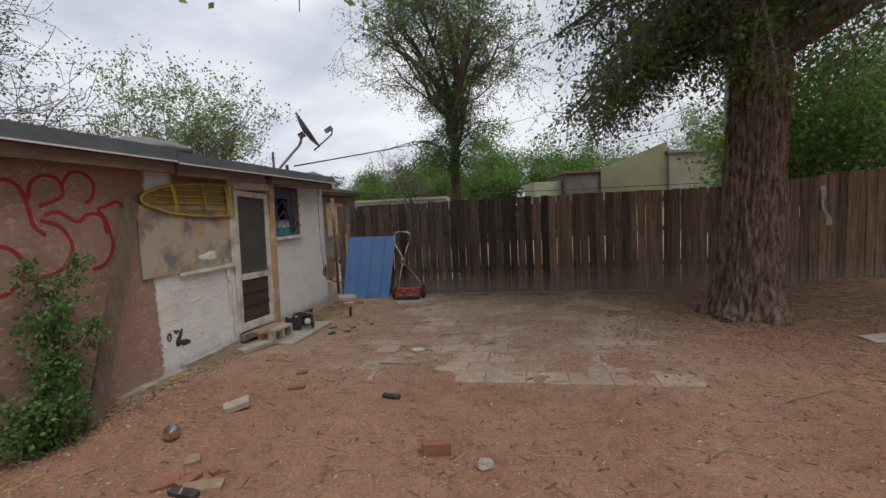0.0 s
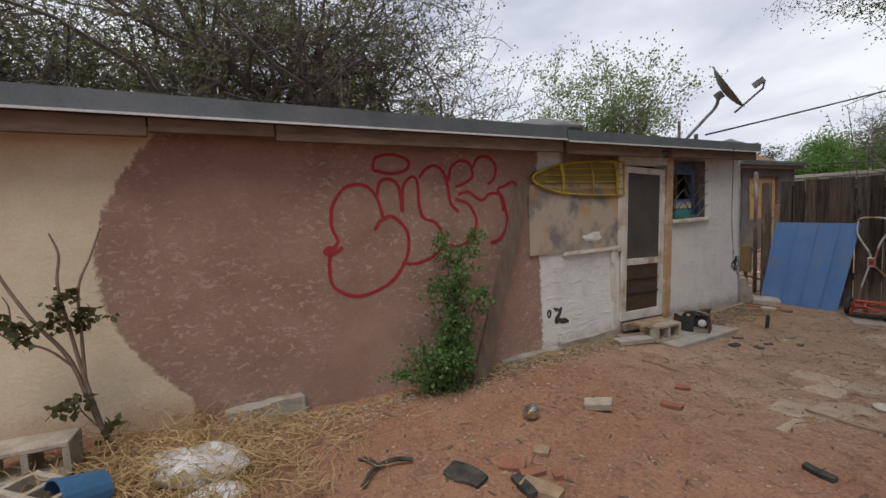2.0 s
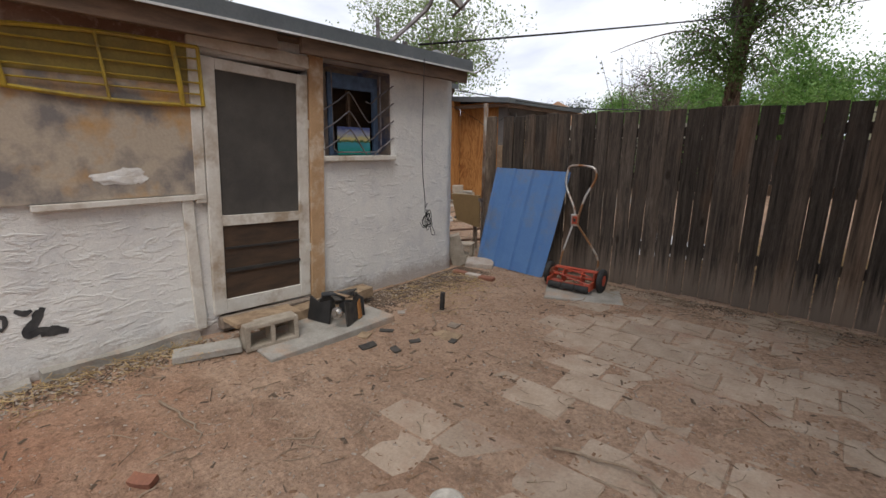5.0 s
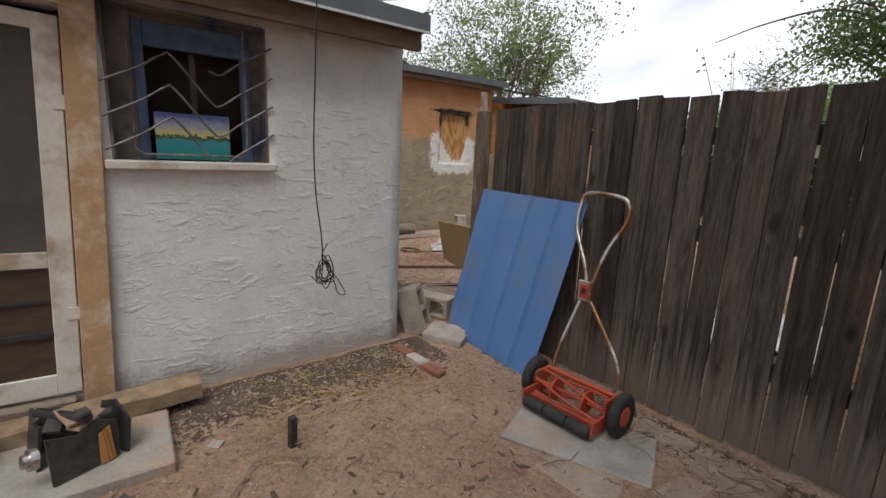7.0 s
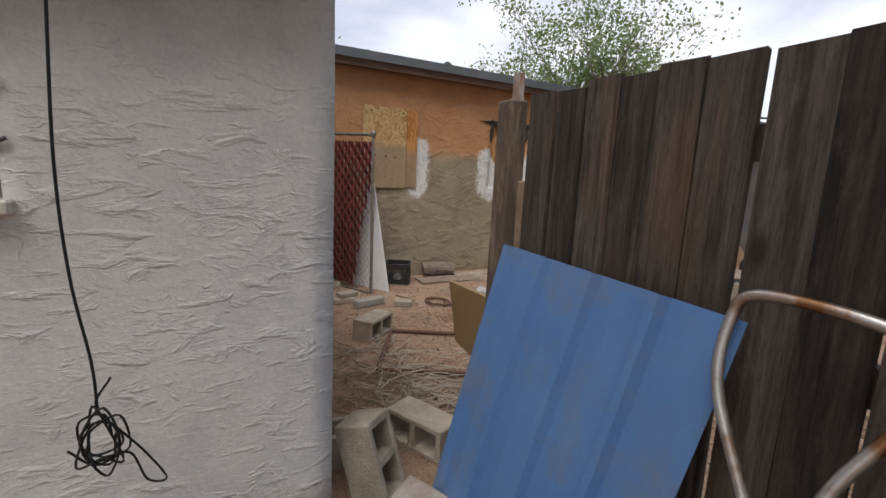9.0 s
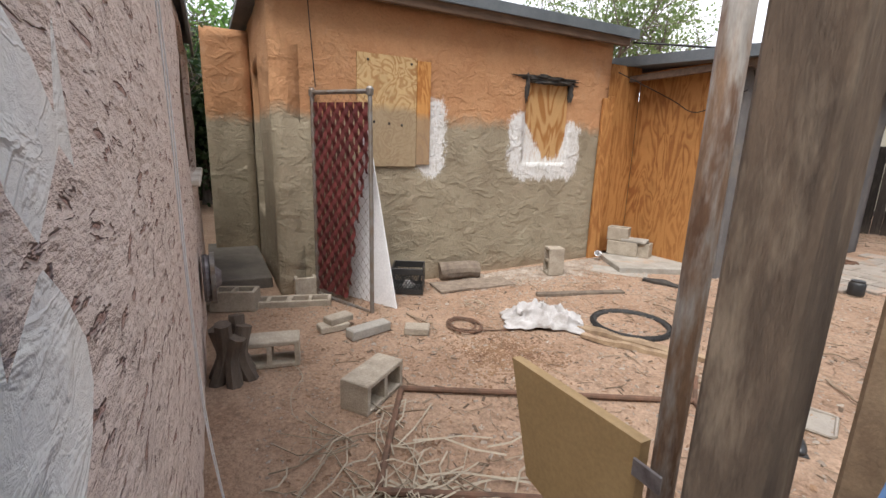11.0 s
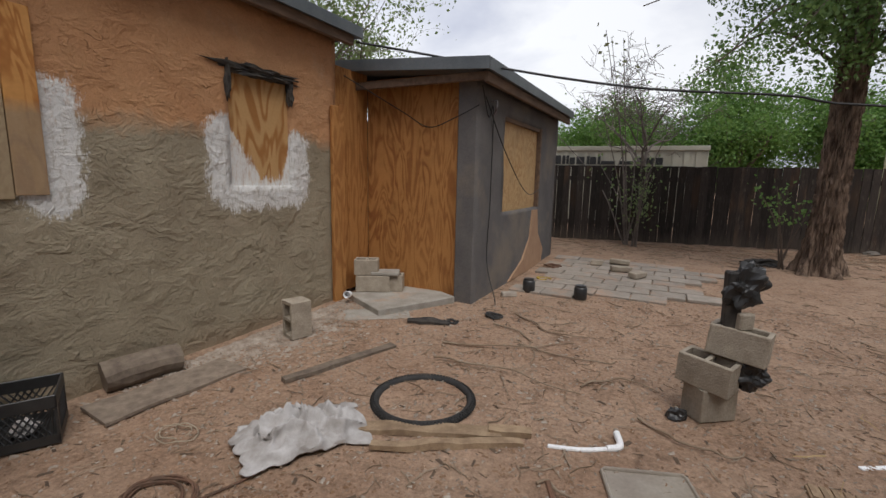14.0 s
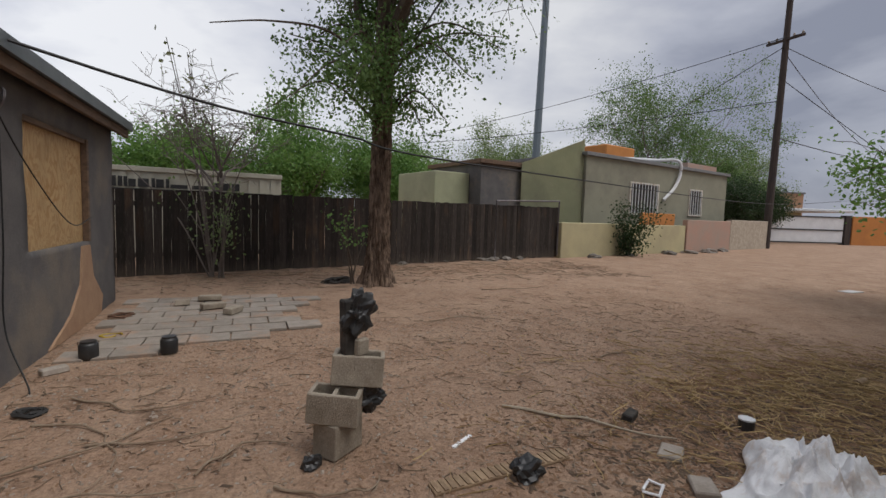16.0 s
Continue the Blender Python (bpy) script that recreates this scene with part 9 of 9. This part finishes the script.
def fence(label, a, c, h, w, material, seed, rails, rail_side, lift=0.02, gap=0.008, top_wave=0.02, posts=2.4):
    f = thing("fence", label, "fence", kind="structure")
    rnd = random.Random(seed)
    a, c = Vector((*a, 0)), Vector((*c, 0))
    d = (c - a).normalized()
    n = Vector((-d.y, d.x, 0)) * rail_side
    turn = math.atan2(d.y, d.x)
    kinds = board_meshes("fence_board", w, h, 0.02, 10, material, seed)
    s, length = w / 2, (c - a).length
    while s < length:
        p = a + d * s
        ob = new("fence_board", kinds[rnd.randrange(10)])
        g = ground_z(p.x, p.y)
        ob.matrix_world = Matrix.Translation((p.x, p.y, g + lift + rnd.uniform(-0.012, 0.012))) @ Euler((0, rnd.gauss(0, 0.003), turn + rnd.gauss(0, 0.015))).to_matrix().to_4x4()
        ob.parent = f
        s += w + max(0.001, rnd.gauss(gap, gap * 0.45))
    for z in rails:
        p0, p1 = a + n * 0.035, c + n * 0.035
        bm = bmesh.new()
        m = Matrix.Translation(p0 + Vector((0, 0, ground_z(p0.x, p0.y) + z))) @ Euler((0, -math.atan2(ground_z(p1.x, p1.y) - ground_z(p0.x, p0.y), length), turn)).to_matrix().to_4x4()
        box(bm, 0, length, -0.02, 0.02, -0.045, 0.045, m=m)
        part("rail", bm, material, f)
    k = 0.1
    while k < length:
        p = a + d * k + n * 0.105
        part("post", boxes((p.x - 0.045, p.x + 0.045, p.y - 0.045, p.y + 0.045, -0.1, h - 0.05)), material, f)
        k += posts
    return f


fence("dark weathered plank fence with daylight between the boards", (-3.45, 8.76), (13.0, 8.76), 1.83, 0.139, M_FENCE, 5, (0.45, 1.1, 1.62), 1)
fence("blackened plank fence along the far side of the yard", (-9.0, 18.62), (4.55, 21.33), 1.6, 0.139, M_FENCE_FAR, 6, (0.4, 1.35), 1, gap=0.004)


def pavers(label, x0, x1, y0, y1, sx, sy, material, seed, lift, keep):
    f = thing("paved_patio", label, "patio", kind="structure")
    rnd = random.Random(seed)
    kinds = []
    for i in range(6):
        bm = bmesh.new()
        box(bm, -sx / 2 + 0.006, sx / 2 - 0.006, -sy / 2 + 0.006, sy / 2 - 0.006, -0.04, 0.0, 0.006, rough=0.004)
        kinds.append(link_mesh("paver", bm, material))
    row = 0
    y = y0 + sy / 2
    while y < y1:
        x = x0 + sx / 2 + (row % 2) * sx * 0.5
        while x < x1:
            if keep(x, y, rnd):
                ob = new("paver", kinds[rnd.randrange(6)])
                ob.matrix_world = Matrix.Translation((x, y, ground_z(x, y) + lift + rnd.uniform(-0.003, 0.003))) @ Euler((rnd.gauss(0, 0.004), rnd.gauss(0, 0.004), rnd.gauss(0, 0.012))).to_matrix().to_4x4()
                ob.parent = f
            x += sx
        y += sy
        row += 1
    return f


pavers("worn dusty concrete pavers half sunk in soil", -2.0, 1.5, 4.15, 8.6, 0.4, 0.3, M_PAVER, 3, 0.001, lambda x, y, r: r.random() > 0.16 and (x > -1.6 or y > 4.6))
pavers("pale concrete pavers laid loosely on soil", -6.3, -3.85, 14.2, 17.0, 0.4, 0.3, M_PAVER_PALE, 4, 0.018, lambda x, y, r: y > 14.15 + (x + 6.3) * 0.26 and (x < -4.2 or r.random() > 0.3))
